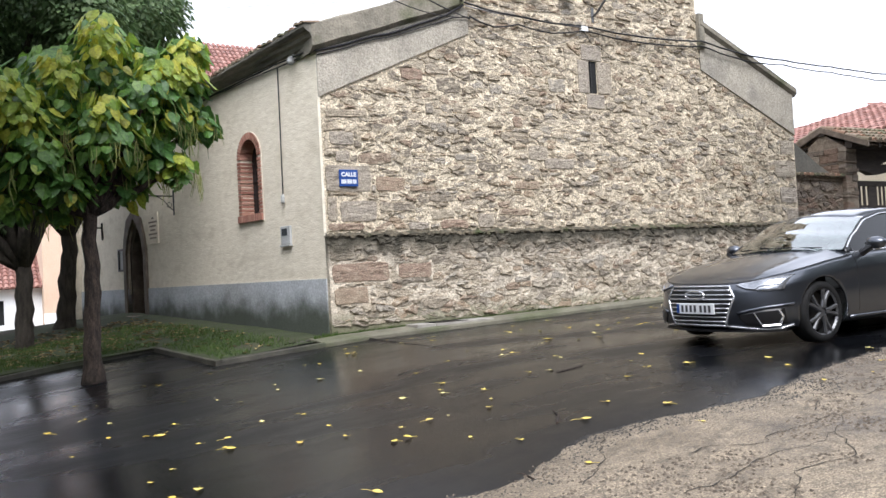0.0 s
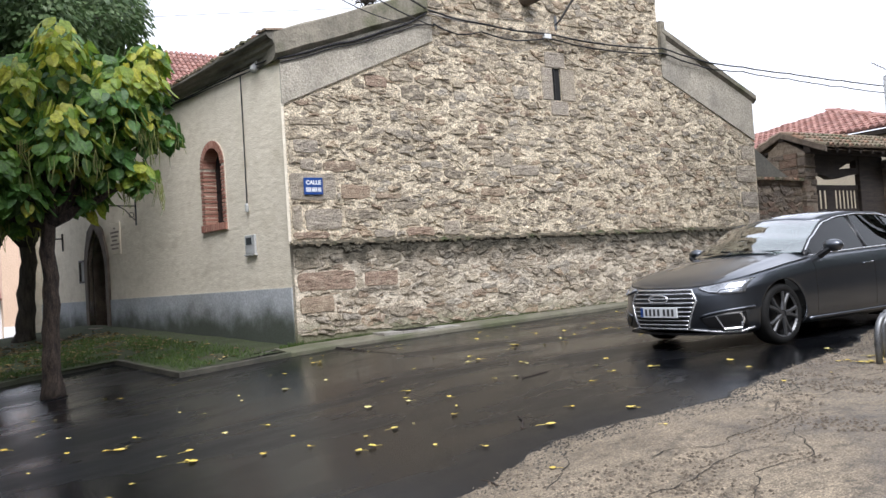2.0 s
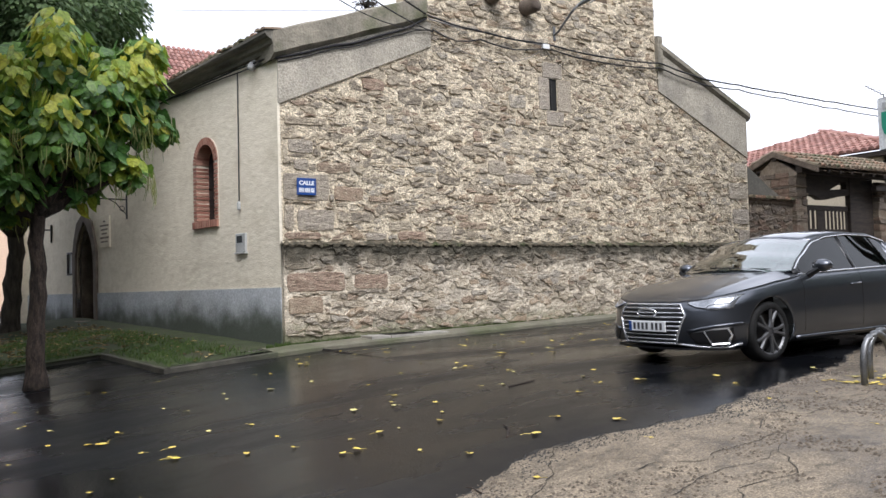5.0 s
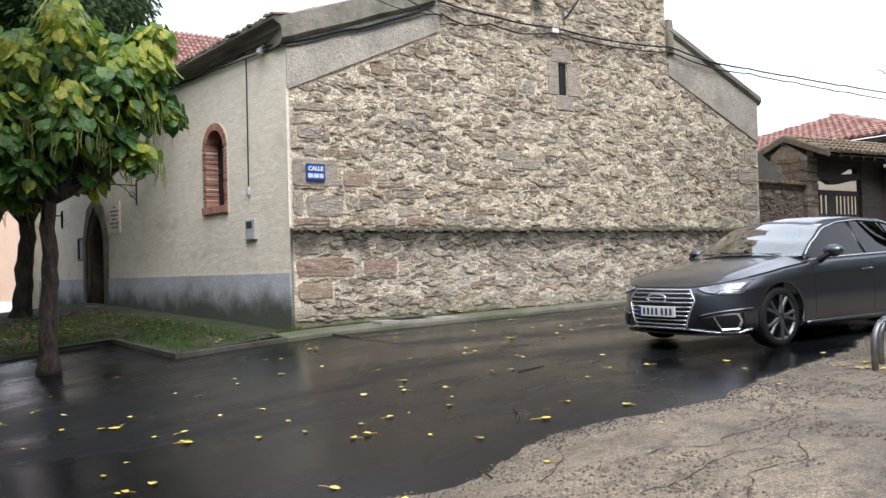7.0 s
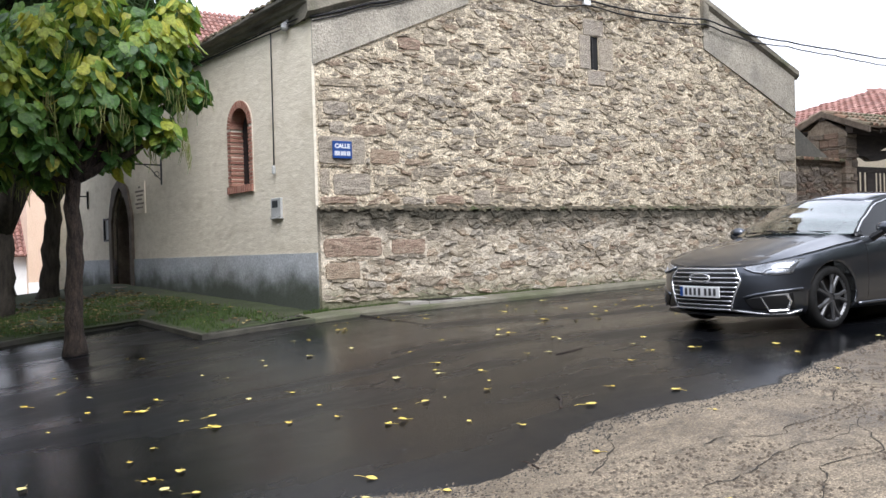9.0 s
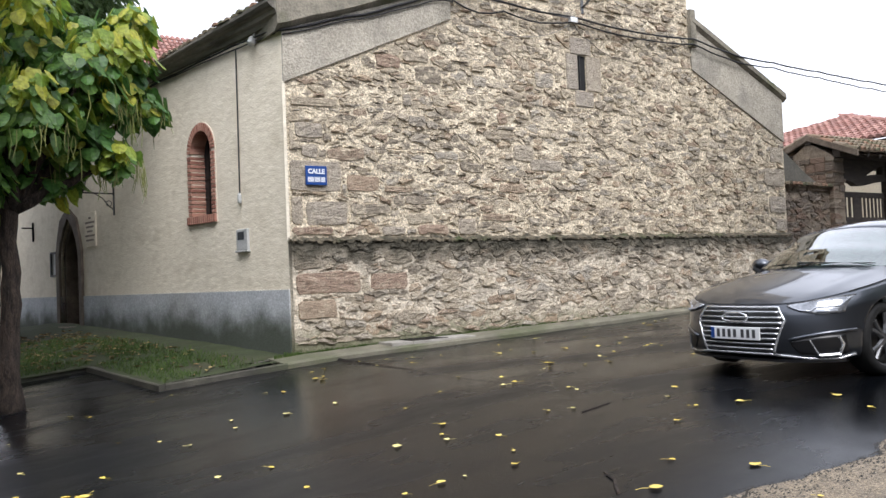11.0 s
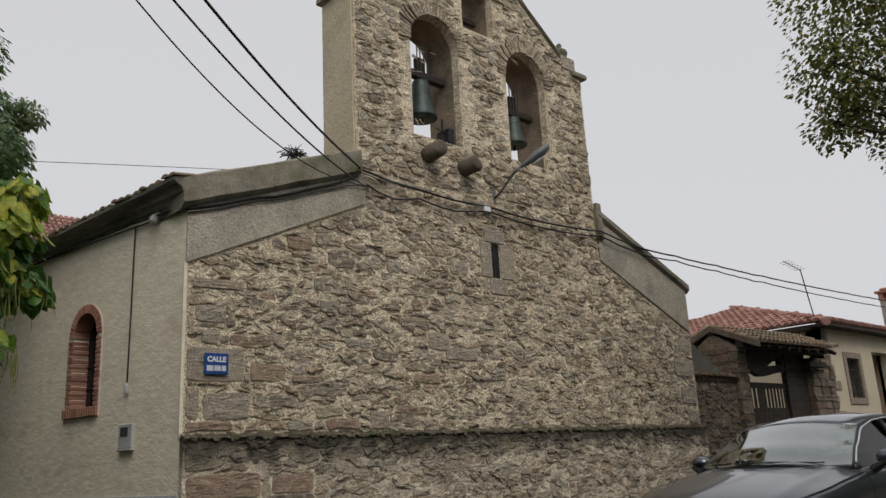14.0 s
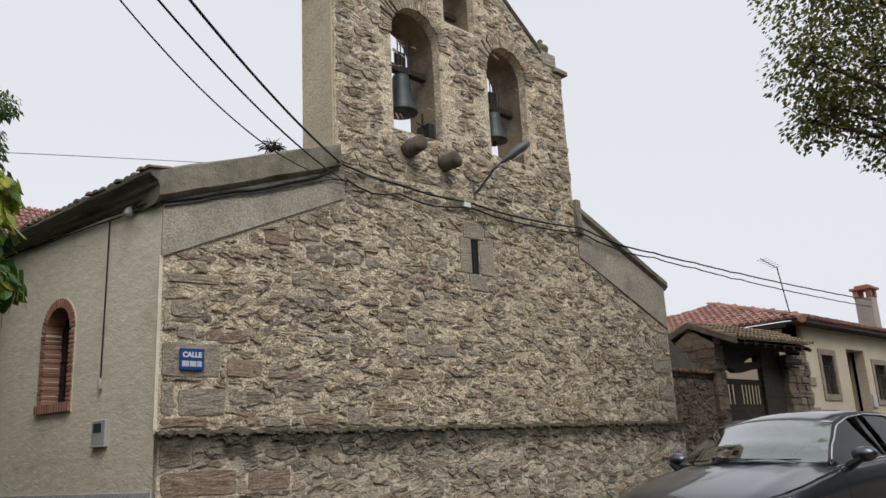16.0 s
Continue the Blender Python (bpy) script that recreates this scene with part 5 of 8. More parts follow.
# hip roof: a west face and a south face of tiles meeting at the hip
def hip_face(bm, corner, along, peak_a, peak_b, end, name, label):
    """Tiles over a triangular or trapezoid roof face."""
    A, B = Vector(corner), Vector(end)
    P, Q = Vector(peak_a), Vector(peak_b)
    d = (B - A)
    L = d.length
    d.normalize()
    foot = A + d * ((P - A).dot(d))
    up = (P - foot)
    rise = up.length
    up.normalize()
    n = d.cross(up)
    if n.z < 0:
        n = -n
    vs, fs = [], []
    rnd = random.Random(3)
    cw, rl = 0.22, 0.36
    steps = [math.pi * k / 4 for k in range(5)]
    a0, a1 = (P - A).dot(d), (Q - A).dot(d)
    j = 0
    while j * rl < rise:
        f = j * rl / rise
        lo, hi = a0 * f, L + (a1 - L) * f
        i = int(lo / cw)
        while (i + 1) * cw < hi + 0.05:
            if i * cw >= lo - 0.12:
                base = A + d * ((i + 0.5) * cw) + up * (j * rl) + n * (0.02 + rnd.uniform(0, 0.012))
                off = len(vs)
                for ff, w in ((-0.03, 1.0), (rl + 0.03, 0.85)):
                    for s in steps:
                        vs.append(tuple(base + up * ff + d * (math.cos(s) * cw * 0.46 * w) + n * (math.sin(s) * cw * 0.42 * w + (0.03 if ff < 0 else 0))))
                fs += [(off + k, off + k + 1, off + 6 + k, off + 5 + k) for k in range(4)] + [tuple(off + k for k in range(4, -1, -1))]
            i += 1
        j += 1
    off = len(vs)
    vs += [tuple(A), tuple(B), tuple(Q), tuple(P)]
    fs.append((off, off + 1, off + 2, off + 3))
    me = bpy.data.meshes.new(name)
    me.from_pydata(vs, [], fs)
    me.materials.append(M_TILE)
    ob = new(name, me)
    return tagged(ob, label, kind="stuff")


def ridge_tiles(bm, a, b, r=0.11):
    a, b = Vector(a), Vector(b)
    n = max(2, int((b - a).length / 0.4))
    for k in range(n):
        p, q = a.lerp(b, k / n), a.lerp(b, (k + 1.12) / n)
        tube(bm, [p, q], [r * 1.08, r * 0.9], 8)


C0, C1, C2 = (-0.4, -0.4, 3.95), (14.4, -0.4, 3.95), (-0.4, 9.4, 3.95)
PK, PK2 = (4.2, 4.5, 5.50), (10.0, 4.5, 5.50)
for args in ((C2, 0, PK, PK, C0), (C0, 0, PK, PK2, C1)):
    f = hip_face(None, args[0], 0, args[2], args[3], args[4], "roof_tiles", "rows of red clay tiles")
    f.parent = house
bm = bmesh.new()
ridge_tiles(bm, C0, PK)
ridge_tiles(bm, C2, PK)
ridge_tiles(bm, PK, PK2)
part("ridge", bm, M_TILE, house, "clay ridge tiles")
bm = bmesh.new()
box(bm, 6.80, 7.35, 0.1, 0.65, 3.9, 5.35, 0.02)
ch = part("chimney", bm, surf("chimney_render", (0.30, 0.27, 0.24), (0.40, 0.36, 0.32), 3, 0.9, 0.5, 40), house, "grey rendered chimney with a brick cap")
for k, (dx, dy) in enumerate(((0, 0), (0.42, 0), (0, 0.42), (0.42, 0.42))):
    bm = bmesh.new()
    box(bm, 6.78 + dx, 6.95 + dx, 0.08 + dy, 0.25 + dy, 5.35, 5.62, 0.008)
    part("brick_post", bm, M_BRICK, ch)
bm = bmesh.new()
box(bm, 6.70, 7.45, 0.0, 0.75, 5.62, 5.70, 0.01)
box(bm, 6.82, 7.33, 0.12, 0.63, 5.70, 5.80, 0.05)
part("cap", bm, M_BRICK, ch, "red brick chimney cap")
ant = anchor("television_antenna", pose(HX - 0.15, HY, 4.12), "thin television antenna on a mast above the roof", "antenna")
bm = bmesh.new()
tube(bm, [(0, 0, 0), (-0.45, 0, 1.55)], 0.018, 6)
part("mast", bm, M_GALV, ant)
bm = bmesh.new()
tube(bm, [(-0.45, 0, 1.52), (-1.2, 0.1, 1.72)], 0.012, 6)
for k in range(6):
    c = Vector((-0.5 - 0.12 * k, 0.02 * k, 1.54 + 0.033 * k))
    tube(bm, [c - Vector((0.02, 0.16, 0)), c + Vector((0.02, 0.16, 0))], 0.006, 5)
part("elements", bm, M_GALV, ant)

# ---- houses to the north-west, seen between the trees ----
back = anchor("house", pose(2.2, 22.0, 0.95), "peach rendered house with a red tiled roof behind the church", "house")
bm = bmesh.new()
slab(bm, [(0, -1), (9, -1), (9, 8.05), (0, 8.05)], [], 0.0, 0.4)
part("wall", bm, M_PEACH, back)
bm = bmesh.new()
box(bm, 0.0, 0.4, 0.4, 7, -1, 8.05)
part("wall", bm, M_PEACH, back)
f = hip_face(None, (-0.4, -0.5, 8.05), 0, (1.9, 2.4, 10.35), (7.0, 2.4, 9.9), (9.4, -0.5, 8.05), "roof_tiles", "rows of red clay tiles")
f.parent = back
f = hip_face(None, (-0.4, 8.0, 8.05), 0, (1.9, 2.4, 10.35), (1.9, 2.4, 10.35), (-0.4, -0.5, 8.05), "roof_tiles", "rows of red clay tiles")
f.parent = back
bm = bmesh.new()
ridge_tiles(bm, (-0.4, -0.5, 8.07), (1.9, 2.4, 10.37))
ridge_tiles(bm, (1.9, 2.4, 10.37), (7.0, 2.4, 9.92))
box(bm, -0.45, 9.4, -0.45, 0.0, 7.92, 8.04)
part("ridge", bm, M_TILE, back, "clay ridge tiles and eaves")

low = anchor("house", pose(-13.0, 26.0, -1.4), "low white outbuilding with a red tiled roof", "house")
bm = bmesh.new()
slab(bm, [(0, -0.5), (11.3, -0.5), (11.3, 2.4), (0, 2.4)], [[(8.6, 0.9), (9.6, 0.9), (9.6, 1.9), (8.6, 1.9)]], 0.0, 0.4)
part("wall", bm, M_WHITE, low)
bm = bmesh.new()
box(bm, 8.5, 9.7, 0.2, 0.25, 0.8, 2.0)
part("window", bm, M_VOID, low, "dark window")
f = hip_face(None, (-0.3, -0.4, 2.35), 0, (-0.3, 4.0, 4.6), (11.5, 4.0, 4.6), (11.5, -0.4, 2.35), "roof_tiles", "rows of red clay tiles")
f.parent = low
tall = anchor("house", pose(-2.0, 25.0, -1.4), "peach rendered house with a white painted foot", "house")
bm = bmesh.new()
box(bm, 0, 6, 0, 6, -0.5, 6.2)
part("wall", bm, M_PEACH, tall)
bm = bmesh.new()
box(bm, -0.02, 6.02, -0.025, 0.0, -0.5, 1.3)
part("dado", bm, M_WHITE, tall, "white painted dado")
bm = bmesh.new()
box(bm, -0.3, 6.3, -0.3, 6.3, 6.2, 6.35)
part("roof", bm, M_TILE, tall)

M_UNSEENWALL = surf("unseen_dark_wall", (0.045, 0.041, 0.036), (0.085, 0.078, 0.066), 1.2, 0.95, 0.4, 30)
# plain unseen wall added to the west: closes the street, blocks low sky
bm = bmesh.new()
box(bm, -12.6, -12.2, -16.9, 19.0, -2.5, 6.6)
thing("wall_unseen_west", bm, M_UNSEENWALL, "plain unseen dark wall added to block low western sky", "wall", kind="structure")
# plain unseen walls added behind the camera: close the street, darken car reflections
bm = bmesh.new()
slab(bm, [(-16, -1.5), (40, -1.5), (40, 8.6), (4, 8.6), (4, 5.6), (-16, 5.6)], [], -17.4, -17.0)
thing("wall_unseen_south", bm, M_UNSEENWALL, "plain unseen dark wall added to darken reflections in the car", "wall", kind="structure")
bm = bmesh.new()
box(bm, -16.2, 3.98, -23.0, -16.7, 5.6, 5.75)
box(bm, 4.0, 40.2, -23.0, -16.7, 8.6, 8.75)
thing("roof_street", bm, M_TILE, "plain unseen tiled eaves added over the dark wall", "roof", kind="structure")

# ---- trees ----
def heart_leaf(s):
    """A broad heart-shaped leaf, folded along its midrib; tip along +y."""
    half = [(0.0, 0.0), (0.34, -0.10), (0.50, 0.22), (0.40, 0.58), (0.18, 0.86), (0.0, 1.08)]
    vs = [(0, y * s, 0) for y in (0.0, 0.4, 0.75, 1.08)]
    vs += [(x * s, y * s, -0.16 * x * s - 0.10 * y * y * s) for x, y in half[1:5]] + [(-x * s, y * s, -0.16 * x * s - 0.10 * y * y * s) for x, y in half[1:5]]
    fs = [(0, 4, 5, 1), (1, 5, 6, 2), (2, 6, 7, 3), (0, 1, 9, 8), (1, 2, 10, 9), (2, 3, 11, 10)]
    return vs, fs


def slim_leaf(s, w=0.28):
    vs = [(0, 0, 0), (w * s, 0.4 * s, -0.04 * s), (0, s, -0.12 * s), (-w * s, 0.4 * s, -0.04 * s)]
    return vs, [(0, 1, 2, 3)]


def crown(name, clumps, leaf, count, size, droop, mat, parent, seed, flat=0.8, shell=0.35):
    """Leaves scattered through clumps of (centre, radius), hanging outwards."""
    rnd = random.Random(seed)
    vs, fs = [], []
    total = sum(r * r for _, r in clumps)
    for c, r in clumps:
        c = Vector(c)
        for _ in range(int(count * r * r / total)):
            d = Vector((rnd.gauss(0, 1), rnd.gauss(0, 1), rnd.gauss(0, 1)))
            d.normalize()
            rad = r * (shell + (1 - shell) * rnd.random() ** 0.6)
            p = c + Vector((d.x * rad, d.y * rad, d.z * rad * flat))
            out = Vector((d.x + rnd.uniform(-0.7, 0.7), d.y + rnd.uniform(-0.7, 0.7), -droop + rnd.uniform(-0.4, 0.4))).normalized()
            up = Vector((d.x * 0.6 + rnd.uniform(-0.4, 0.4), d.y * 0.6 + rnd.uniform(-0.4, 0.4), 0.8))
            sx = out.cross(up).normalized()
            nz = sx.cross(out)
            m = Matrix((sx, out, nz)).transposed()
            lv, lf = leaf(size * rnd.uniform(0.6, 1.2))
            off = len(vs)
            vs += [tuple(p + m @ Vector(v)) for v in lv]
            fs += [tuple(i + off for i in f) for f in lf]
    me = bpy.data.meshes.new(name)
    me.from_pydata(vs, [], fs)
    me.materials.append(mat)
    ob = new(name, me)
    ob.parent = parent
    return ob


def limb(bm, a, b, r0, r1, rnd, bend=0.18):
    a, b = Vector(a), Vector(b)
    n = 6
    L = (b - a).length
    pts = [a.lerp(b, k / n) + Vector((rnd.uniform(-1, 1), rnd.uniform(-1, 1), 0.6 * math.sin(math.pi * k / n))) * (bend * L * 0.3 * math.sin(math.pi * k / n)) for k in range(n + 1)]
    tube(bm, pts, [r0 + (r1 - r0) * k / n for k in range(n + 1)], 7)
    return pts


def trunk(name, base, top, r0, r1, mat, parent, label, seed, fork=()):
    rnd = random.Random(seed)
    bm = bmesh.new()
    b, t = Vector(base), Vector(top)
    n = 14
    pts = [b.lerp(t, k / n) + Vector((noise.noise((k * 0.5, seed, 0)), noise.noise((k * 0.5, seed, 5)), 0)) * 0.05 for k in range(n + 1)]
    rad = [(r0 + (r1 - r0) * k / n) * (1 + 0.10 * noise.noise((k * 0.9, seed, 9)) + (0.45 * (1 - k / 2) if k < 2 else 0)) for k in range(n + 1)]
    tube(bm, pts, rad, 14)
    for v in bm.verts:
        v.co += 0.012 * Vector(noise.noise_vector(v.co * 7))
    for f, r in fork:
        limb(bm, pts[-2], f, r1 * 0.9, r, rnd)
    return part(name, bm, mat, parent, label, smooth=True)


# young catalpa standing in the asphalt
BX, BY = -3.24, 0.20
BZ = height(BX, BY)
cat = anchor("catalpa_tree", pose(0, 0, 0), "young catalpa with broad green and yellowing leaves and hanging pods", "tree")
CL = [((-2.95, 0.1, 3.55), 0.62), ((-2.35, 0.15, 3.75), 0.45), ((-3.65, 0.0, 3.05), 0.62), ((-4.25, 0.1, 3.15), 0.6), ((-2.55, -0.25, 3.15), 0.60), ((-2.05, 0.1, 3.15), 0.45), ((-3.1, -0.5, 2.75), 0.55),
      ((-2.4, 0.1, 2.55), 0.48), ((-3.85, -0.3, 2.45), 0.48), ((-1.72, 0.05, 3.02), 0.30), ((-4.6, 0.3, 2.7), 0.55), ((-2.05, -0.05, 2.35), 0.26), ((-3.55, 0.5, 1.95), 0.34), ((-3.2, 0.6, 2.9), 0.6), ((-2.05, 0.2, 4.0), 0.30), ((-4.7, 0.2, 3.7), 0.6), ((-3.6, 0.5, 3.7), 0.5), ((-2.7, 0.3, 2.15), 0.30), ((-4.1, 0.2, 2.0), 0.35), ((-4.9, 0.3, 2.1), 0.5), ((-3.0, 0.1, 4.05), 0.4), ((-2.75, 0.0, 2.75), 0.5), ((-1.95, 0.15, 3.6), 0.42), ((-1.85, 0.1, 4.05), 0.32), ((-3.5, -0.15, 2.15), 0.38), ((-3.0, 0.35, 2.25), 0.42), ((-5.2, 0.2, 3.2), 0.7), ((-5.3, 0.3, 2.4), 0.6)]
trunk("trunk", (BX, BY, BZ - 0.05), (BX + 0.05, BY, 1.95), 0.115, 0.085, M_BARK, cat, "brown fissured trunk", 3, [(c, 0.02) for c, r in CL])
crown("crown", [(c, r * 0.9) for c, r in CL], heart_leaf, 3500, 0.178, 1.5, M_LEAF, cat, 12, 0.9, 0.3)
M_YELLOWLEAF = surf("yellowing_catalpa_leaf", (0.22, 0.34, 0.05), (0.60, 0.58, 0.08), 2.5, 0.45, 0.5, 26, "island", [(0.30, 0.42, 0.06), (0.62, 0.58, 0.07), (0.45, 0.50, 0.07), (0.24, 0.38, 0.06)], trans=0.4, dist=0.02, wear=0.8)
crown("yellow_leaves", [((-1.88, 0.0, 3.98), 0.30), ((-2.05, -0.15, 3.62), 0.34), ((-2.35, -0.35, 3.55), 0.34), ((-4.0, -0.45, 2.95), 0.40), ((-4.35, -0.4, 3.2), 0.42), ((-3.05, -0.55, 3.95), 0.34), ((-2.1, -0.2, 2.45), 0.18), ((-3.1, -0.75, 3.0), 0.25), ((-3.5, -0.4, 3.5), 0.3)], heart_leaf, 520, 0.165, 1.7, M_YELLOWLEAF, cat, 19, 0.9, 0.3)
rnd = random.Random(77)
bm = bmesh.new()
for _ in range(150):
    c, r = rnd.choice(CL[:13])
    a = rnd.uniform(0, 6.3)
    p = Vector(c) + Vector((math.cos(a) * r * 0.8, math.sin(a) * r * 0.8, -r * rnd.uniform(0.0, 0.5)))
    for k in range(rnd.choice((1, 2, 3))):
        q = p + Vector((rnd.uniform(-0.05, 0.05), rnd.uniform(-0.05, 0.05), 0))
        L = rnd.uniform(0.2, 0.42)
        tube(bm, [q, q + Vector((rnd.uniform(-0.03, 0.03), 0, -L * 0.5)), q + Vector((rnd.uniform(-0.05, 0.05), 0, -L))], [0.004, 0.005, 0.003], 4)
tagged(part("hanging_fruit", bm, M_POD, cat, "thin hanging bean pods"), kind="stuff")

# darker trees behind it
def dark_tree(base, fork, clumps, r0, r1, count, seed, leaf=slim_leaf, size=0.13, mat=M_DARKLEAF, droop=0.8, label="dark green tree with slender drooping leaves"):
    t = anchor("tree", pose(0, 0, 0), label, "tree", "trees beside the church")
    z = height(base[0], base[1])
    trunk("trunk", (base[0], base[1], z - 0.1), fork, r0, r1, M_DARKBARK, t, "dark trunk", seed, [(c, 0.02) for c, r in clumps])
    crown("crown", clumps, leaf, count, size, droop, mat, t, seed + 1)
    return t


# several low and western clumps, mostly hidden, are added to shade door and lawn
random.seed(21)
dark_tree((-2.9, 7.2), (-2.75, 7.1, 2.1), [((-3.2, 6.8, 4.6), 1.2), ((-2.3, 6.9, 5.6), 1.15), ((-3.6, 6.6, 6.3), 1.3), ((-1.7, 6.2, 6.5), 0.85), ((-2.5, 6.6, 7.6), 1.3), ((-4.4, 6.9, 5.2), 1.3), ((-1.4, 6.0, 7.4), 0.7), ((-4.2, 6.8, 8.0), 1.4), ((-2.9, 6.4, 3.4), 0.9), ((-0.9, 5.4, 6.6), 0.42), ((-3.4, 7.2, 9.0), 1.3), ((-1.35, 5.2, 7.0), 0.7), ((-2.0, 5.2, 8.1), 0.95), ((-2.5, 5.4, 6.7), 1.1), ((-1.3, 5.1, 6.1), 0.55), ((-0.75, 5.0, 7.15), 0.35), ((-2.4, 5.0, 9.2), 1.0), ((-2.6, 6.3, 4.3), 0.9), ((-2.55, 5.6, 3.5), 0.9), ((-2.6, 7.2, 3.5), 0.9), ((-2.7, 4.2, 3.9), 0.8), ((-2.3, 6.4, 4.6), 0.9), ((-5.4, 6.5, 6.4), 1.5), ((-6.5, 6.0, 5.0), 1.5)], 0.19, 0.14, 72000, 41, size=0.125)
dark_tree((-3.8, 4.6), (-3.75, 4.6, 1.35), [((-4.4, 4.4, 3.2), 0.9), ((-3.4, 4.7, 3.0), 0.85), ((-4.0, 4.2, 4.2), 1.0), ((-5.0, 4.6, 4.4), 1.1), ((-3.9, 4.6, 2.3), 0.6), ((-4.6, 4.7, 2.2), 0.6), ((-5.2, 4.5, 2.3), 0.8), ((-6.0, 4.2, 2.2), 0.9), ((-5.8, 4.0, 3.4), 1.3), ((-6.8, 3.4, 4.6), 1.5), ((-4.6, 3.2, 5.2), 1.1), ((-3.2, 3.6, 4.6), 0.9), ((-3.0, 5.2, 3.6), 0.7), ((-2.6, 3.4, 4.9), 1.0), ((-1.9, 3.2, 5.6), 0.9), ((-3.6, 2.6, 5.8), 1.2), ((-2.9, 2.4, 5.0), 0.8)], 0.15, 0.13, 52000, 52, size=0.13)
dark_tree((-4.2, 9.5), (-4.2, 9.4, 1.9), [((-4.6, 9.2, 3.6), 1.2), ((-3.9, 9.0, 3.0), 0.8), ((-5.2, 9.5, 4.8), 1.4), ((-4.4, 9.0, 2.4), 0.6), ((-5.4, 9.2, 2.6), 1.1), ((-6.4, 9.0, 2.4), 1.2), ((-7.4, 9.0, 3.2), 1.4)], 0.13, 0.11, 13000, 63, size=0.16)
dark_tree((-3.55, 8.6), (-3.6, 8.6, 2.2), [((-3.5, 8.4, 4.0), 1.1), ((-3.2, 8.2, 3.1), 0.7), ((-4.0, 8.4, 5.0), 1.2), ((-3.7, 8.3, 2.4), 0.5)], 0.14, 0.11, 13000, 74, size=0.16)

# unseen tree over and left of the camera, added to shade lawn and asphalt
dark_tree((-7.6, -4.2), (-7.4, -4.1, 2.6), [((-7.0, -4.0, 5.0), 1.8), ((-5.8, -3.8, 6.2), 1.6), ((-4.9, -3.3, 6.9), 1.3), ((-6.5, -2.5, 6.5), 1.6), ((-5.4, -2.0, 7.6), 1.5), ((-4.6, -2.0, 7.8), 1.2), ((-7.6, -5.0, 4.2), 1.5), ((-7.4, -2.0, 4.6), 1.6)], 0.2, 0.15, 9000, 111, size=0.30)
# unseen trees across the street, added to darken what the car's side mirrors
for k, (x, y) in enumerate(((8.0, -13.0), (12.6, -13.8), (3.4, -14.6), (17.5, -13.2))):
    dark_tree((x, y), (x + 0.1, y, 2.0), [((x, y, 4.6), 2.1), ((x + 1.2, y + 0.3, 3.3), 1.4), ((x - 1.2, y - 0.2, 3.4), 1.5), ((x + 0.3, y, 6.6), 1.8), ((x - 0.6, y + 0.3, 2.6), 1.1)], 0.2, 0.15, 6500, 120 + k, size=0.32)

# tree over the street to the east, only its lower crown shows
east = [((5.6, -6.4, 5.4), 0.95), ((4.75, -6.0, 5.3), 0.60), ((5.1, -6.3, 6.4), 1.0), ((6.4, -6.7, 4.6), 0.8), ((6.7, -7.2, 6.0), 1.3), ((5.7, -6.3, 4.5), 0.45), ((5.0, -5.8, 4.7), 0.40), ((4.9, -6.6, 7.2), 0.9), ((6.2, -7.0, 7.4), 1.3), ((7.6, -7.2, 5.0), 1.1), ((5.55, -5.9, 5.0), 0.5)]
east = [((-3.6 + 1.4 * (c[0] + 3.9), -8.95 + 1.4 * (c[1] + 8.95), 0.75 + 1.4 * (c[2] - 1.0)), 1.4 * r) for c, r in east]
et = anchor("tree", pose(0, 0, 0), "street tree with small green and yellowing leaves", "tree", "trees by the road")
trunk("trunk", (12.4, -8.9, height(12.4, -8.9) - 0.1), (12.2, -8.6, 3.6), 0.22, 0.17, M_DARKBARK, et, "dark trunk", 85, [(c, 0.012) for c, r in east])
rnd = random.Random(4)
bm = bmesh.new()
for c, r in east:
    for k in range(7):
        d = Vector((rnd.gauss(0, 1), rnd.gauss(0, 1), rnd.gauss(0, 0.8))).normalized() * r * 0.95
        limb(bm, Vector(c) - d * 0.2, Vector(c) + d, 0.014, 0.004, rnd)
tagged(part("twigs", bm, M_DARKBARK, et, "thin dark twigs"), kind="stuff")
crown("crown", east, lambda s: slim_leaf(s, 0.36), 30000, 0.098, 0.4, M_PALELEAF, et, 91, 0.9, 0.15)

# ---- grey saloon car ----
# body colour darkened and dulled in place of the pillars' dark reflections
M_PILLAR = plain("darkened_pillar_paint", (0.02, 0.022, 0.026), 0.45)
car = anchor("car", pose(1.7165, -5.4915, -0.115, 0, -0.6, -1.8) @ Matrix.Scale(0.93, 4), "wet dark grey saloon car parked on the road", "car")
ARCH_F, ARCH_R, ARCH = 0.885, 3.70, 0.368


def lerp_table(tab, x):
    for (a, *u), (b, *v) in zip(tab, tab[1:]):
        if x <= b:
            f = 0 if b == a else max(0, (x - a) / (b - a))
            f = f * f * (3 - 2 * f) * 0.35 + f * 0.65
            return [p + (q - p) * f for p, q in zip(u, v)]
    return list(tab[-1][1:])


def table(tab, x):
    """Smooth value between the rows (x, value) of a table."""
    if x <= tab[0][0]:
        return tab[0][1]
    for (a, p), (b, q) in zip(tab, tab[1:]):
        if x <= b:
            return p + (q - p) * (x - a) / (b - a)
    return tab[-1][1]


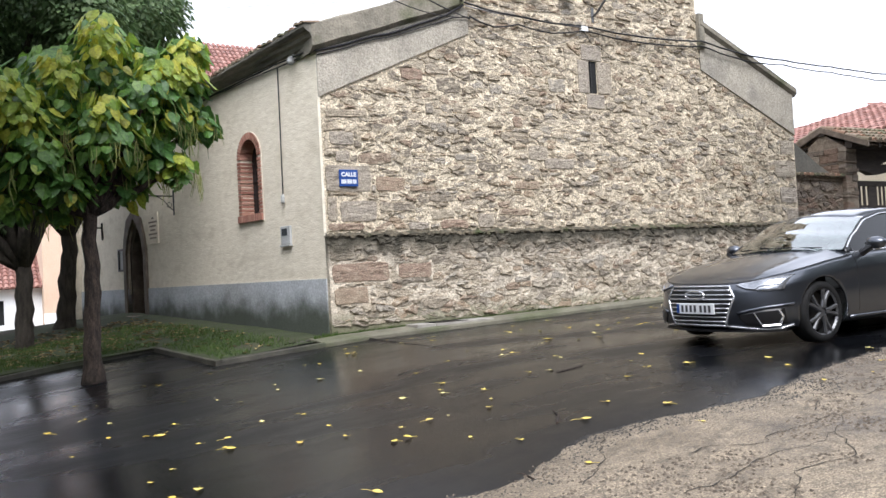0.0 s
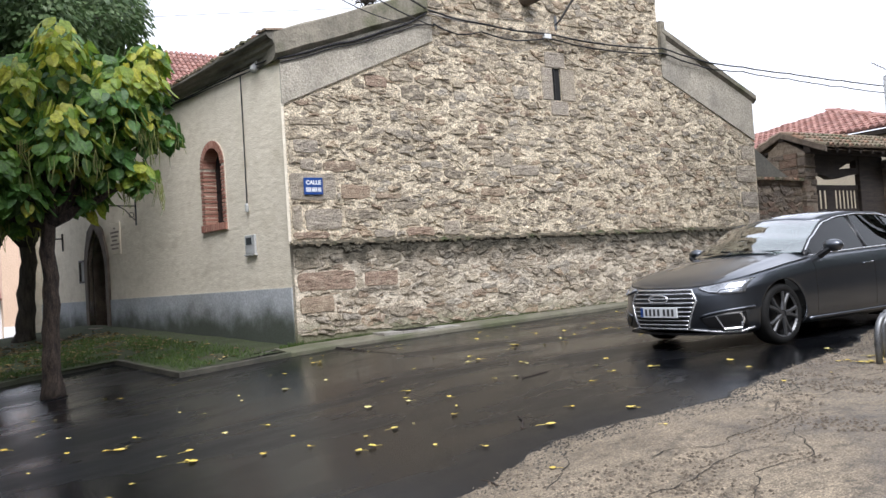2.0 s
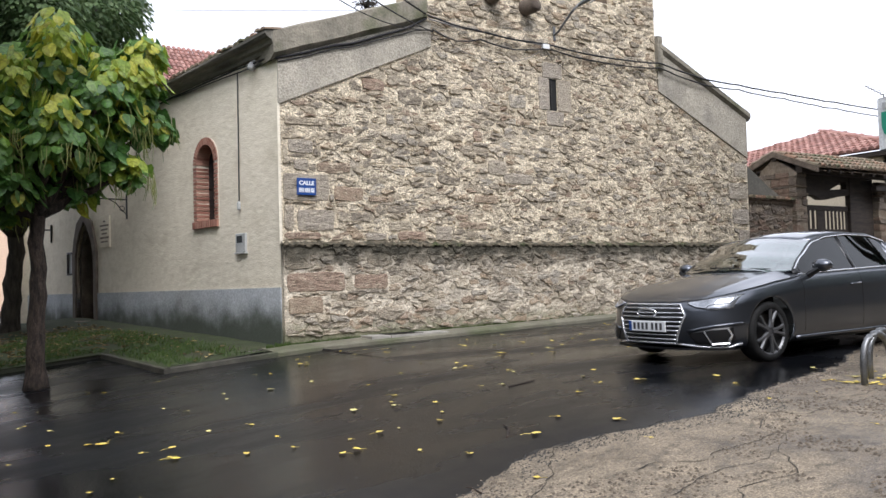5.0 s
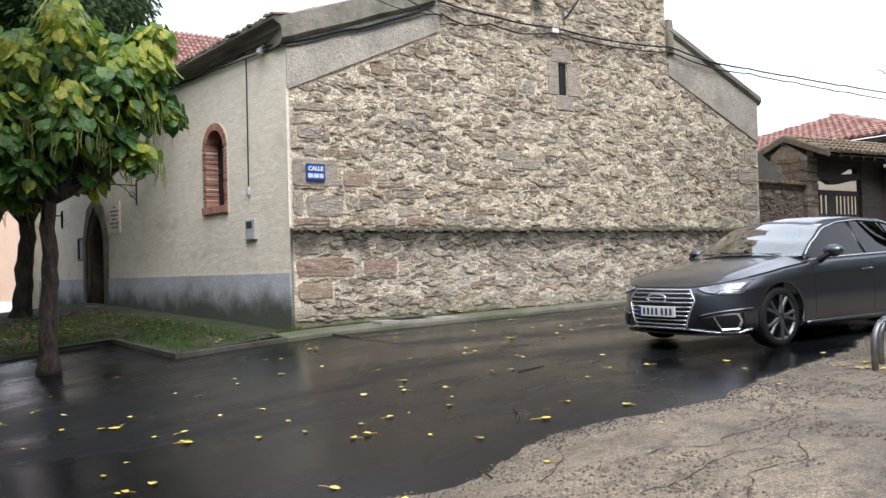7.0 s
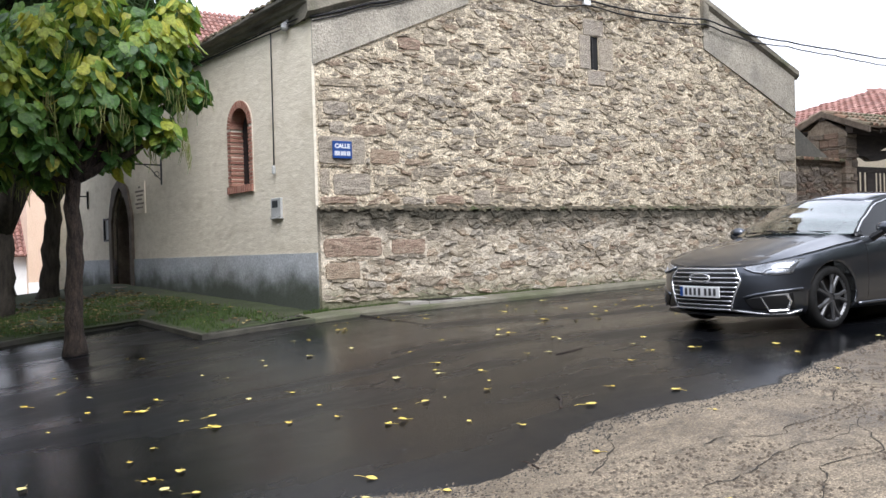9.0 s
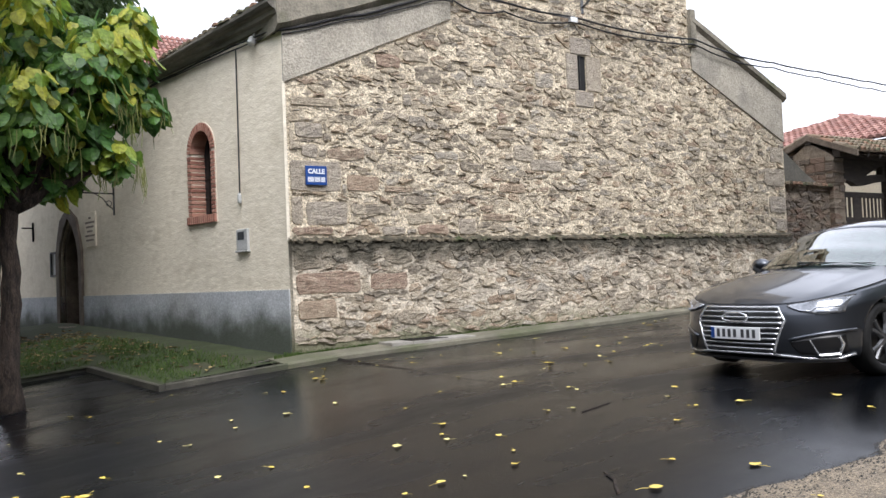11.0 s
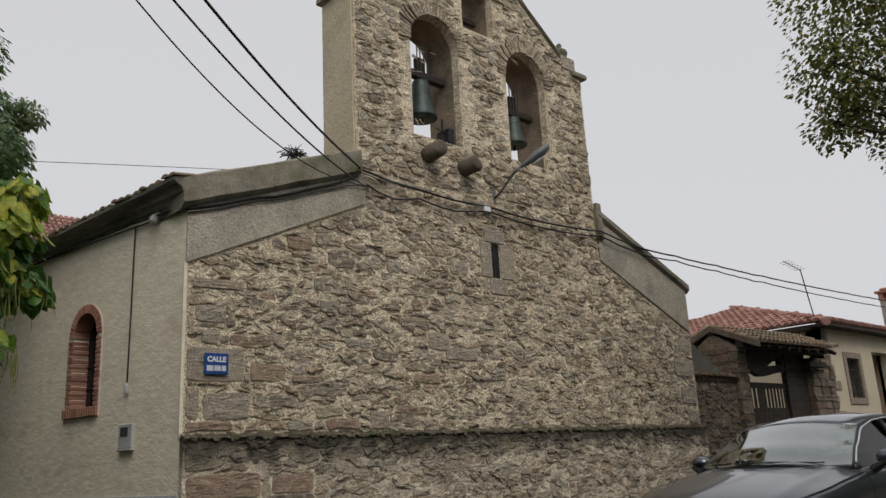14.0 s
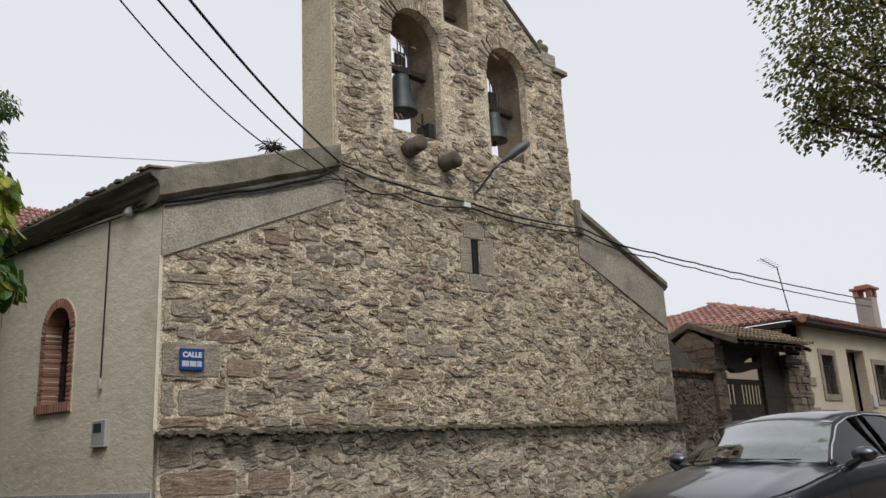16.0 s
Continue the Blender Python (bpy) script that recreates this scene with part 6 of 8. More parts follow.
# heights of the body's lower and upper edge along its length; half width and nose set-back up the side
EDGE_LOW = [(0, 0.215), (0.3, 0.19), (0.8, 0.175), (1.4, 0.20), (3.2, 0.20), (4.2, 0.22), (4.73, 0.32)]
EDGE_TOP = [(0, 0.655), (0.12, 0.675), (0.35, 0.735), (0.6, 0.785), (1.0, 0.848), (1.4, 0.893), (1.8, 0.915), (2.6, 0.935), (3.5, 0.955), (4.2, 0.96), (4.73, 0.93)]
HALF = [(0, 0.855), (0.08, 0.895), (0.2, 0.912), (0.45, 0.922), (0.66, 0.915), (0.80, 0.918), (0.90, 0.897), (1.0, 0.865)]
NOSE = [(0, 0.035), (0.10, 0.005), (0.35, 0.0), (0.65, 0.012), (0.85, 0.035), (1.0, 0.085)]
NOSE_LONG, TAIL_LONG, POWER, LENGTH = 0.90, 0.62, 2.75, 4.73


def nose_x(y, z):
    """How far back the front's skin lies at a place across and up the car."""
    x = 0.0
    for _ in range(12):
        lo, hi = table(EDGE_LOW, x), table(EDGE_TOP, x)
        v = min(max((z - lo) / (hi - lo), 0.0), 1.0)
        w = min(abs(y) / table(HALF, v), 0.9995)
        x = 0.5 * x + 0.5 * (table(NOSE, v) + NOSE_LONG * (1 - (1 - w ** POWER) ** (1 / POWER)))
    return x


def front_at(y, z, off=0.0):
    """A point on the skin of the car's front, moved outwards by off."""
    p = Vector((nose_x(y, z), y, z))
    if off:
        e = 0.012
        dy = Vector((nose_x(y + e, z) - nose_x(y - e, z), 2 * e, 0))
        dz = Vector((nose_x(y, z + e) - nose_x(y, z - e), 0, 2 * e))
        n = dy.cross(dz).normalized()
        p += (n if n.x < 0 else -n) * off
    return p


def body_at(x, v, side, off=0.0):
    """A point on the flank: v runs 0 to 1 from the sill to the shoulder."""
    lo, hi = table(EDGE_LOW, x), table(EDGE_TOP, x)
    w = table(HALF, v)
    if x < NOSE_LONG:
        w *= (1 - max(0.0, 1 - max(x - table(NOSE, v), 0.0) / NOSE_LONG) ** POWER) ** (1 / POWER)
    return Vector((x, side * (w + off), lo + (hi - lo) * v))


# plan of the nose: shares of the half width, close together towards the flank
PLAN = [k / 14 * 0.78 for k in range(15)]
PLAN += [(1 - (1 - x / NOSE_LONG) ** POWER) ** (1 / POWER) for x in spaced(0.23, NOSE_LONG, 18)]
ROWS = [0, 0.04, 0.09, 0.15, 0.22, 0.30, 0.38, 0.46, 0.54, 0.62, 0.69, 0.75, 0.79, 0.82, 0.86, 0.90, 0.95, 1.0]
STATIONS = spaced(0.94, LENGTH - TAIL_LONG, 72)
TAIL = [k / 12 for k in range(11, -1, -1)]


def column(kind, a, v):
    if kind == "nose":
        x = table(NOSE, v) + NOSE_LONG * (1 - (1 - min(a, 1.0) ** POWER) ** (1 / POWER))
        y = table(HALF, v) * min(a, 1.0)
    elif kind == "side":
        x, y = a + table(NOSE, v) * max(0.0, 1 - (a - 0.9) / 0.3), table(HALF, v)
    else:
        x, y = LENGTH - 0.06 * v - TAIL_LONG * (1 - (1 - a ** POWER) ** (1 / POWER)), table(HALF, v) * a
    lo, hi = table(EDGE_LOW, x), table(EDGE_TOP, x)
    return x, y, lo + (hi - lo) * v


COLUMNS = [("nose", a) for a in PLAN] + [("side", x) for x in STATIONS] + [("tail", a) for a in TAIL]
bm = bmesh.new()
for s in (1, -1):
    cols = [[bm.verts.new((x, s * y, z)) for x, y, z in [column(kind, a, v) for v in ROWS]] for kind, a in COLUMNS]
    rim = []
    for col in cols:
        p = col[-1].co
        deep = 0.06 if 1.40 < p.x < 3.92 else abs(p.y)
        rim.append(None if p.x < 1.40 else [col[-1]] + [bm.verts.new((p.x, s * (abs(p.y) - deep * f), p.z + (0.008 if deep < 0.1 else 0.05 * (1 - (1 - f) ** 2)))) for f in (0.35, 0.7, 1.0)])
    for a, b in list(zip(cols, cols[1:])) + [(a, b) for a, b in zip(rim, rim[1:]) if a and b]:
        for k in range(len(a) - 1):
            bm.faces.new((a[k], b[k], b[k + 1], a[k + 1]))
bmesh.ops.remove_doubles(bm, verts=bm.verts[:], dist=0.0008)
for c in (ARCH_F, ARCH_R):
    def within(v):
        return abs(v.co.y) > 0.5 and math.hypot(v.co.x - c, v.co.z - 0.325) < ARCH
    bmesh.ops.delete(bm, geom=[f for f in bm.faces if all(within(v) for v in f.verts)], context="FACES")
    for v in bm.verts:
        if within(v) and v.link_faces:
            d = Vector((v.co.x - c, 0, v.co.z - 0.325)).normalized() * ARCH
            v.co.x, v.co.z = c + d.x, max(0.325 + d.z, v.co.z if d.z < -0.1 else -1)
bmesh.ops.delete(bm, geom=[v for v in bm.verts if not v.link_faces], context="VERTS")
bmesh.ops.recalc_face_normals(bm, faces=bm.faces[:])
car_body = part("body", bm, M_PAINT, car, "dark grey metallic bodywork wet with rain", smooth=True)
thick = car_body.modifiers.new("thick", "SOLIDIFY")
thick.thickness, thick.offset = 0.016, -1

# bonnet: rises from the nose to the windscreen, with a crease over each wing
bm = bmesh.new()
cols = []
for s in [-a for a in PLAN[:0:-1]] + PLAN:
    a = min(abs(s), 1.0)
    xf = table(NOSE, 1.0) + NOSE_LONG * (1 - (1 - a ** POWER) ** (1 / POWER))
    col = []
    for t in (0, 0.02, 0.05, 0.09, 0.14, 0.2, 0.28, 0.37, 0.47, 0.58, 0.7, 0.82, 0.92, 1.0):
        x = xf + (1.50 - xf) * t
        crown = (0.030 + 0.040 * x) * (1 - a ** 2.4) + 0.012 * math.exp(-((a - 0.72) / 0.09) ** 2)
        col.append(bm.verts.new((x, s * table(HALF, 1.0), table(EDGE_TOP, x) + 0.002 + crown * (1 - math.exp(-(x - xf) / 0.10)) * (1 if a < 1 else 0))))
    cols.append(col)
for a, b in zip(cols, cols[1:]):
    for k in range(len(a) - 1):
        bm.faces.new((a[k], b[k], b[k + 1], a[k + 1]))
bmesh.ops.remove_doubles(bm, verts=bm.verts[:], dist=0.0004)
bmesh.ops.recalc_face_normals(bm, faces=bm.faces[:])
part("bonnet", bm, M_PAINT, car, "dark grey bonnet wet with rain", smooth=True)


def patch(name, lower, upper, mat, parent, off, label="", n=16, m=6, smooth=True):
    """A piece of the front's skin between two lines of (y, z), a little proud of it."""
    bm = bmesh.new()
    cols = []
    for f in spaced(0, 1, n):
        a, b = Vector((table([(k / (len(lower) - 1), p[0]) for k, p in enumerate(lower)], f), table([(k / (len(lower) - 1), p[1]) for k, p in enumerate(lower)], f))), Vector((table([(k / (len(upper) - 1), p[0]) for k, p in enumerate(upper)], f), table([(k / (len(upper) - 1), p[1]) for k, p in enumerate(upper)], f)))
        cols.append([bm.verts.new(front_at(*a.lerp(b, k / m), off)) for k in range(m + 1)])
    for a, b in zip(cols, cols[1:]):
        for k in range(m):
            bm.faces.new((a[k], b[k], b[k + 1], a[k + 1]))
    bmesh.ops.recalc_face_normals(bm, faces=bm.faces[:])
    ob = part(name, bm, mat, parent, label, smooth=smooth)
    so = ob.modifiers.new("thick", "SOLIDIFY")
    so.thickness, so.offset = 0.012, 0
    return ob


def bead(bm, pts, r, off, step=0.04):
    """A round strip over the front's skin through points of (y, z)."""
    out = []
    for a, b in zip(pts, pts[1:]):
        k = max(1, int(math.hypot(b[0] - a[0], b[1] - a[1]) / step))
        out += [front_at(a[0] + (b[0] - a[0]) * i / k, a[1] + (b[1] - a[1]) * i / k, off) for i in range(k)]
    tube(bm, out + [front_at(*pts[-1], off)], r, 6)


# cabin: x, belt half width, roof-edge half width, roof height
CAB = [(1.47, 0.80, 0.745, 0.965), (1.70, 0.835, 0.68, 1.13), (2.06, 0.845, 0.60, 1.325), (2.36, 0.845, 0.585, 1.395), (2.75, 0.845, 0.58, 1.42), (3.25, 0.84, 0.57, 1.40), (3.6, 0.82, 0.57, 1.32), (4.15, 0.74, 0.60, 1.03)]


def cabin(x, k, side):
    wb, wr, zr = lerp_table(CAB, x)
    belt = table(EDGE_TOP, x) + 0.012
    zr = max(zr, belt + 0.012)
    h = zr - belt
    rows = [(wb, belt), (wb - (wb - wr) * 0.40, belt + h * 0.42), (wr + 0.030, belt + h * 0.88), (wr + 0.010, belt + h * 0.945), (wr * 0.72, zr - 0.006 + 0.0 * h), (wr * 0.38, zr + 0.018), (0, zr + 0.026)]
    y, z = rows[k]
    if k > 2:
        x -= 0.18 * (1 - (y / (wr + 0.012)) ** 2) * max(0.0, min(1.0, (2.5 - x) / 0.8))
    return Vector((x, side * y, z))


def cabin_skin(name, x0, x1, ks, sides, mat, label="", n=10, push=0.0, parent=car):
    bm = bmesh.new()
    for s in sides:
        cols = [[bm.verts.new(cabin(x, k, s) + Vector((0, s * push, push * 0.3))) for k in ks] for x in spaced(x0, x1, n)]
        for a, b in zip(cols, cols[1:]):
            for k in range(len(a) - 1):
                bm.faces.new((a[k], b[k], b[k + 1], a[k + 1]))
    bmesh.ops.remove_doubles(bm, verts=bm.verts[:], dist=0.0005)
    bmesh.ops.recalc_face_normals(bm, faces=bm.faces[:])
    ob = part(name, bm, mat, parent, label, smooth=True)
    so = ob.modifiers.new("thick", "SOLIDIFY")
    so.thickness, so.offset, so.use_rim = 0.012, -1, mat not in (M_GLASS, M_SIDEGLASS)
    return ob


for nm, x0, x1 in (("windscreen", 1.47, 2.06), ("rear_window", 3.36, 4.12)):
    g = cabin_skin(nm, x0, x1, (3, 4, 5, 6), (1, -1), M_GLASS, "tinted glass reflecting the sky")
    g.visible_shadow = False
cabin_skin("roof", 2.06, 3.36, (3, 4, 5, 6), (1, -1), M_PAINT)
for s in (1, -1):
    cabin_skin("roof_pillar", 1.47, 4.15, (2, 3), (s,), M_PILLAR, "roof rail and pillars in a darkened body colour", n=18, push=0.004)
    for x0, x1 in ((1.58, 2.52), (2.60, 3.45)):
        g = cabin_skin("side_window", x0, x1, (0, 1, 2), (s,), M_SIDEGLASS, "dark tinted side window", 8)
        g.visible_shadow = False
    cabin_skin("door_pillar", 2.52, 2.60, (0, 1, 2), (s,), M_TRIM, "black door pillar", 2)
    cabin_skin("front_quarter", 1.47, 1.58, (0, 1, 2), (s,), M_TRIM, "black quarter panel", 3)
    cabin_skin("rear_pillar", 3.45, 4.15, (0, 1, 2), (s,), M_PAINT, n=6)
    bm = bmesh.new()
    tube(bm, [cabin(x, 0, s) + Vector((0, s * 0.012, 0.004)) for x in spaced(1.50, 3.6, 16)], 0.008, 6)
    tube(bm, [cabin(x, 2, s) + Vector((0, s * 0.012, 0.0)) for x in spaced(1.50 if s < 0 else 2.1, 3.6, 22)], 0.008, 6)
    part("window_trim", bm, M_CHROME, car, "bright chrome window trim")
    # mirror
    bm = bmesh.new()
    bmesh.ops.create_uvsphere(bm, u_segments=16, v_segments=10, radius=0.5)
    bmesh.ops.transform(bm, matrix=pose(1.70, s * (0.99 if s < 0 else 0.93), 1.005, 0, 0, s * -12) @ Matrix.Diagonal((0.16, 0.22, 0.14, 1)), verts=bm.verts[:])
    mir = part("mirror", bm, M_PAINT, car, "grey door mirror", smooth=True)
    bm = bmesh.new()
    tube(bm, [(1.63, s * 0.86, 0.90), (1.65, s * 0.98, 0.97)], [0.04, 0.03], 8)
    part("mirror_foot", bm, M_TRIM, mir)
    # door seams and handles
    for xs in (1.46, 2.58, 3.52):
        bm = bmesh.new()
        tube(bm, [body_at(xs - (0.22 * max(0.0, 0.6 - v) if xs > 3 else 0), v, s, -0.002) for v in (0.12, 0.2, 0.3, 0.45, 0.6, 0.7, 0.8, 0.9, 1.0)], 0.004, 5)
        part("door_seam", bm, M_TRIM, car)
    for xs in (2.32, 3.22):
        bm = bmesh.new()
        tube(bm, [body_at(xs, 0.79, s, 0.004), body_at(xs + 0.02, 0.79, s, 0.024), body_at(xs + 0.18, 0.80, s, 0.026), body_at(xs + 0.20, 0.80, s, 0.004)], 0.012, 6)
        part("door_handle", bm, M_PAINT, car, smooth=True)
    bm = bmesh.new()
    tube(bm, [body_at(x, 0.05, s, 0.004) for x in spaced(1.32, 3.28, 14)], 0.022, 6)
    part("sill_trim", bm, M_PAINT, car, smooth=True)
    # headlight, corner air intake, bumper wing and lower lip
    hl = patch("headlight", [(s * 0.455, 0.645), (s * 0.58, 0.600), (s * 0.70, 0.580), (s * 0.825, 0.592)], [(s * 0.45, 0.660), (s * 0.58, 0.680), (s * 0.70, 0.703), (s * 0.838, 0.728)], surf("headlight_lens", (0.16, 0.17, 0.19), (0.42, 0.44, 0.47), 9, 0.10, 0, 40, coat=1.0, metal=0.5), car, 0.004, "clear headlight with a bright light strip")
    bm = bmesh.new()
    bead(bm, [(s * 0.455, 0.650), (s * 0.56, 0.612), (s * 0.64, 0.606), (s * 0.66, 0.632), (s * 0.80, 0.645), (s * 0.822, 0.705)], 0.009, 0.012)
    bead(bm, [(s * 0.68, 0.600), (s * 0.79, 0.608)], 0.014, 0.010)
    part("light_strip", bm, M_LAMPGLASS, hl, "pale light strip", smooth=True)
    bm = bmesh.new()
    bead(bm, [(s * 0.445, 0.662), (s * 0.58, 0.686), (s * 0.70, 0.709), (s * 0.842, 0.735)], 0.006, 0.003)
    part("headlight_edge", bm, M_TRIM, hl, "dark shut line above the headlight")
    ai = patch("air_intake", [(s * 0.505, 0.320), (s * 0.56, 0.235), (s * 0.70, 0.222), (s * 0.83, 0.245)], [(s * 0.50, 0.345), (s * 0.60, 0.372), (s * 0.70, 0.395), (s * 0.83, 0.405)], M_TRIM, car, 0.002, "black corner air intake")
    bm = bmesh.new()
    bead(bm, [(s * 0.635, 0.365), (s * 0.665, 0.285), (s * 0.68, 0.238)], 0.008, 0.012)
    bead(bm, [(s * 0.68, 0.236), (s * 0.79, 0.240)], 0.012, 0.014)
    bead(bm, [(s * 0.79, 0.242), (s * 0.815, 0.32), (s * 0.80, 0.385)], 0.016, 0.006)
    part("blade", bm, M_CHROME, ai, "satin chrome blade")
    bm = bmesh.new()
    bead(bm, [(s * 0.49, 0.360), (s * 0.60, 0.392), (s * 0.72, 0.418), (s * 0.87, 0.440)], 0.017, 0.004)
    part("bumper_wing", bm, M_PAINT, car, smooth=True)
    bm = bmesh.new()
    bead(bm, [(s * 0.36, 0.232), (s * 0.50, 0.218), (s * 0.66, 0.196), (s * 0.77, 0.200), (s * 0.845, 0.232)], 0.013, 0.008)
    part("lower_lip", bm, M_CHROME, car, "satin silver bumper lip", smooth=True)

# front: grille, plate, splitter
grille = anchor("grille", Matrix.Identity(4))
grille.parent = car
HEX = [(-0.355, 0.240), (0.355, 0.240), (0.458, 0.530), (0.388, 0.637), (-0.388, 0.637), (-0.458, 0.530)]
patch("grille_backing", [HEX[0], HEX[1]], [HEX[5], HEX[2]], M_TRIM, grille, 0.003, "black grille opening", 20, 6)
patch("grille_backing", [HEX[5], HEX[2]], [HEX[4], HEX[3]], M_TRIM, grille, 0.003, "black grille opening", 20, 4)
bm = bmesh.new()
bead(bm, HEX + HEX[:1], 0.012, 0.012)
part("grille_frame", bm, M_CHROME, grille, "chrome grille surround", smooth=True)
for k in range(8):
    z = 0.278 + 0.046 * k
    w = 0.355 + 0.103 * (z - 0.24) / 0.29 if z < 0.53 else 0.458 - 0.07 * (z - 0.53) / 0.107
    for d, r, mat in ((0.0, 0.0075, M_CHROME), (-0.008, 0.005, M_RIM)):
        bm = bmesh.new()
        bead(bm, [(-w + 0.012, z + d), (w - 0.012, z + d)], r, 0.012)
        part("slat", bm, mat, grille, smooth=True)
bm = bmesh.new()
box(bm, -0.034, -0.02, -0.265, 0.265, 0.355, 0.468, 0.004)
np_ = part("number_plate", bm, M_PLATE, car, "white number plate with dark characters as bars")
bm = bmesh.new()
box(bm, -0.036, -0.034, 0.222, 0.261, 0.360, 0.463)
part("blue_band", bm, M_BLUE, np_)
for k in range(7):
    bm = bmesh.new()
    y = 0.198 - 0.060 * k - (0.022 if k > 3 else 0)
    box(bm, -0.0365, -0.034, y - 0.036, y - 0.004, 0.375, 0.449)
    part("character", bm, M_INK, np_)
bm = bmesh.new()
tube(bm, [(-0.024, 0.105 * math.cos(a) + (0.03 if math.cos(a) > 0 else -0.03), 0.556 + 0.040 * math.sin(a)) for a in spaced(0, math.tau, 28)], 0.010, 6, False)
part("badge", bm, M_CHROME, grille, "plain oval chrome badge")
bm = bmesh.new()
front_line = [front_at(y, 0.215, 0.015) for y in spaced(-0.80, 0.80, 32)]
ring = [[bm.verts.new((p.x + dx, p.y * dy, z)) for dx, dy, z in ((0.30, 0.9, 0.165), (0.0, 1.0, 0.165), (0.0, 1.0, 0.188), (0.30, 0.9, 0.192))] for p in front_line]
for a, b in zip(ring, ring[1:]):
    for k in range(4):
        bm.faces.new((a[k], b[k], b[(k + 1) % 4], a[(k + 1) % 4]))
bm.faces.new(ring[0])
bm.faces.new(ring[-1][::-1])
bmesh.ops.recalc_face_normals(bm, faces=bm.faces[:])
part("splitter", bm, M_TRIM, car, "black front lip under the bumper")
bm = bmesh.new()
box(bm, 0.34, 4.5, -0.70, 0.70, 0.16, 0.24, 0.02)
part("lower_bumper", bm, M_TRIM, car)
for s in (1, -1):
    bm = bmesh.new()
    tube(bm, [body_at(x, 1.0, s, -0.001) for x in spaced(0.50, 1.47, 20)], 0.005, 5)
    part("bonnet_seam", bm, M_TRIM, car, smooth=True)
bm = bmesh.new()
tube(bm, [(1.40, -0.55, 0.985), (1.30, 0.0, 1.01), (1.36, 0.25, 1.02)], 0.006, 6)
tube(bm, [(1.32, 0.1, 1.0), (1.40, 0.45, 1.0), (1.47, 0.62, 0.99)], 0.006, 6)
part("wiper", bm, M_TRIM, car)

# wheels
def wheel(x, s):
    w = new("wheel")
    w.parent = car
    w.matrix_basis = pose(x, s * 0.785, 0.325, 90 if s < 0 else -90)
    bm = bmesh.new()
    lathe(bm, [(0.225, -0.10), (0.30, -0.11), (0.322, -0.07), (0.325, 0.0), (0.322, 0.075), (0.302, 0.105), (0.246, 0.108), (0.240, 0.10), (0.240, -0.09)], 36)
    part("tyre", bm, M_RUBBER, w, smooth=True)
    bm = bmesh.new()
    lathe(bm, [(0.20, -0.06), (0.205, -0.02), (0.20, 0.0)], 30)
    part("brake_disc", bm, M_TRIM, w)
    bm = bmesh.new()
    lathe(bm, [(0.05, 0.055), (0.06, 0.085), (0.03, 0.095), (0.0, 0.096)], 16)
    n = 40
    for ra, rb, za, zb in ((0.226, 0.244, 0.085, 0.105),):
        a = [bm.verts.new((ra * math.cos(k * math.tau / n), ra * math.sin(k * math.tau / n), za)) for k in range(n)]
        b = [bm.verts.new((rb * math.cos(k * math.tau / n), rb * math.sin(k * math.tau / n), zb)) for k in range(n)]
        for k in range(n):
            bm.faces.new((a[k], a[(k + 1) % n], b[(k + 1) % n], b[k]))
    for k in range(10):
        a = (k // 2) * math.tau / 5 + (0.14 if k % 2 else -0.14)
        c, d = math.cos(a), math.sin(a)
        b2 = (k // 2) * math.tau / 5 + (0.21 if k % 2 else -0.21)
        e, f = math.cos(b2), math.sin(b2)
        tube(bm, [(0.04 * c, 0.04 * d, 0.085), (0.13 * c, 0.13 * d, 0.088), (0.234 * e, 0.234 * f, 0.09)], [0.026, 0.019, 0.021], 6)
    part("rim", bm, M_RIM, w, "five double-spoke alloy rim", smooth=False)


for x in (ARCH_F, ARCH_R):
    for s in (1, -1):
        wheel(x, s)
bm = bmesh.new()
for x in (ARCH_F, ARCH_R):
    box(bm, x - 0.385, x + 0.385, -0.66, 0.66, 0.22, 0.70)
part("wheel_housing", bm, M_VOID, car)
# interior
bm = bmesh.new()
box(bm, 1.45, 1.85, -0.70, 0.70, 0.78, 0.93, 0.04)
part("dashboard", bm, M_TRIM, car)
for x in (2.25, 3.05):
    for y in (-0.36, 0.36):
        bm = bmesh.new()
        box(bm, x, x + 0.5, y - 0.25, y + 0.25, 0.45, 0.62, 0.04)
        seat = part("seat", bm, M_SEAT, car, "dark cloth seat")
        bm = bmesh.new()
        box(bm, x + 0.38, x + 0.55, y - 0.24, y + 0.24, 0.55, 1.08, 0.05, pose(0.12, 0, 0, 0, 8))
        part("backrest", bm, M_SEAT, seat)
        bm = bmesh.new()
        box(bm, x + 0.50, x + 0.60, y - 0.13, y + 0.13, 1.06, 1.26, 0.04)
        part("headrest", bm, M_SEAT, seat)
bm = bmesh.new()
tube(bm, [(1.95 + 0.06 * math.sin(a), -0.36 + 0.18 * math.cos(a), 0.92 + 0.17 * math.sin(a)) for a in spaced(0, math.tau, 24)], 0.014, 6, False)
part("steering_wheel", bm, M_TRIM, car)

M_CRUMB = surf("asphalt_crumb", (0.012, 0.012, 0.012), (0.03, 0.028, 0.026), 20, 0.6, 0, 60, "island", [(0.012, 0.012, 0.012), (0.03, 0.028, 0.025), (0.055, 0.05, 0.042)])

# ---- leaves, twigs, grass, street furniture ----
def on_ground(x, y):
    return height(x, y) + (0.012 * noise.noise((x * 0.8, y * 0.8, 3.1)) if y > asphalt_edge(x) else -0.012 + 0.02 * noise.noise((x * 0.8, y * 0.8, 3.1)))


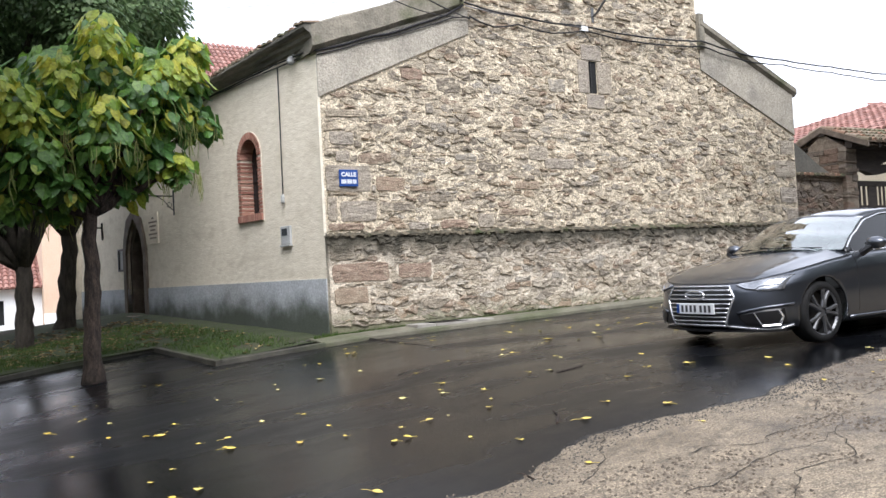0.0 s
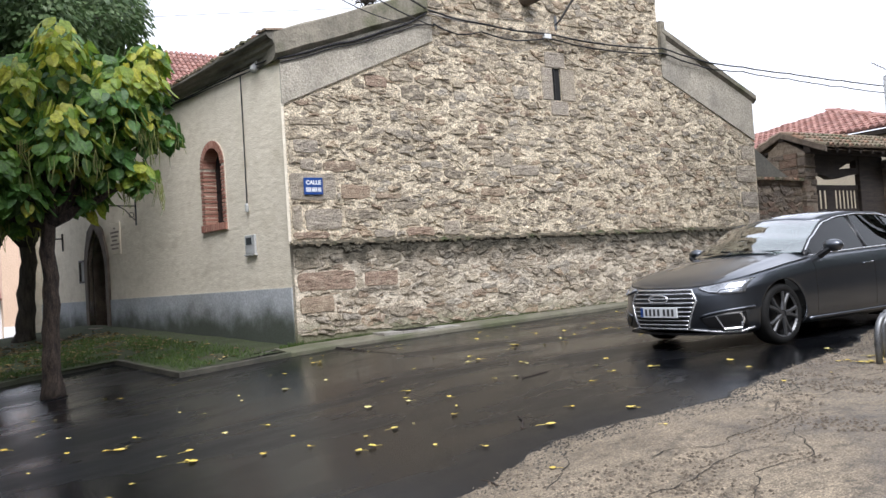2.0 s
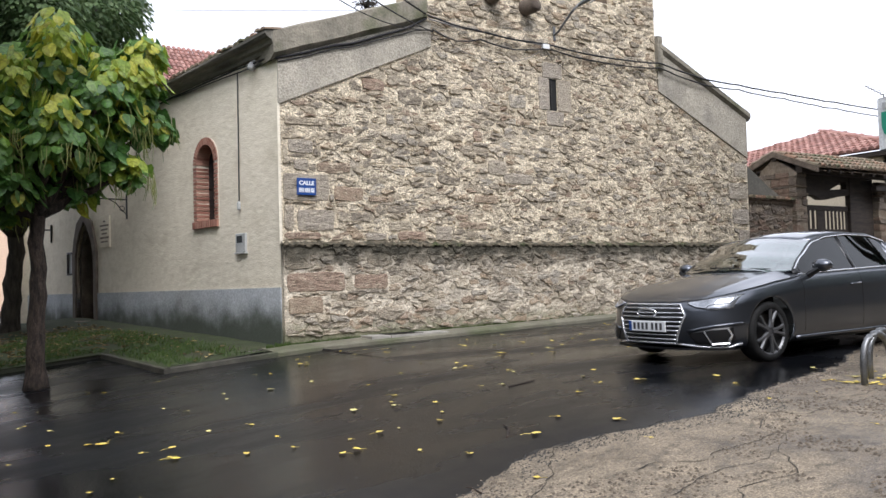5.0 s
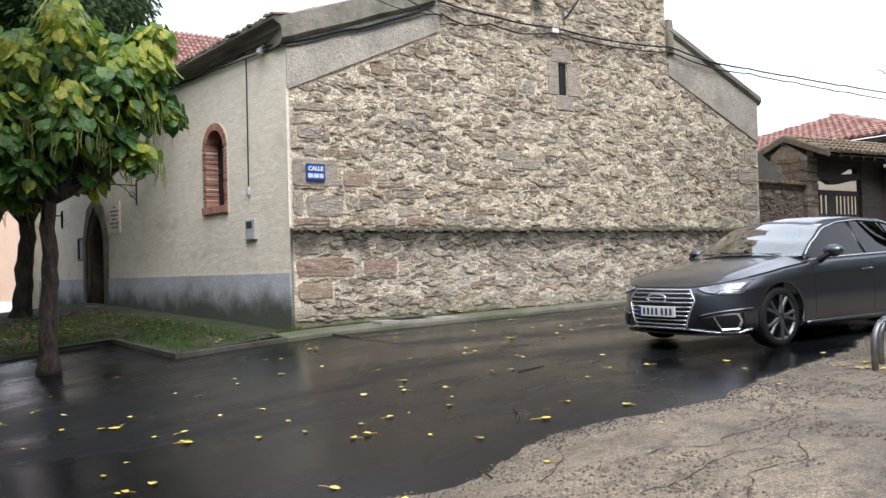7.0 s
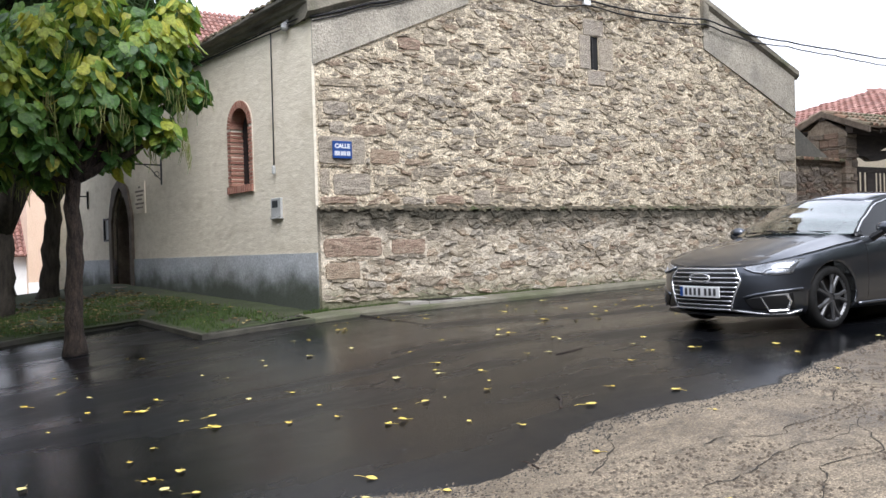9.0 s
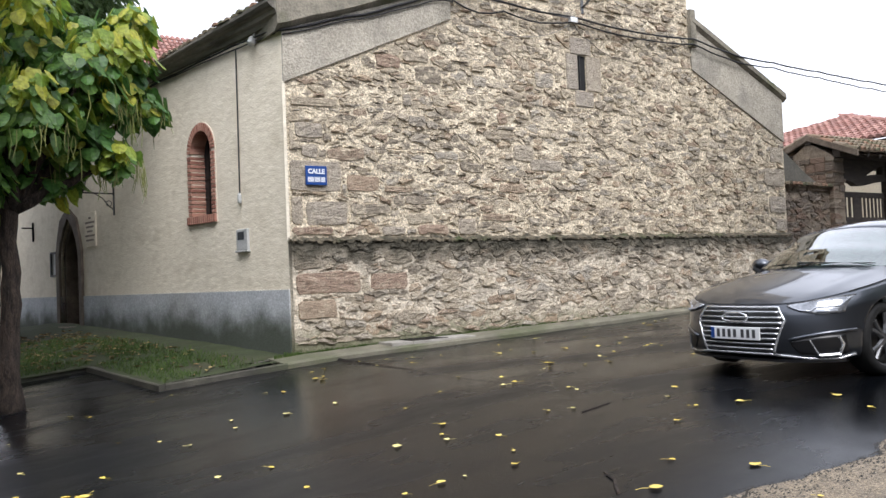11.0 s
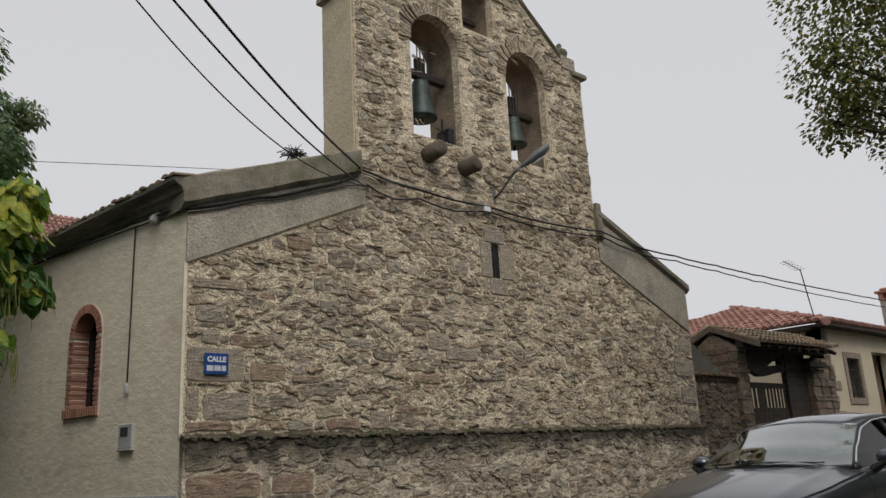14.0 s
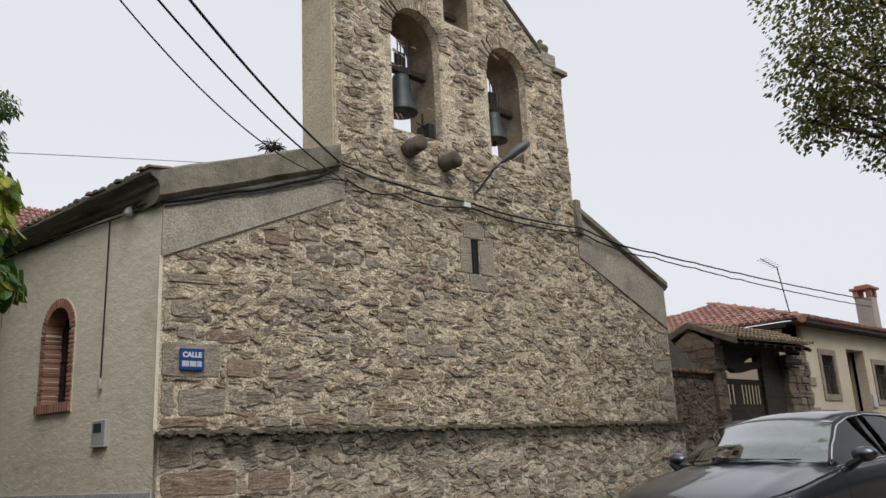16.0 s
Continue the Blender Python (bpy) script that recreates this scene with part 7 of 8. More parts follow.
leaf_meshes = []
for k in range(5):
    rnd = random.Random(100 + k)
    s = 0.045 + 0.008 * k
    bm = bmesh.new()
    out = [(0.0, -0.2), (0.5, -0.05), (0.75, 0.4), (0.35, 0.85), (0.0, 1.15), (-0.4, 0.8), (-0.72, 0.35), (-0.5, -0.08)]
    curl = rnd.uniform(0.04, 0.22)
    ring = [bm.verts.new((x * s, y * s, s * (0.10 + curl * (x * x) + 0.12 * rnd.random()))) for x, y in out]
    c = bm.verts.new((0, 0.4 * s, 0.05 * s))
    for i in range(8):
        bm.faces.new((c, ring[i], ring[(i + 1) % 8]))
    tube(bm, [(0, -0.1 * s, 0.08 * s), (0.1 * s, -0.9 * s, 0.2 * s), (0.3 * s, -1.5 * s, 0.15 * s)], 0.03 * s, 4)
    leaf_meshes.append(mesh_of(bm, "fallen_leaf", M_FALLEN))
rnd = random.Random(9)
spots = [(0.10, -6.16), (-1.93, -5.95), (-0.65, -6.71), (-2.75, -2.75), (-1.77, -6.63), (-2.14, -6.26), (-2.57, -5.6), (-3.37, -4.11), (-0.66, -7.6), (1.45, -6.5), (-1.92, -3.23)]
while len(spots) < 150:
    x, y = rnd.uniform(-4.6, 6.5), rnd.uniform(-9.0, -0.7)
    if rnd.random() < 0.55 and y < -6.5:
        continue
    if 1.3 < x < 6.4 and -6.6 < y < -4.5:
        continue
    if x > 2 and y < -7:
        continue
    spots.append((x, y))
for _ in range(14):
    spots.append((rnd.uniform(-3.6, -0.4), rnd.uniform(-7.6, -4.6)))
for _ in range(46):
    spots.append((1.75 + abs(rnd.gauss(0, 0.55)), rnd.gauss(-7.6, 0.16)))
for x, y in spots:
    ob = new("fallen_leaf", rnd.choice(leaf_meshes))
    s = rnd.uniform(0.36, 0.72)
    ob.matrix_world = Matrix.Translation((x, y, on_ground(x, y) + 0.004)) @ Matrix.Rotation(rnd.uniform(0, 6.3), 4, "Z") @ Matrix.Rotation(rnd.uniform(-0.15, 0.15), 4, "X") @ Matrix.Scale(s, 4)
    tagged(ob, "yellow fallen leaf lying on the wet ground", "leaf", "fallen leaves")
bm = bmesh.new()
rnd = random.Random(31)
for _ in range(1500):
    x, y = rnd.uniform(-4.6, -0.2), rnd.uniform(-0.3, 6.5)
    if y < 2.2 and rnd.random() < 0.7:
        continue
    if x < lawn_left(y) + 0.1 or x > side_x(y) - 0.5:
        continue
    z = height(x, y) + 0.085
    a, s = rnd.uniform(0, 6.3), rnd.uniform(0.03, 0.07)
    c, d = math.cos(a) * s, math.sin(a) * s
    bm.faces.new([bm.verts.new(p) for p in ((x - c, y - d, z), (x + d * 0.6, y - c * 0.6, z + 0.015), (x + c, y + d, z + 0.005), (x - d * 0.6, y + c * 0.6, z + 0.02))])
thing("leaf_litter", bm, surf("brown_leaf_litter", (0.16, 0.09, 0.04), (0.30, 0.19, 0.08), 20, 0.7, 0, 60, "island", [(0.12, 0.07, 0.035), (0.24, 0.14, 0.06), (0.40, 0.32, 0.12)]), "brown and yellow leaf litter on the lawn", "leaf litter", kind="stuff")
for pts, r in (([(-1.22, -6.86), (-1.14, -6.76), (-1.08, -6.70), (-1.02, -6.56)], 0.009), ([(-0.05, -5.4), (0.15, -5.36), (0.32, -5.32)], 0.006), ([(-2.0, -7.62), (-1.98, -7.5), (-2.03, -7.42)], 0.006)):
    bm = bmesh.new()
    tube(bm, [(x, y, on_ground(x, y) + r * 0.8) for x, y in pts], [r, r, r * 0.8, r * 0.5][:len(pts)], 6)
    thing("twig", bm, M_BARK, "short brown twig lying on the asphalt", "twig", "twigs")
# grass
rnd = random.Random(14)
vs, fs = [], []
for _ in range(30000):
    y = rnd.uniform(-0.30, 5.5)
    x = rnd.uniform(-5.0, -0.1)
    if x < lawn_left(y) + 0.06 or x > side_x(max(y, 0)) - 0.45 - 0.3 * rnd.random() or (y < 0 and x > -0.9 - 2.2 * y - 0.15):
        continue
    if noise.noise((x * 1.3, y * 1.3, 8)) < -0.32 + 0.10 * max(0.0, y - 1.6):
        continue
    z, h, a = height(x, y) + 0.065, rnd.uniform(0.03, 0.085), rnd.uniform(0, 6.3)
    c, d = math.cos(a), math.sin(a)
    l = rnd.uniform(0.01, 0.05)
    o = len(vs)
    vs += [(x - 0.004 * d, y + 0.004 * c, z), (x + 0.004 * d, y - 0.004 * c, z), (x + l * c * 0.5 + 0.003 * d, y + l * d * 0.5, z + h * 0.7), (x + l * c, y + l * d, z + h)]
    fs += [(o, o + 1, o + 2), (o, o + 2, o + 3)]
me = bpy.data.meshes.new("grass")
me.from_pydata(vs, [], fs)
me.materials.append(M_GRASS)
tagged(new("grass", me), "short wet green grass with leaves in it", "grass", kind="stuff")
# weeds and moss at the foot of the stone wall, grit on the concrete
vs, fs = [], []
for _ in range(2600):
    x = abs(rnd.gauss(0, 1)) * 3.2 - 0.3 if rnd.random() < 0.75 else rnd.uniform(-0.3, 9)
    y, z = -0.10 - abs(rnd.gauss(0, 0.02)), height(x, -0.5) + 0.09
    h, a = rnd.uniform(0.01, 0.05) * (1.6 if x < 0.1 else 1), rnd.uniform(0, 6.3)
    o = len(vs)
    vs += [(x - 0.005, y, z), (x + 0.005, y, z), (x + 0.02 * math.cos(a), y - 0.02 * abs(math.sin(a)), z + h)]
    fs.append((o, o + 1, o + 2))
me = bpy.data.meshes.new("weeds")
me.from_pydata(vs, [], fs)
me.materials.append(M_GRASS)
tagged(new("weeds", me), "thin weeds along the foot of the wall", "weeds", kind="stuff")
vs, fs = [], []
for _ in range(26000):
    x, y = rnd.uniform(-3.5, 5), rnd.uniform(-10.0, -6.2)
    if y > asphalt_edge(x) - 0.15 * rnd.random() ** 2 - 0.03 or noise.noise((x * 0.7, y * 0.9, 12)) + 0.5 * noise.noise((x * 3, y * 3, 2)) < 0.02:
        continue
    z, s = on_ground(x, y), rnd.uniform(0.003, 0.013)
    o = len(vs)
    vs += [(x - s, y - s, z), (x + s, y - s * 0.8, z), (x + s * 0.6, y + s, z), (x - s * 0.8, y + s * 0.7, z), (x, y, z + s * 0.9)]
    fs += [(o, o + 1, o + 4), (o + 1, o + 2, o + 4), (o + 2, o + 3, o + 4), (o + 3, o, o + 4)]
me = bpy.data.meshes.new("grit")
me.from_pydata(vs, [], fs)
me.materials.append(surf("brown_grit", (0.07, 0.055, 0.04), (0.16, 0.13, 0.10), 30, 0.9, 0, 60, "island", [(0.10, 0.08, 0.058), (0.15, 0.118, 0.085), (0.20, 0.165, 0.125), (0.07, 0.055, 0.04)]))
tagged(new("grit", me), "brown grit and debris on the old concrete", "grit", kind="stuff")
# black crumbs of asphalt along its ragged edge
vs, fs = [], []
for _ in range(7000):
    x = rnd.uniform(-5.0, 6.0)
    out = 0.42 * rnd.random() ** 2.2 * (0.6 + 1.2 * abs(noise.noise((x * 0.9, 3, 3))))
    y = asphalt_edge(x) - 0.08 - out
    z, s = on_ground(x, y) + 0.002, rnd.uniform(0.003, 0.011)
    o = len(vs)
    vs += [(x - s, y - s * 0.7, z - 0.004), (x + s, y - s * 0.6, z - 0.004), (x + s * 0.7, y + s * 0.8, z - 0.004), (x - s * 0.8, y + s * 0.6, z - 0.004), (x, y, z + s * 0.35)]
    fs += [(o, o + 1, o + 4), (o + 1, o + 2, o + 4), (o + 2, o + 3, o + 4), (o + 3, o, o + 4)]
me = bpy.data.meshes.new("asphalt_crumbs")
me.from_pydata(vs, [], fs)
me.materials.append(M_CRUMB)
tagged(new("asphalt_crumbs", me), "black crumbs of asphalt at the ragged road edge", "asphalt crumbs", kind="stuff")
# cracks in the concrete
bm = bmesh.new()
for k, (x, y, a, L) in enumerate(((-1.9, -7.9, 0.15, 3.2), (-1.0, -7.35, 0.30, 2.2), (-1.6, -8.9, 0.1, 3.0), (0.4, -8.6, 1.2, 1.6), (0.9, -7.6, -0.4, 1.8), (-0.6, -9.4, 0.6, 1.5), (-0.1, -8.1, 1.0, 1.1), (-1.2, -8.0, 0.25, 2.6), (0.3, -7.9, 0.1, 2.4), (-1.7, -8.4, 0.35, 2.0), (-0.2, -8.9, -0.2, 2.0))):
    rnd2 = random.Random(k)
    p, pts, a0 = Vector((x, y)), [], a
    while L > 0:
        pts.append(tuple(p))
        a = a0 + 0.7 * (a - a0) + rnd2.uniform(-0.7, 0.7)
        st_ = rnd2.uniform(0.03, 0.08)
        p += Vector((math.cos(a), math.sin(a))) * st_
        L -= st_
    prev = None
    for i, (px, py) in enumerate(pts):
        w = 0.0062 * rnd2.uniform(0.3, 1.4) * (1 - i / (len(pts) + 1))
        if py > asphalt_edge(px):
            prev = None
            continue
        cur = (bm.verts.new((px, py - w, on_ground(px, py) + 0.003)), bm.verts.new((px, py + w, on_ground(px, py) + 0.003)))
        if prev:
            bm.faces.new((prev[0], cur[0], cur[1], prev[1]))
        prev = cur
thing("cracks", bm, surf("crack_dirt", (0.022, 0.018, 0.014), (0.05, 0.042, 0.03), 9, 0.9, 0, 60), "dirt-filled cracks in the concrete", "cracks", kind="stuff")
# bicycle rack hoop
rack = anchor("bicycle_rack", pose(1.79, -7.65, on_ground(1.79, -7.65)), "galvanised steel bicycle rack hoops beside the car", "bicycle rack")
for dx, dy in ((0.0, 0.0), (0.33, 0.13)):
    bm = bmesh.new()
    pts = [(dx, dy, -0.04), (dx - 0.005, dy, 0.16)] + [(dx + 0.20 - 0.20 * math.cos(a), dy, 0.20 + 0.20 * math.sin(a)) for a in spaced(0.15, math.pi - 0.15, 12)] + [(dx + 0.405, dy, 0.16), (dx + 0.40, dy, -0.04)]
    tube(bm, pts, 0.026, 12)
    part("hoop", bm, M_GALV, rack, smooth=True)
# town sign board beside the rack
board = anchor("town_sign", pose(2.45, -7.53, 0), "white sign board with a green shield on a steel post", "sign board")
U = Vector((-0.30, -1.47, 0)).normalized()
MB = Matrix(((U.x, -U.y, 0, 0), (U.y, U.x, 0, 0), (0, 0, 1, 0), (0, 0, 0, 1)))
bm = bmesh.new()
slab(bm, [(0, 1.81), (1.5, 1.81), (1.5, 2.25), (0, 2.25)], [], -0.015, 0.015)
part("panel", bm, M_WHITE, board, m=MB)
bm = bmesh.new()
for a, b in (((0, 1.81), (1.5, 1.81)), ((1.5, 1.81), (1.5, 2.25)), ((1.5, 2.25), (0, 2.25)), ((0, 2.25), (0, 1.81))):
    tube(bm, [(a[0], 0, a[1]), (b[0], 0, b[1])], 0.010, 6)
part("rim", bm, M_GALV, board, m=MB)
bm = bmesh.new()
slab(bm, [(0.04, 2.13), (0.04, 2.0), (0.06, 1.94), (0.105, 1.91), (0.15, 1.94), (0.17, 2.0), (0.17, 2.13)], [], -0.024, 0.024)
part("shield", bm, M_GREENSIGN, board, "plain green shield", m=MB)
for k, (a, b, z0, z1) in enumerate(((0.24, 1.3, 2.08, 2.16), (0.30, 1.2, 1.95, 2.02), (0.05, 0.16, 2.15, 2.21))):
    bm = bmesh.new()
    slab(bm, [(a, z0), (b, z0), (b, z1), (a, z1)], [], -0.022, 0.022)
    part("lettering", bm, M_INK if k < 2 else M_BOXGREY, board, m=MB)
bm = bmesh.new()
tube(bm, [(1.1, 0.03, on_ground(2.2, -8.6) - 0.05), (1.1, 0.03, 2.2)], 0.035, 10)
part("post", bm, M_GALV, board, m=MB)

# ---- rubble stones of the church front ----
def clip(poly, nx, nz, d):
    """Keeps the part of the polygon where nx*x + nz*z <= d."""
    out = []
    for i in range(len(poly)):
        a, b = poly[i], poly[(i + 1) % len(poly)]
        fa, fb = nx * a[0] + nz * a[1] - d, nx * b[0] + nz * b[1] - d
        if fa <= 0:
            out.append(a)
        if (fa < 0 < fb) or (fb < 0 < fa):
            t = fa / (fa - fb)
            out.append((a[0] + t * (b[0] - a[0]), a[1] + t * (b[1] - a[1])))
    return out


def lens(rnd, cx, cz, l, h, turn):
    """A thin pointed sliver of slate as a turned outline about its middle."""
    c, s = math.cos(turn), math.sin(turn)
    out = []
    for x, z in ((-0.5, -0.1), (-0.2, -0.45), (0.25, -0.5), (0.5, 0.0), (0.2, 0.45), (-0.3, 0.5)):
        x, z = x * l * rnd.uniform(0.8, 1.15), z * h * rnd.uniform(0.7, 1.2)
        out.append((x * c - z * s, x * s + z * c))
    return (cx, cz, out, rnd.uniform(0.006, 0.022), 0.0)


def rubble(region, holes, sx, sz, big, seed, drop, flat=2.1, blocks=()):
    """Irregular stones that fill a region: cells of a weighted diagram, shrunk by the joints."""
    rnd = random.Random(seed)
    xs, zs = [p[0] for p in region], [p[1] for p in region]
    pts = []
    z, row = min(zs) + sz * 0.4, 0
    while z < max(zs):
        x = min(xs) + sx * (0.3 + 0.5 * (row % 2))
        while x < max(xs):
            p = (x + rnd.uniform(-0.42, 0.42) * sx, z + rnd.uniform(-0.42, 0.42) * sz)
            if inside(p, region) and not any(inside(p, h) for h in holes):
                pts.append((p[0], p[1] * flat, rnd.choice((0, 0, 0.004, 0.008, 0.016)) * (sx / 0.26) ** 2))
            x += sx * rnd.uniform(0.75, 1.3)
        z, row = z + sz * rnd.uniform(0.85, 1.15), row + 1
    for bx, bz, w in big:
        pts = [p for p in pts if (p[0] - bx) ** 2 + (p[1] - bz * flat) ** 2 > w * 0.8]
        pts.append((bx, bz * flat, w))
    arr = np.array(pts)
    cells = []
    for i, (x, z, w) in enumerate(pts):
        d2 = (arr[:, 0] - x) ** 2 + (arr[:, 1] - z) ** 2
        near = np.argsort(d2)[1:26]
        poly = [(x - 0.9, z - 0.9), (x + 0.9, z - 0.9), (x + 0.9, z + 0.9), (x - 0.9, z + 0.9)]
        for j in near:
            qx, qz, qw = pts[j]
            nx, nz = qx - x, qz - z
            dd = (qx * qx + qz * qz - qw - x * x - z * z + w) / 2
            poly = clip(poly, nx, nz, dd)
            if len(poly) < 3:
                break
        if len(poly) < 3:
            continue
        poly = [(px, pz / flat) for px, pz in poly]
        zz = z / flat
        for (ax, az), (bx, bz) in zip(region, region[1:] + region[:1]):
            ex, ez = bx - ax, bz - az
            L = math.hypot(ex, ez)
            along = ((x - ax) * ex + (zz - az) * ez) / (L * L)
            off = ((x - ax) * ez - (zz - az) * ex) / L
            if -0.05 < along < 1.05 and -0.6 < off < 0.0:
                poly = clip(poly, ez / L, -ex / L, (ax * ez - az * ex) / L - 0.004)
        for x0, x1, z0, z1 in blocks:
            if len(poly) < 3 or max(p[0] for p in poly) < x0 or min(p[0] for p in poly) > x1 or max(p[1] for p in poly) < z0 or min(p[1] for p in poly) > z1:
                continue
            sides = [(x0 - x, 1, 0, x0 - 0.008), (x - x1, -1, 0, -x1 - 0.008), (z0 - zz, 0, 1, z0 - 0.008), (zz - z1, 0, -1, -z1 - 0.008)]
            poly = clip(poly, *max(sides)[1:])
        if len(poly) < 3:
            continue
        cx, cz = sum(p[0] for p in poly) / len(poly), sum(p[1] for p in poly) / len(poly)
        if rnd.random() < drop and w < 0.03:
            hx = max(p[0] for p in poly) - min(p[0] for p in poly)
            turn = rnd.gauss(0, 0.35)
            for k in range(rnd.choice((1, 2, 2, 3))):
                sl = lens(rnd, cx + rnd.uniform(-0.2, 0.2) * hx, cz + (k - 0.9) * 0.032, rnd.uniform(0.5, 1.0) * min(hx, 0.2), rnd.uniform(0.010, 0.026), turn + rnd.gauss(0, 0.1))
                if inside((sl[0], sl[1]), poly) and all(inside((sl[0] + p[0], sl[1] + p[1]), region) for p in sl[2]):
                    cells.append(sl)
            continue
        if any(not inside(p, region) for p in poly) :
            poly = [((p[0] - cx) * 0.8 + cx, (p[1] - cz) * 0.8 + cz) for p in poly]
            if any(not inside(p, region) for p in poly):
                poly = [((p[0] - cx) * 0.7 + cx, (p[1] - cz) * 0.7 + cz) for p in poly]
                if any(not inside(p, region) for p in poly):
                    continue
        if any(inside(p, h) for h in holes for p in poly):
            continue
        rad = min(math.hypot(p[0] - cx, (p[1] - cz)) for p in poly)
        gap = rnd.uniform(0.003, 0.022)
        hz = max(p[1] for p in poly) - min(p[1] for p in poly)
        hx = max(p[0] for p in poly) - min(p[0] for p in poly)
        fx, fz = 1 - 2 * gap / max(hx, 0.05), 1 - 2 * gap / max(hz, 0.05)
        if fx < 0.35 or fz < 0.35 or hx < 0.06 or hz < 0.04:
            continue
        poly = [((p[0] - cx) * fx, (p[1] - cz) * fz) for p in poly]
        if w < 0.03:
            turn = rnd.gauss(0, 0.10)
            poly = [(px - pz * turn, pz + px * turn) for px, pz in poly]
        soft = []
        for k in range(len(poly)):
            a, b = poly[k], poly[(k + 1) % len(poly)]
            if math.hypot(a[0] - b[0], a[1] - b[1]) < 0.015:
                soft.append(((a[0] + b[0]) / 2, (a[1] + b[1]) / 2))
                continue
            for t in (0.05, 0.27, 0.5, 0.73, 0.95) if math.hypot(a[0] - b[0], a[1] - b[1]) > 0.12 else (0.1, 0.5, 0.9):
                soft.append((a[0] + t * (b[0] - a[0]) + rnd.uniform(-0.015, 0.015), a[1] + t * (b[1] - a[1]) + rnd.uniform(-0.010, 0.010)))
        cells.append((cx, cz, soft, rnd.choice((0.008, 0.014, 0.020, 0.028, 0.038)), rnd.uniform(-0.5, 0.5)))
    return cells


def stone_data(soft, proud, tilt, cx, cz, y):
    """Vertices and faces of one stone with a rough rounded face."""
    n = len(soft)
    vs, fs = [], []
    for s, f in ((1.0, 0.0), (0.975, 0.85)):
        for x, z in soft:
            vs.append((cx + x * s, y + (0.006 if f == 0 else -proud * f * (1 + tilt * (x + z) * 6)), cz + z * s))
    for x, z in soft:
        vs.append((cx + x * 0.5, y - proud * (1.0 + 0.7 * noise.noise(((cx + x) * 9, (cz + z) * 9, 2))), cz + z * 0.5))
    for k in range(n):
        q = (k + 1) % n
        fs += [(k, q, n + q, n + k), (n + k, n + q, 2 * n + q, 2 * n + k)]
    fs.append(tuple(range(2 * n, 3 * n)))
    return vs, fs


def lay(cells, y, parent, nearest, centre, one=M_STONE, many=M_STONES):
    """The nearest stones as parts of their own, the rest joined."""
    cells = sorted(cells, key=lambda c: (c[0] - centre[0]) ** 2 + (c[1] - centre[1]) ** 2)
    for cx, cz, soft, proud, tilt in cells[:nearest]:
        vs, fs = stone_data(soft, proud, tilt, 0, 0, 0)
        me = bpy.data.meshes.new("stone")
        me.from_pydata(vs, [], fs)
        me.materials.append(one)
        shared("stone", me, parent, Matrix.Translation((cx, y, cz)))
    vs, fs = [], []
    for cx, cz, soft, proud, tilt in cells[nearest:]:
        a, b = stone_data(soft, proud, tilt, cx, cz, y)
        o = len(vs)
        vs += a
        fs += [tuple(i + o for i in f) for f in b]
    if vs:
        me = bpy.data.meshes.new("stonework")
        me.from_pydata(vs, [], fs)
        me.materials.append(many)
        ob = new("stonework", me)
        ob.parent = parent
        tagged(ob, kind="stuff")


UPPER = [(0.05, 1.47), (RIGHT - 0.01, 1.47), (RIGHT - 0.01, 3.33), (8.36, 4.55), (8.28, 5.4), (2.66, 5.2), (2.76, 4.70), (0.05, 3.47)]
SLIT_BLOCKS = [(5.09, 5.91, 3.89, 4.505), (5.19, 5.69, 4.50, 4.81), (5.27, 5.71, 3.61, 3.89)]
QUOINS = [(0.06, 0.80, 2.06, 2.47), (0.27, 0.87, 1.61, 1.92), (0.06, 0.21, 1.62, 1.98), (0.14, 0.54, 2.78, 2.98), (0.24, 0.46, 2.52, 2.69), (1.42, 1.79, 1.47, 1.58), (2.73, 3.06, 1.47, 1.71), (4.20, 4.88, 2.49, 2.67), (3.88, 4.27, 2.63, 2.88), (10.50, 11.17, 2.42, 2.78), (10.62, 11.18, 1.86, 2.20), (10.72, 11.17, 2.92, 3.22), (10.80, 11.18, 1.49, 1.74)]
PLAIN = [(2.09, 2.53, 3.71, 3.95), (0.60, 1.16, 2.51, 2.65), (1.83, 1.97, 3.33, 3.51), (1.94, 2.22, 3.04, 3.21), (3.17, 3.83, 1.67, 1.78), (0.08, 0.78, 3.21, 3.33), (1.83, 2.34, 1.92, 2.02), (4.39, 4.78, 3.88, 4.11), (0.95, 1.56, 1.76, 1.90), (1.82, 2.27, 1.63, 1.78), (2.36, 2.79, 2.59, 2.70), (2.81, 3.25, 2.42, 2.56), (3.11, 3.37, 3.74, 3.90), (1.88, 2.32, 4.0, 4.15)]
RUSTY = [(0.88, 1.39, 2.08, 2.29), (0.06, 0.65, 1.47, 1.58), (1.42, 1.81, 3.87, 4.05), (2.01, 2.55, 1.47, 1.60), (3.56, 4.06, 2.12, 2.26), (1.48, 1.93, 2.08, 2.16), (3.57, 3.76, 3.20, 3.37)]
LOWQUOINS = [(0.02, 0.40, 1.03, 1.31), (0.05, 0.98, 0.68, 0.97), (0.06, 0.62, 0.36, 0.60), (1.15, 1.75, 0.70, 0.92)]


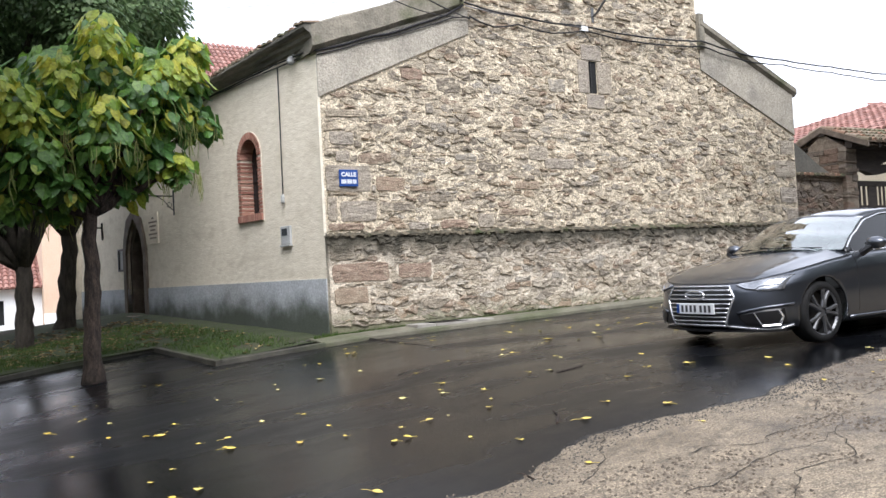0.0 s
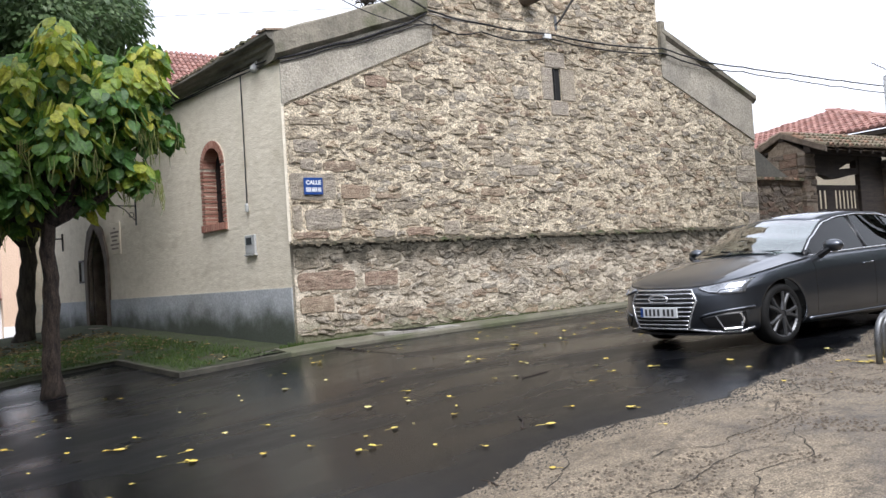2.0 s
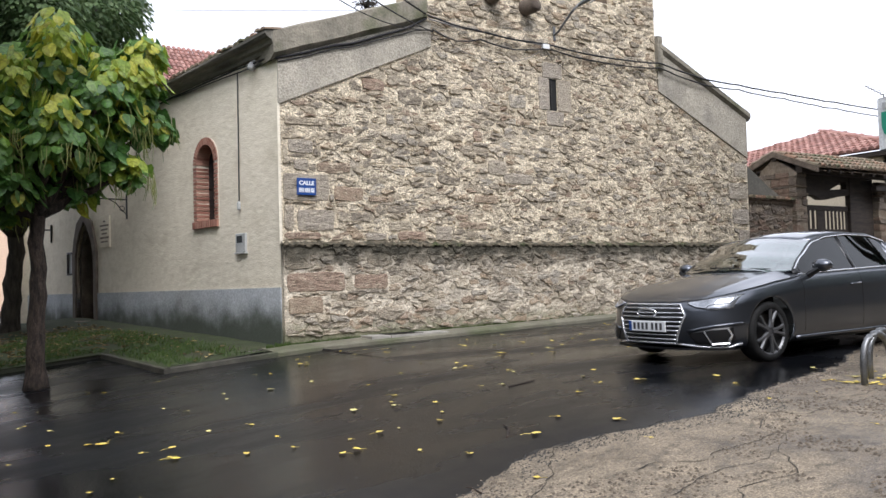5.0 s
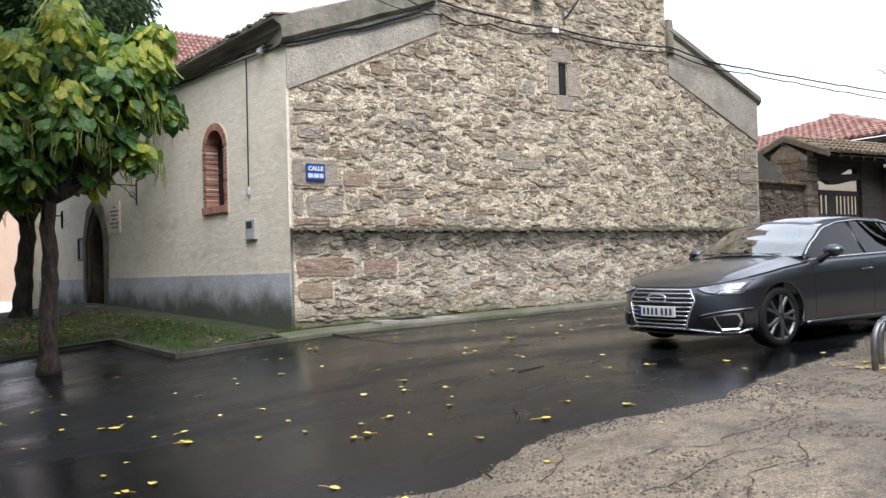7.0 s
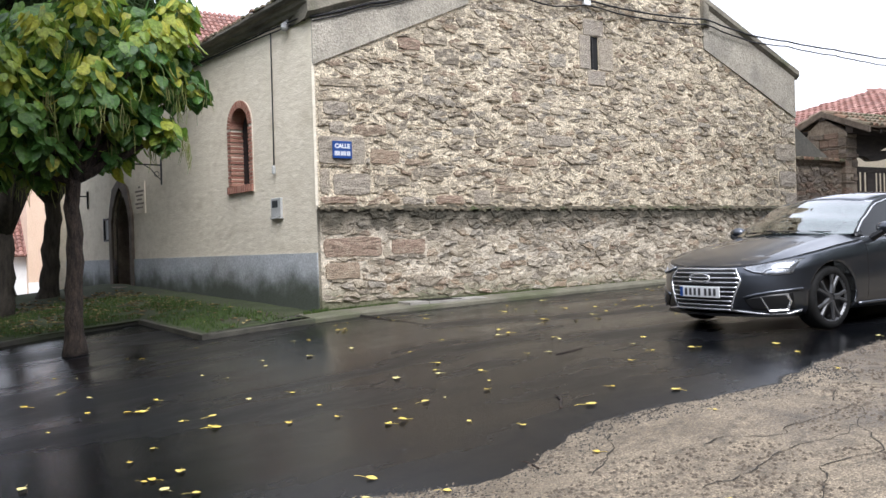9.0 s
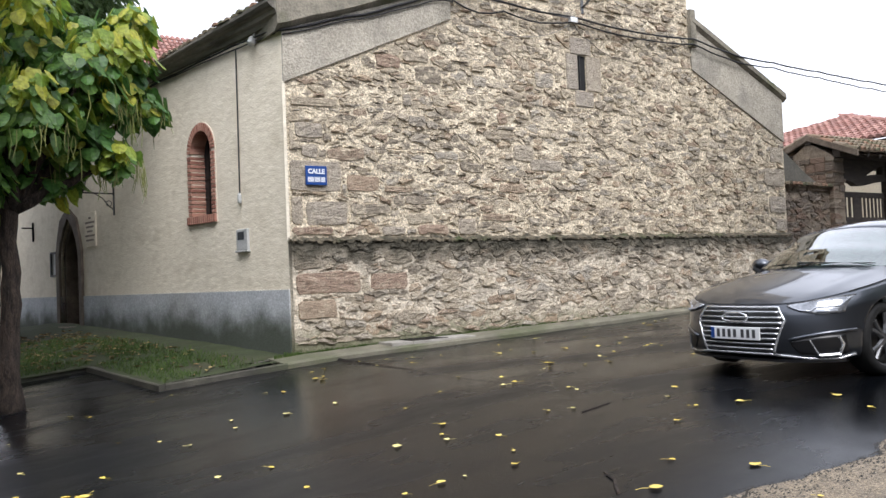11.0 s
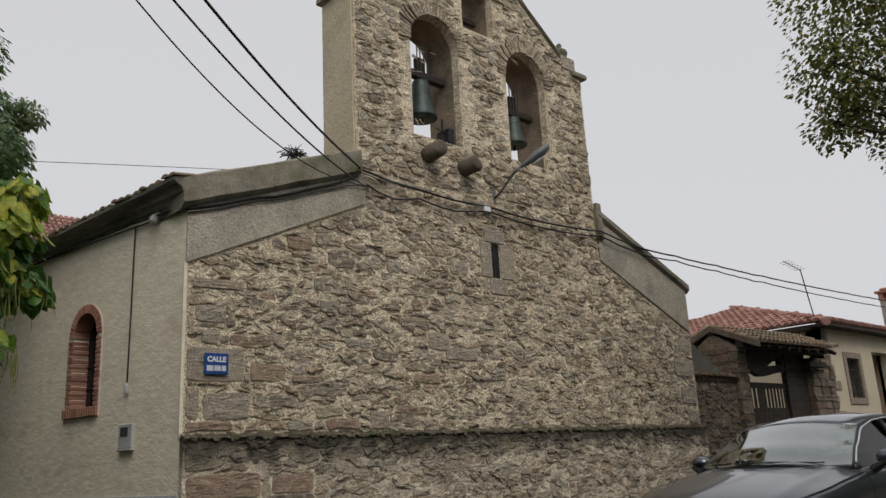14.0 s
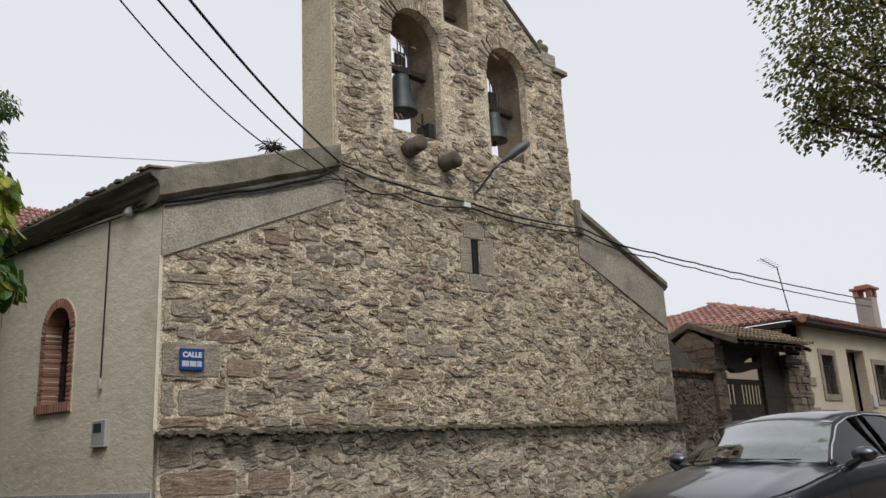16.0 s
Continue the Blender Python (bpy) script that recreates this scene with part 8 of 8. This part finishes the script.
def ashlar(blocks, seed, edge=0.012):
    """Roughly squared blocks with worn corners."""
    rnd = random.Random(seed)
    cells = []
    for x0, x1, z0, z1 in blocks:
        cx, cz, soft = (x0 + x1) / 2, (z0 + z1) / 2, []
        ring = [(x0, z0), (x1, z0), (x1, z1), (x0, z1)]
        for a, b in zip(ring, ring[1:] + ring[:1]):
            L = math.hypot(b[0] - a[0], b[1] - a[1])
            f = min(0.3, 0.03 / L)
            for t in (f, 0.35, 0.68, 1 - f) if L > 0.25 else (f, 1 - f):
                soft.append((a[0] + t * (b[0] - a[0]) - cx + rnd.uniform(-edge, edge), a[1] + t * (b[1] - a[1]) - cz + rnd.uniform(-edge, edge)))
        cells.append((cx, cz, soft, rnd.uniform(0.020, 0.034), rnd.uniform(-0.15, 0.15)))
    return cells


BIG = [(4.9, 2.0, 0.025), (10.9, 2.6, 0.05), (10.8, 1.9, 0.05), (10.95, 3.0, 0.04)]
lay(ashlar(QUOINS, 1), 0.0, wall_south, 99, (0, 0), M_QUOIN)
lay(ashlar(PLAIN, 2, 0.02), 0.0, wall_south, 99, (0, 0))
lay(ashlar(RUSTY, 3, 0.016), 0.0, wall_south, 99, (0, 0), M_RUST)
lay(rubble(UPPER, [], 0.225, 0.093, BIG, 11, 0.32, 2.1, QUOINS + PLAIN + RUSTY + SLIT_BLOCKS), 0.0, wall_south, 260, (1.2, 1.8))
LOWER = [(0.01, 0.02), (RIGHT, 0.03), (RIGHT, 1.35), (0.01, 1.36)]
BIGLOW = [(1.6, 1.15, 0.05), (2.3, 1.15, 0.05), (1.0, 1.12, 0.06), (2.4, 0.7, 0.03), (3.0, 1.05, 0.03), (1.75, 0.3, 0.05), (4.2, 0.9, 0.04), (5.5, 1.0, 0.03), (3.9, 0.5, 0.03)]
lay(ashlar(LOWQUOINS[:1], 4), -0.10, wall_base, 9, (0, 0), M_STONE_LOW)
lay(ashlar(LOWQUOINS[1:], 5), -0.10, wall_base, 9, (0, 0), M_RUST)
lay(rubble(LOWER, [], 0.235, 0.105, BIGLOW, 23, 0.24, 2.1, LOWQUOINS), -0.10, wall_base, 280, (0.6, 0.7), M_STONE_LOW, M_STONES_LOW)
UPTOWER = [(TX0 + 0.02, 5.22), (TX1 - 0.02, 5.42), (TX1 - 0.04, TS - 0.03), (TX1 - 0.64, TS + 0.27), (6.53, 9.58), (6.2, 10.2), (4.75, 10.2), (4.32, 9.58), (TX0 + 0.59, TS + 0.27), (TX0 + 0.02, TS - 0.03)]


def wide(h, d):
    cx = (h[0][0] + h[1][0]) / 2
    return [(x + (d if x > cx else -d), z + (d if z > h[0][1] + 0.5 else -0.02)) for x, z in h]


lay(rubble(UPTOWER, [wide(BELL_L, 0.05), wide(BELL_R, 0.05), wide(BELL_T, 0.05)], 0.25, 0.10, [(2.9, 6.0, 0.03), (2.95, 7.0, 0.03), (8.1, 6.2, 0.03), (8.05, 7.4, 0.03)], 37, 0.20), 0.001, bell_gable, 150, (4, 5.5))
# thin slabs set radially over the bell openings
vs, fs = [], []
rnd = random.Random(8)
for hole in (BELL_L, BELL_R, BELL_T):
    r = (hole[1][0] - hole[0][0]) / 2
    cx, cz = (hole[0][0] + hole[1][0]) / 2, max(p[1] for p in hole) - r
    a = -0.05
    while a < math.pi + 0.05:
        da = rnd.uniform(0.05, 0.10)
        r1, yy = r + rnd.uniform(0.16, 0.30), -rnd.uniform(0.02, 0.055)
        o = len(vs)
        for rr, aa in ((r, a + 0.008), (r1, a + 0.012), (r1, a + da - 0.012), (r, a + da - 0.008)):
            vs += [(cx + rr * math.cos(aa), yy, cz + rr * math.sin(aa)), (cx + rr * math.cos(aa), 0.05, cz + rr * math.sin(aa))]
        fs += [(o, o + 2, o + 4, o + 6), (o, o + 1, o + 3, o + 2), (o + 2, o + 3, o + 5, o + 4), (o + 4, o + 5, o + 7, o + 6), (o + 6, o + 7, o + 1, o)]
        a += da
me = bpy.data.meshes.new("voussoirs")
me.from_pydata(vs, [], fs)
me.materials.append(M_STONES)
vo = new("voussoirs", me)
vo.parent = bell_gable
tagged(vo, kind="stuff")



def slivers(region, holes, count, seed):
    """Thin chips of slate pressed into the joints between the stones."""
    rnd = random.Random(seed)
    xs, zs = [p[0] for p in region], [p[1] for p in region]
    out, turn = [], 0.0
    while len(out) < count:
        x, z = rnd.uniform(min(xs), max(xs)), rnd.uniform(min(zs), max(zs))
        turn = 0.9 * noise.noise((x * 1.1, z * 1.1, seed)) + rnd.gauss(0, 0.15)
        for k in range(rnd.choice((1, 1, 2, 3))):
            sl = lens(rnd, x + rnd.uniform(-0.04, 0.04), z + 0.034 * k, rnd.uniform(0.06, 0.20), rnd.uniform(0.012, 0.034), turn)
            if all(inside((sl[0] + p[0], sl[1] + p[1]), region) for p in sl[2]) and not any(a - 0.05 < sl[0] < b + 0.05 and c - 0.02 < sl[1] < d + 0.02 for a, b, c, d in holes):
                out.append((sl[0], sl[1], sl[2], rnd.uniform(0.014, 0.030), 0.0))
    return out


def pointing(region, holes, y, mat, parent, step=0.021):
    """Hand-laid mortar: a lumpy skin that drowns some stones and leaves others standing clear."""
    xs, zs = [p[0] for p in region], [p[1] for p in region]
    nx, nz = int((max(xs) - min(xs)) / step), int((max(zs) - min(zs)) / step)
    vs, fs, index = [], [], {}
    for i in range(nx + 1):
        for k in range(nz + 1):
            x, z = min(xs) + i * step, min(zs) + k * step
            if not inside((x, z), region) or any(inside((x, z), h) for h in holes):
                continue
            d = 0.006 + 0.010 * noise.noise((x * 3.1, z * 4.6, 1.0)) + 0.011 * noise.noise((x * 9.0, z * 16.0, 5.0)) + 0.006 * noise.noise((x * 24.0, z * 34.0, 9.0))
            index[(i, k)] = len(vs)
            vs.append((x, y - d, z))
    for (i, k), a in index.items():
        b, c, e = index.get((i + 1, k)), index.get((i + 1, k + 1)), index.get((i, k + 1))
        if b is not None and c is not None and e is not None:
            fs.append((a, b, c, e))
    me = bpy.data.meshes.new("pointing")
    me.from_pydata(vs, [], fs)
    me.materials.append(mat)
    ob = new("pointing", me)
    ob.parent = parent
    tagged(ob, "lumpy pale lime pointing")


def around(x0, x1, z0, z1):
    return [(x0, z0), (x1, z0), (x1, z1), (x0, z1)]


pointing(UPPER, [around(*b) for b in SLIT_BLOCKS], 0.0, M_MORTAR, wall_south)
pointing(LOWER, [], -0.10, M_MORTAR_LOW, wall_base)
pointing(UPTOWER, [wide(BELL_L, 0.03), wide(BELL_R, 0.03), wide(BELL_T, 0.03)], 0.001, M_MORTAR, bell_gable, 0.026)
lay(slivers(UPPER, QUOINS + PLAIN + RUSTY + SLIT_BLOCKS, 620, 61), 0.0, wall_south, 0, (0, 0))
lay(slivers(LOWER, LOWQUOINS, 260, 62), -0.10, wall_base, 0, (0, 0), M_STONE_LOW, M_STONES_LOW)
lay(slivers(UPTOWER, [(a[0][0] - 0.05, a[1][0] + 0.05, a[0][1], max(p[1] for p in a)) for a in (BELL_L, BELL_R, BELL_T)], 320, 63), 0.0, bell_gable, 0, (0, 0))
YARD = [(RIGHT + 0.04, -0.05), (12.96, -0.05), (12.96, 2.40), (RIGHT + 0.04, 2.46)]
lay(rubble(YARD, [], 0.24, 0.10, [], 51, 0.15), 0.05, yard_wall, 0, (12, 1), M_BROWN, M_BROWNS)
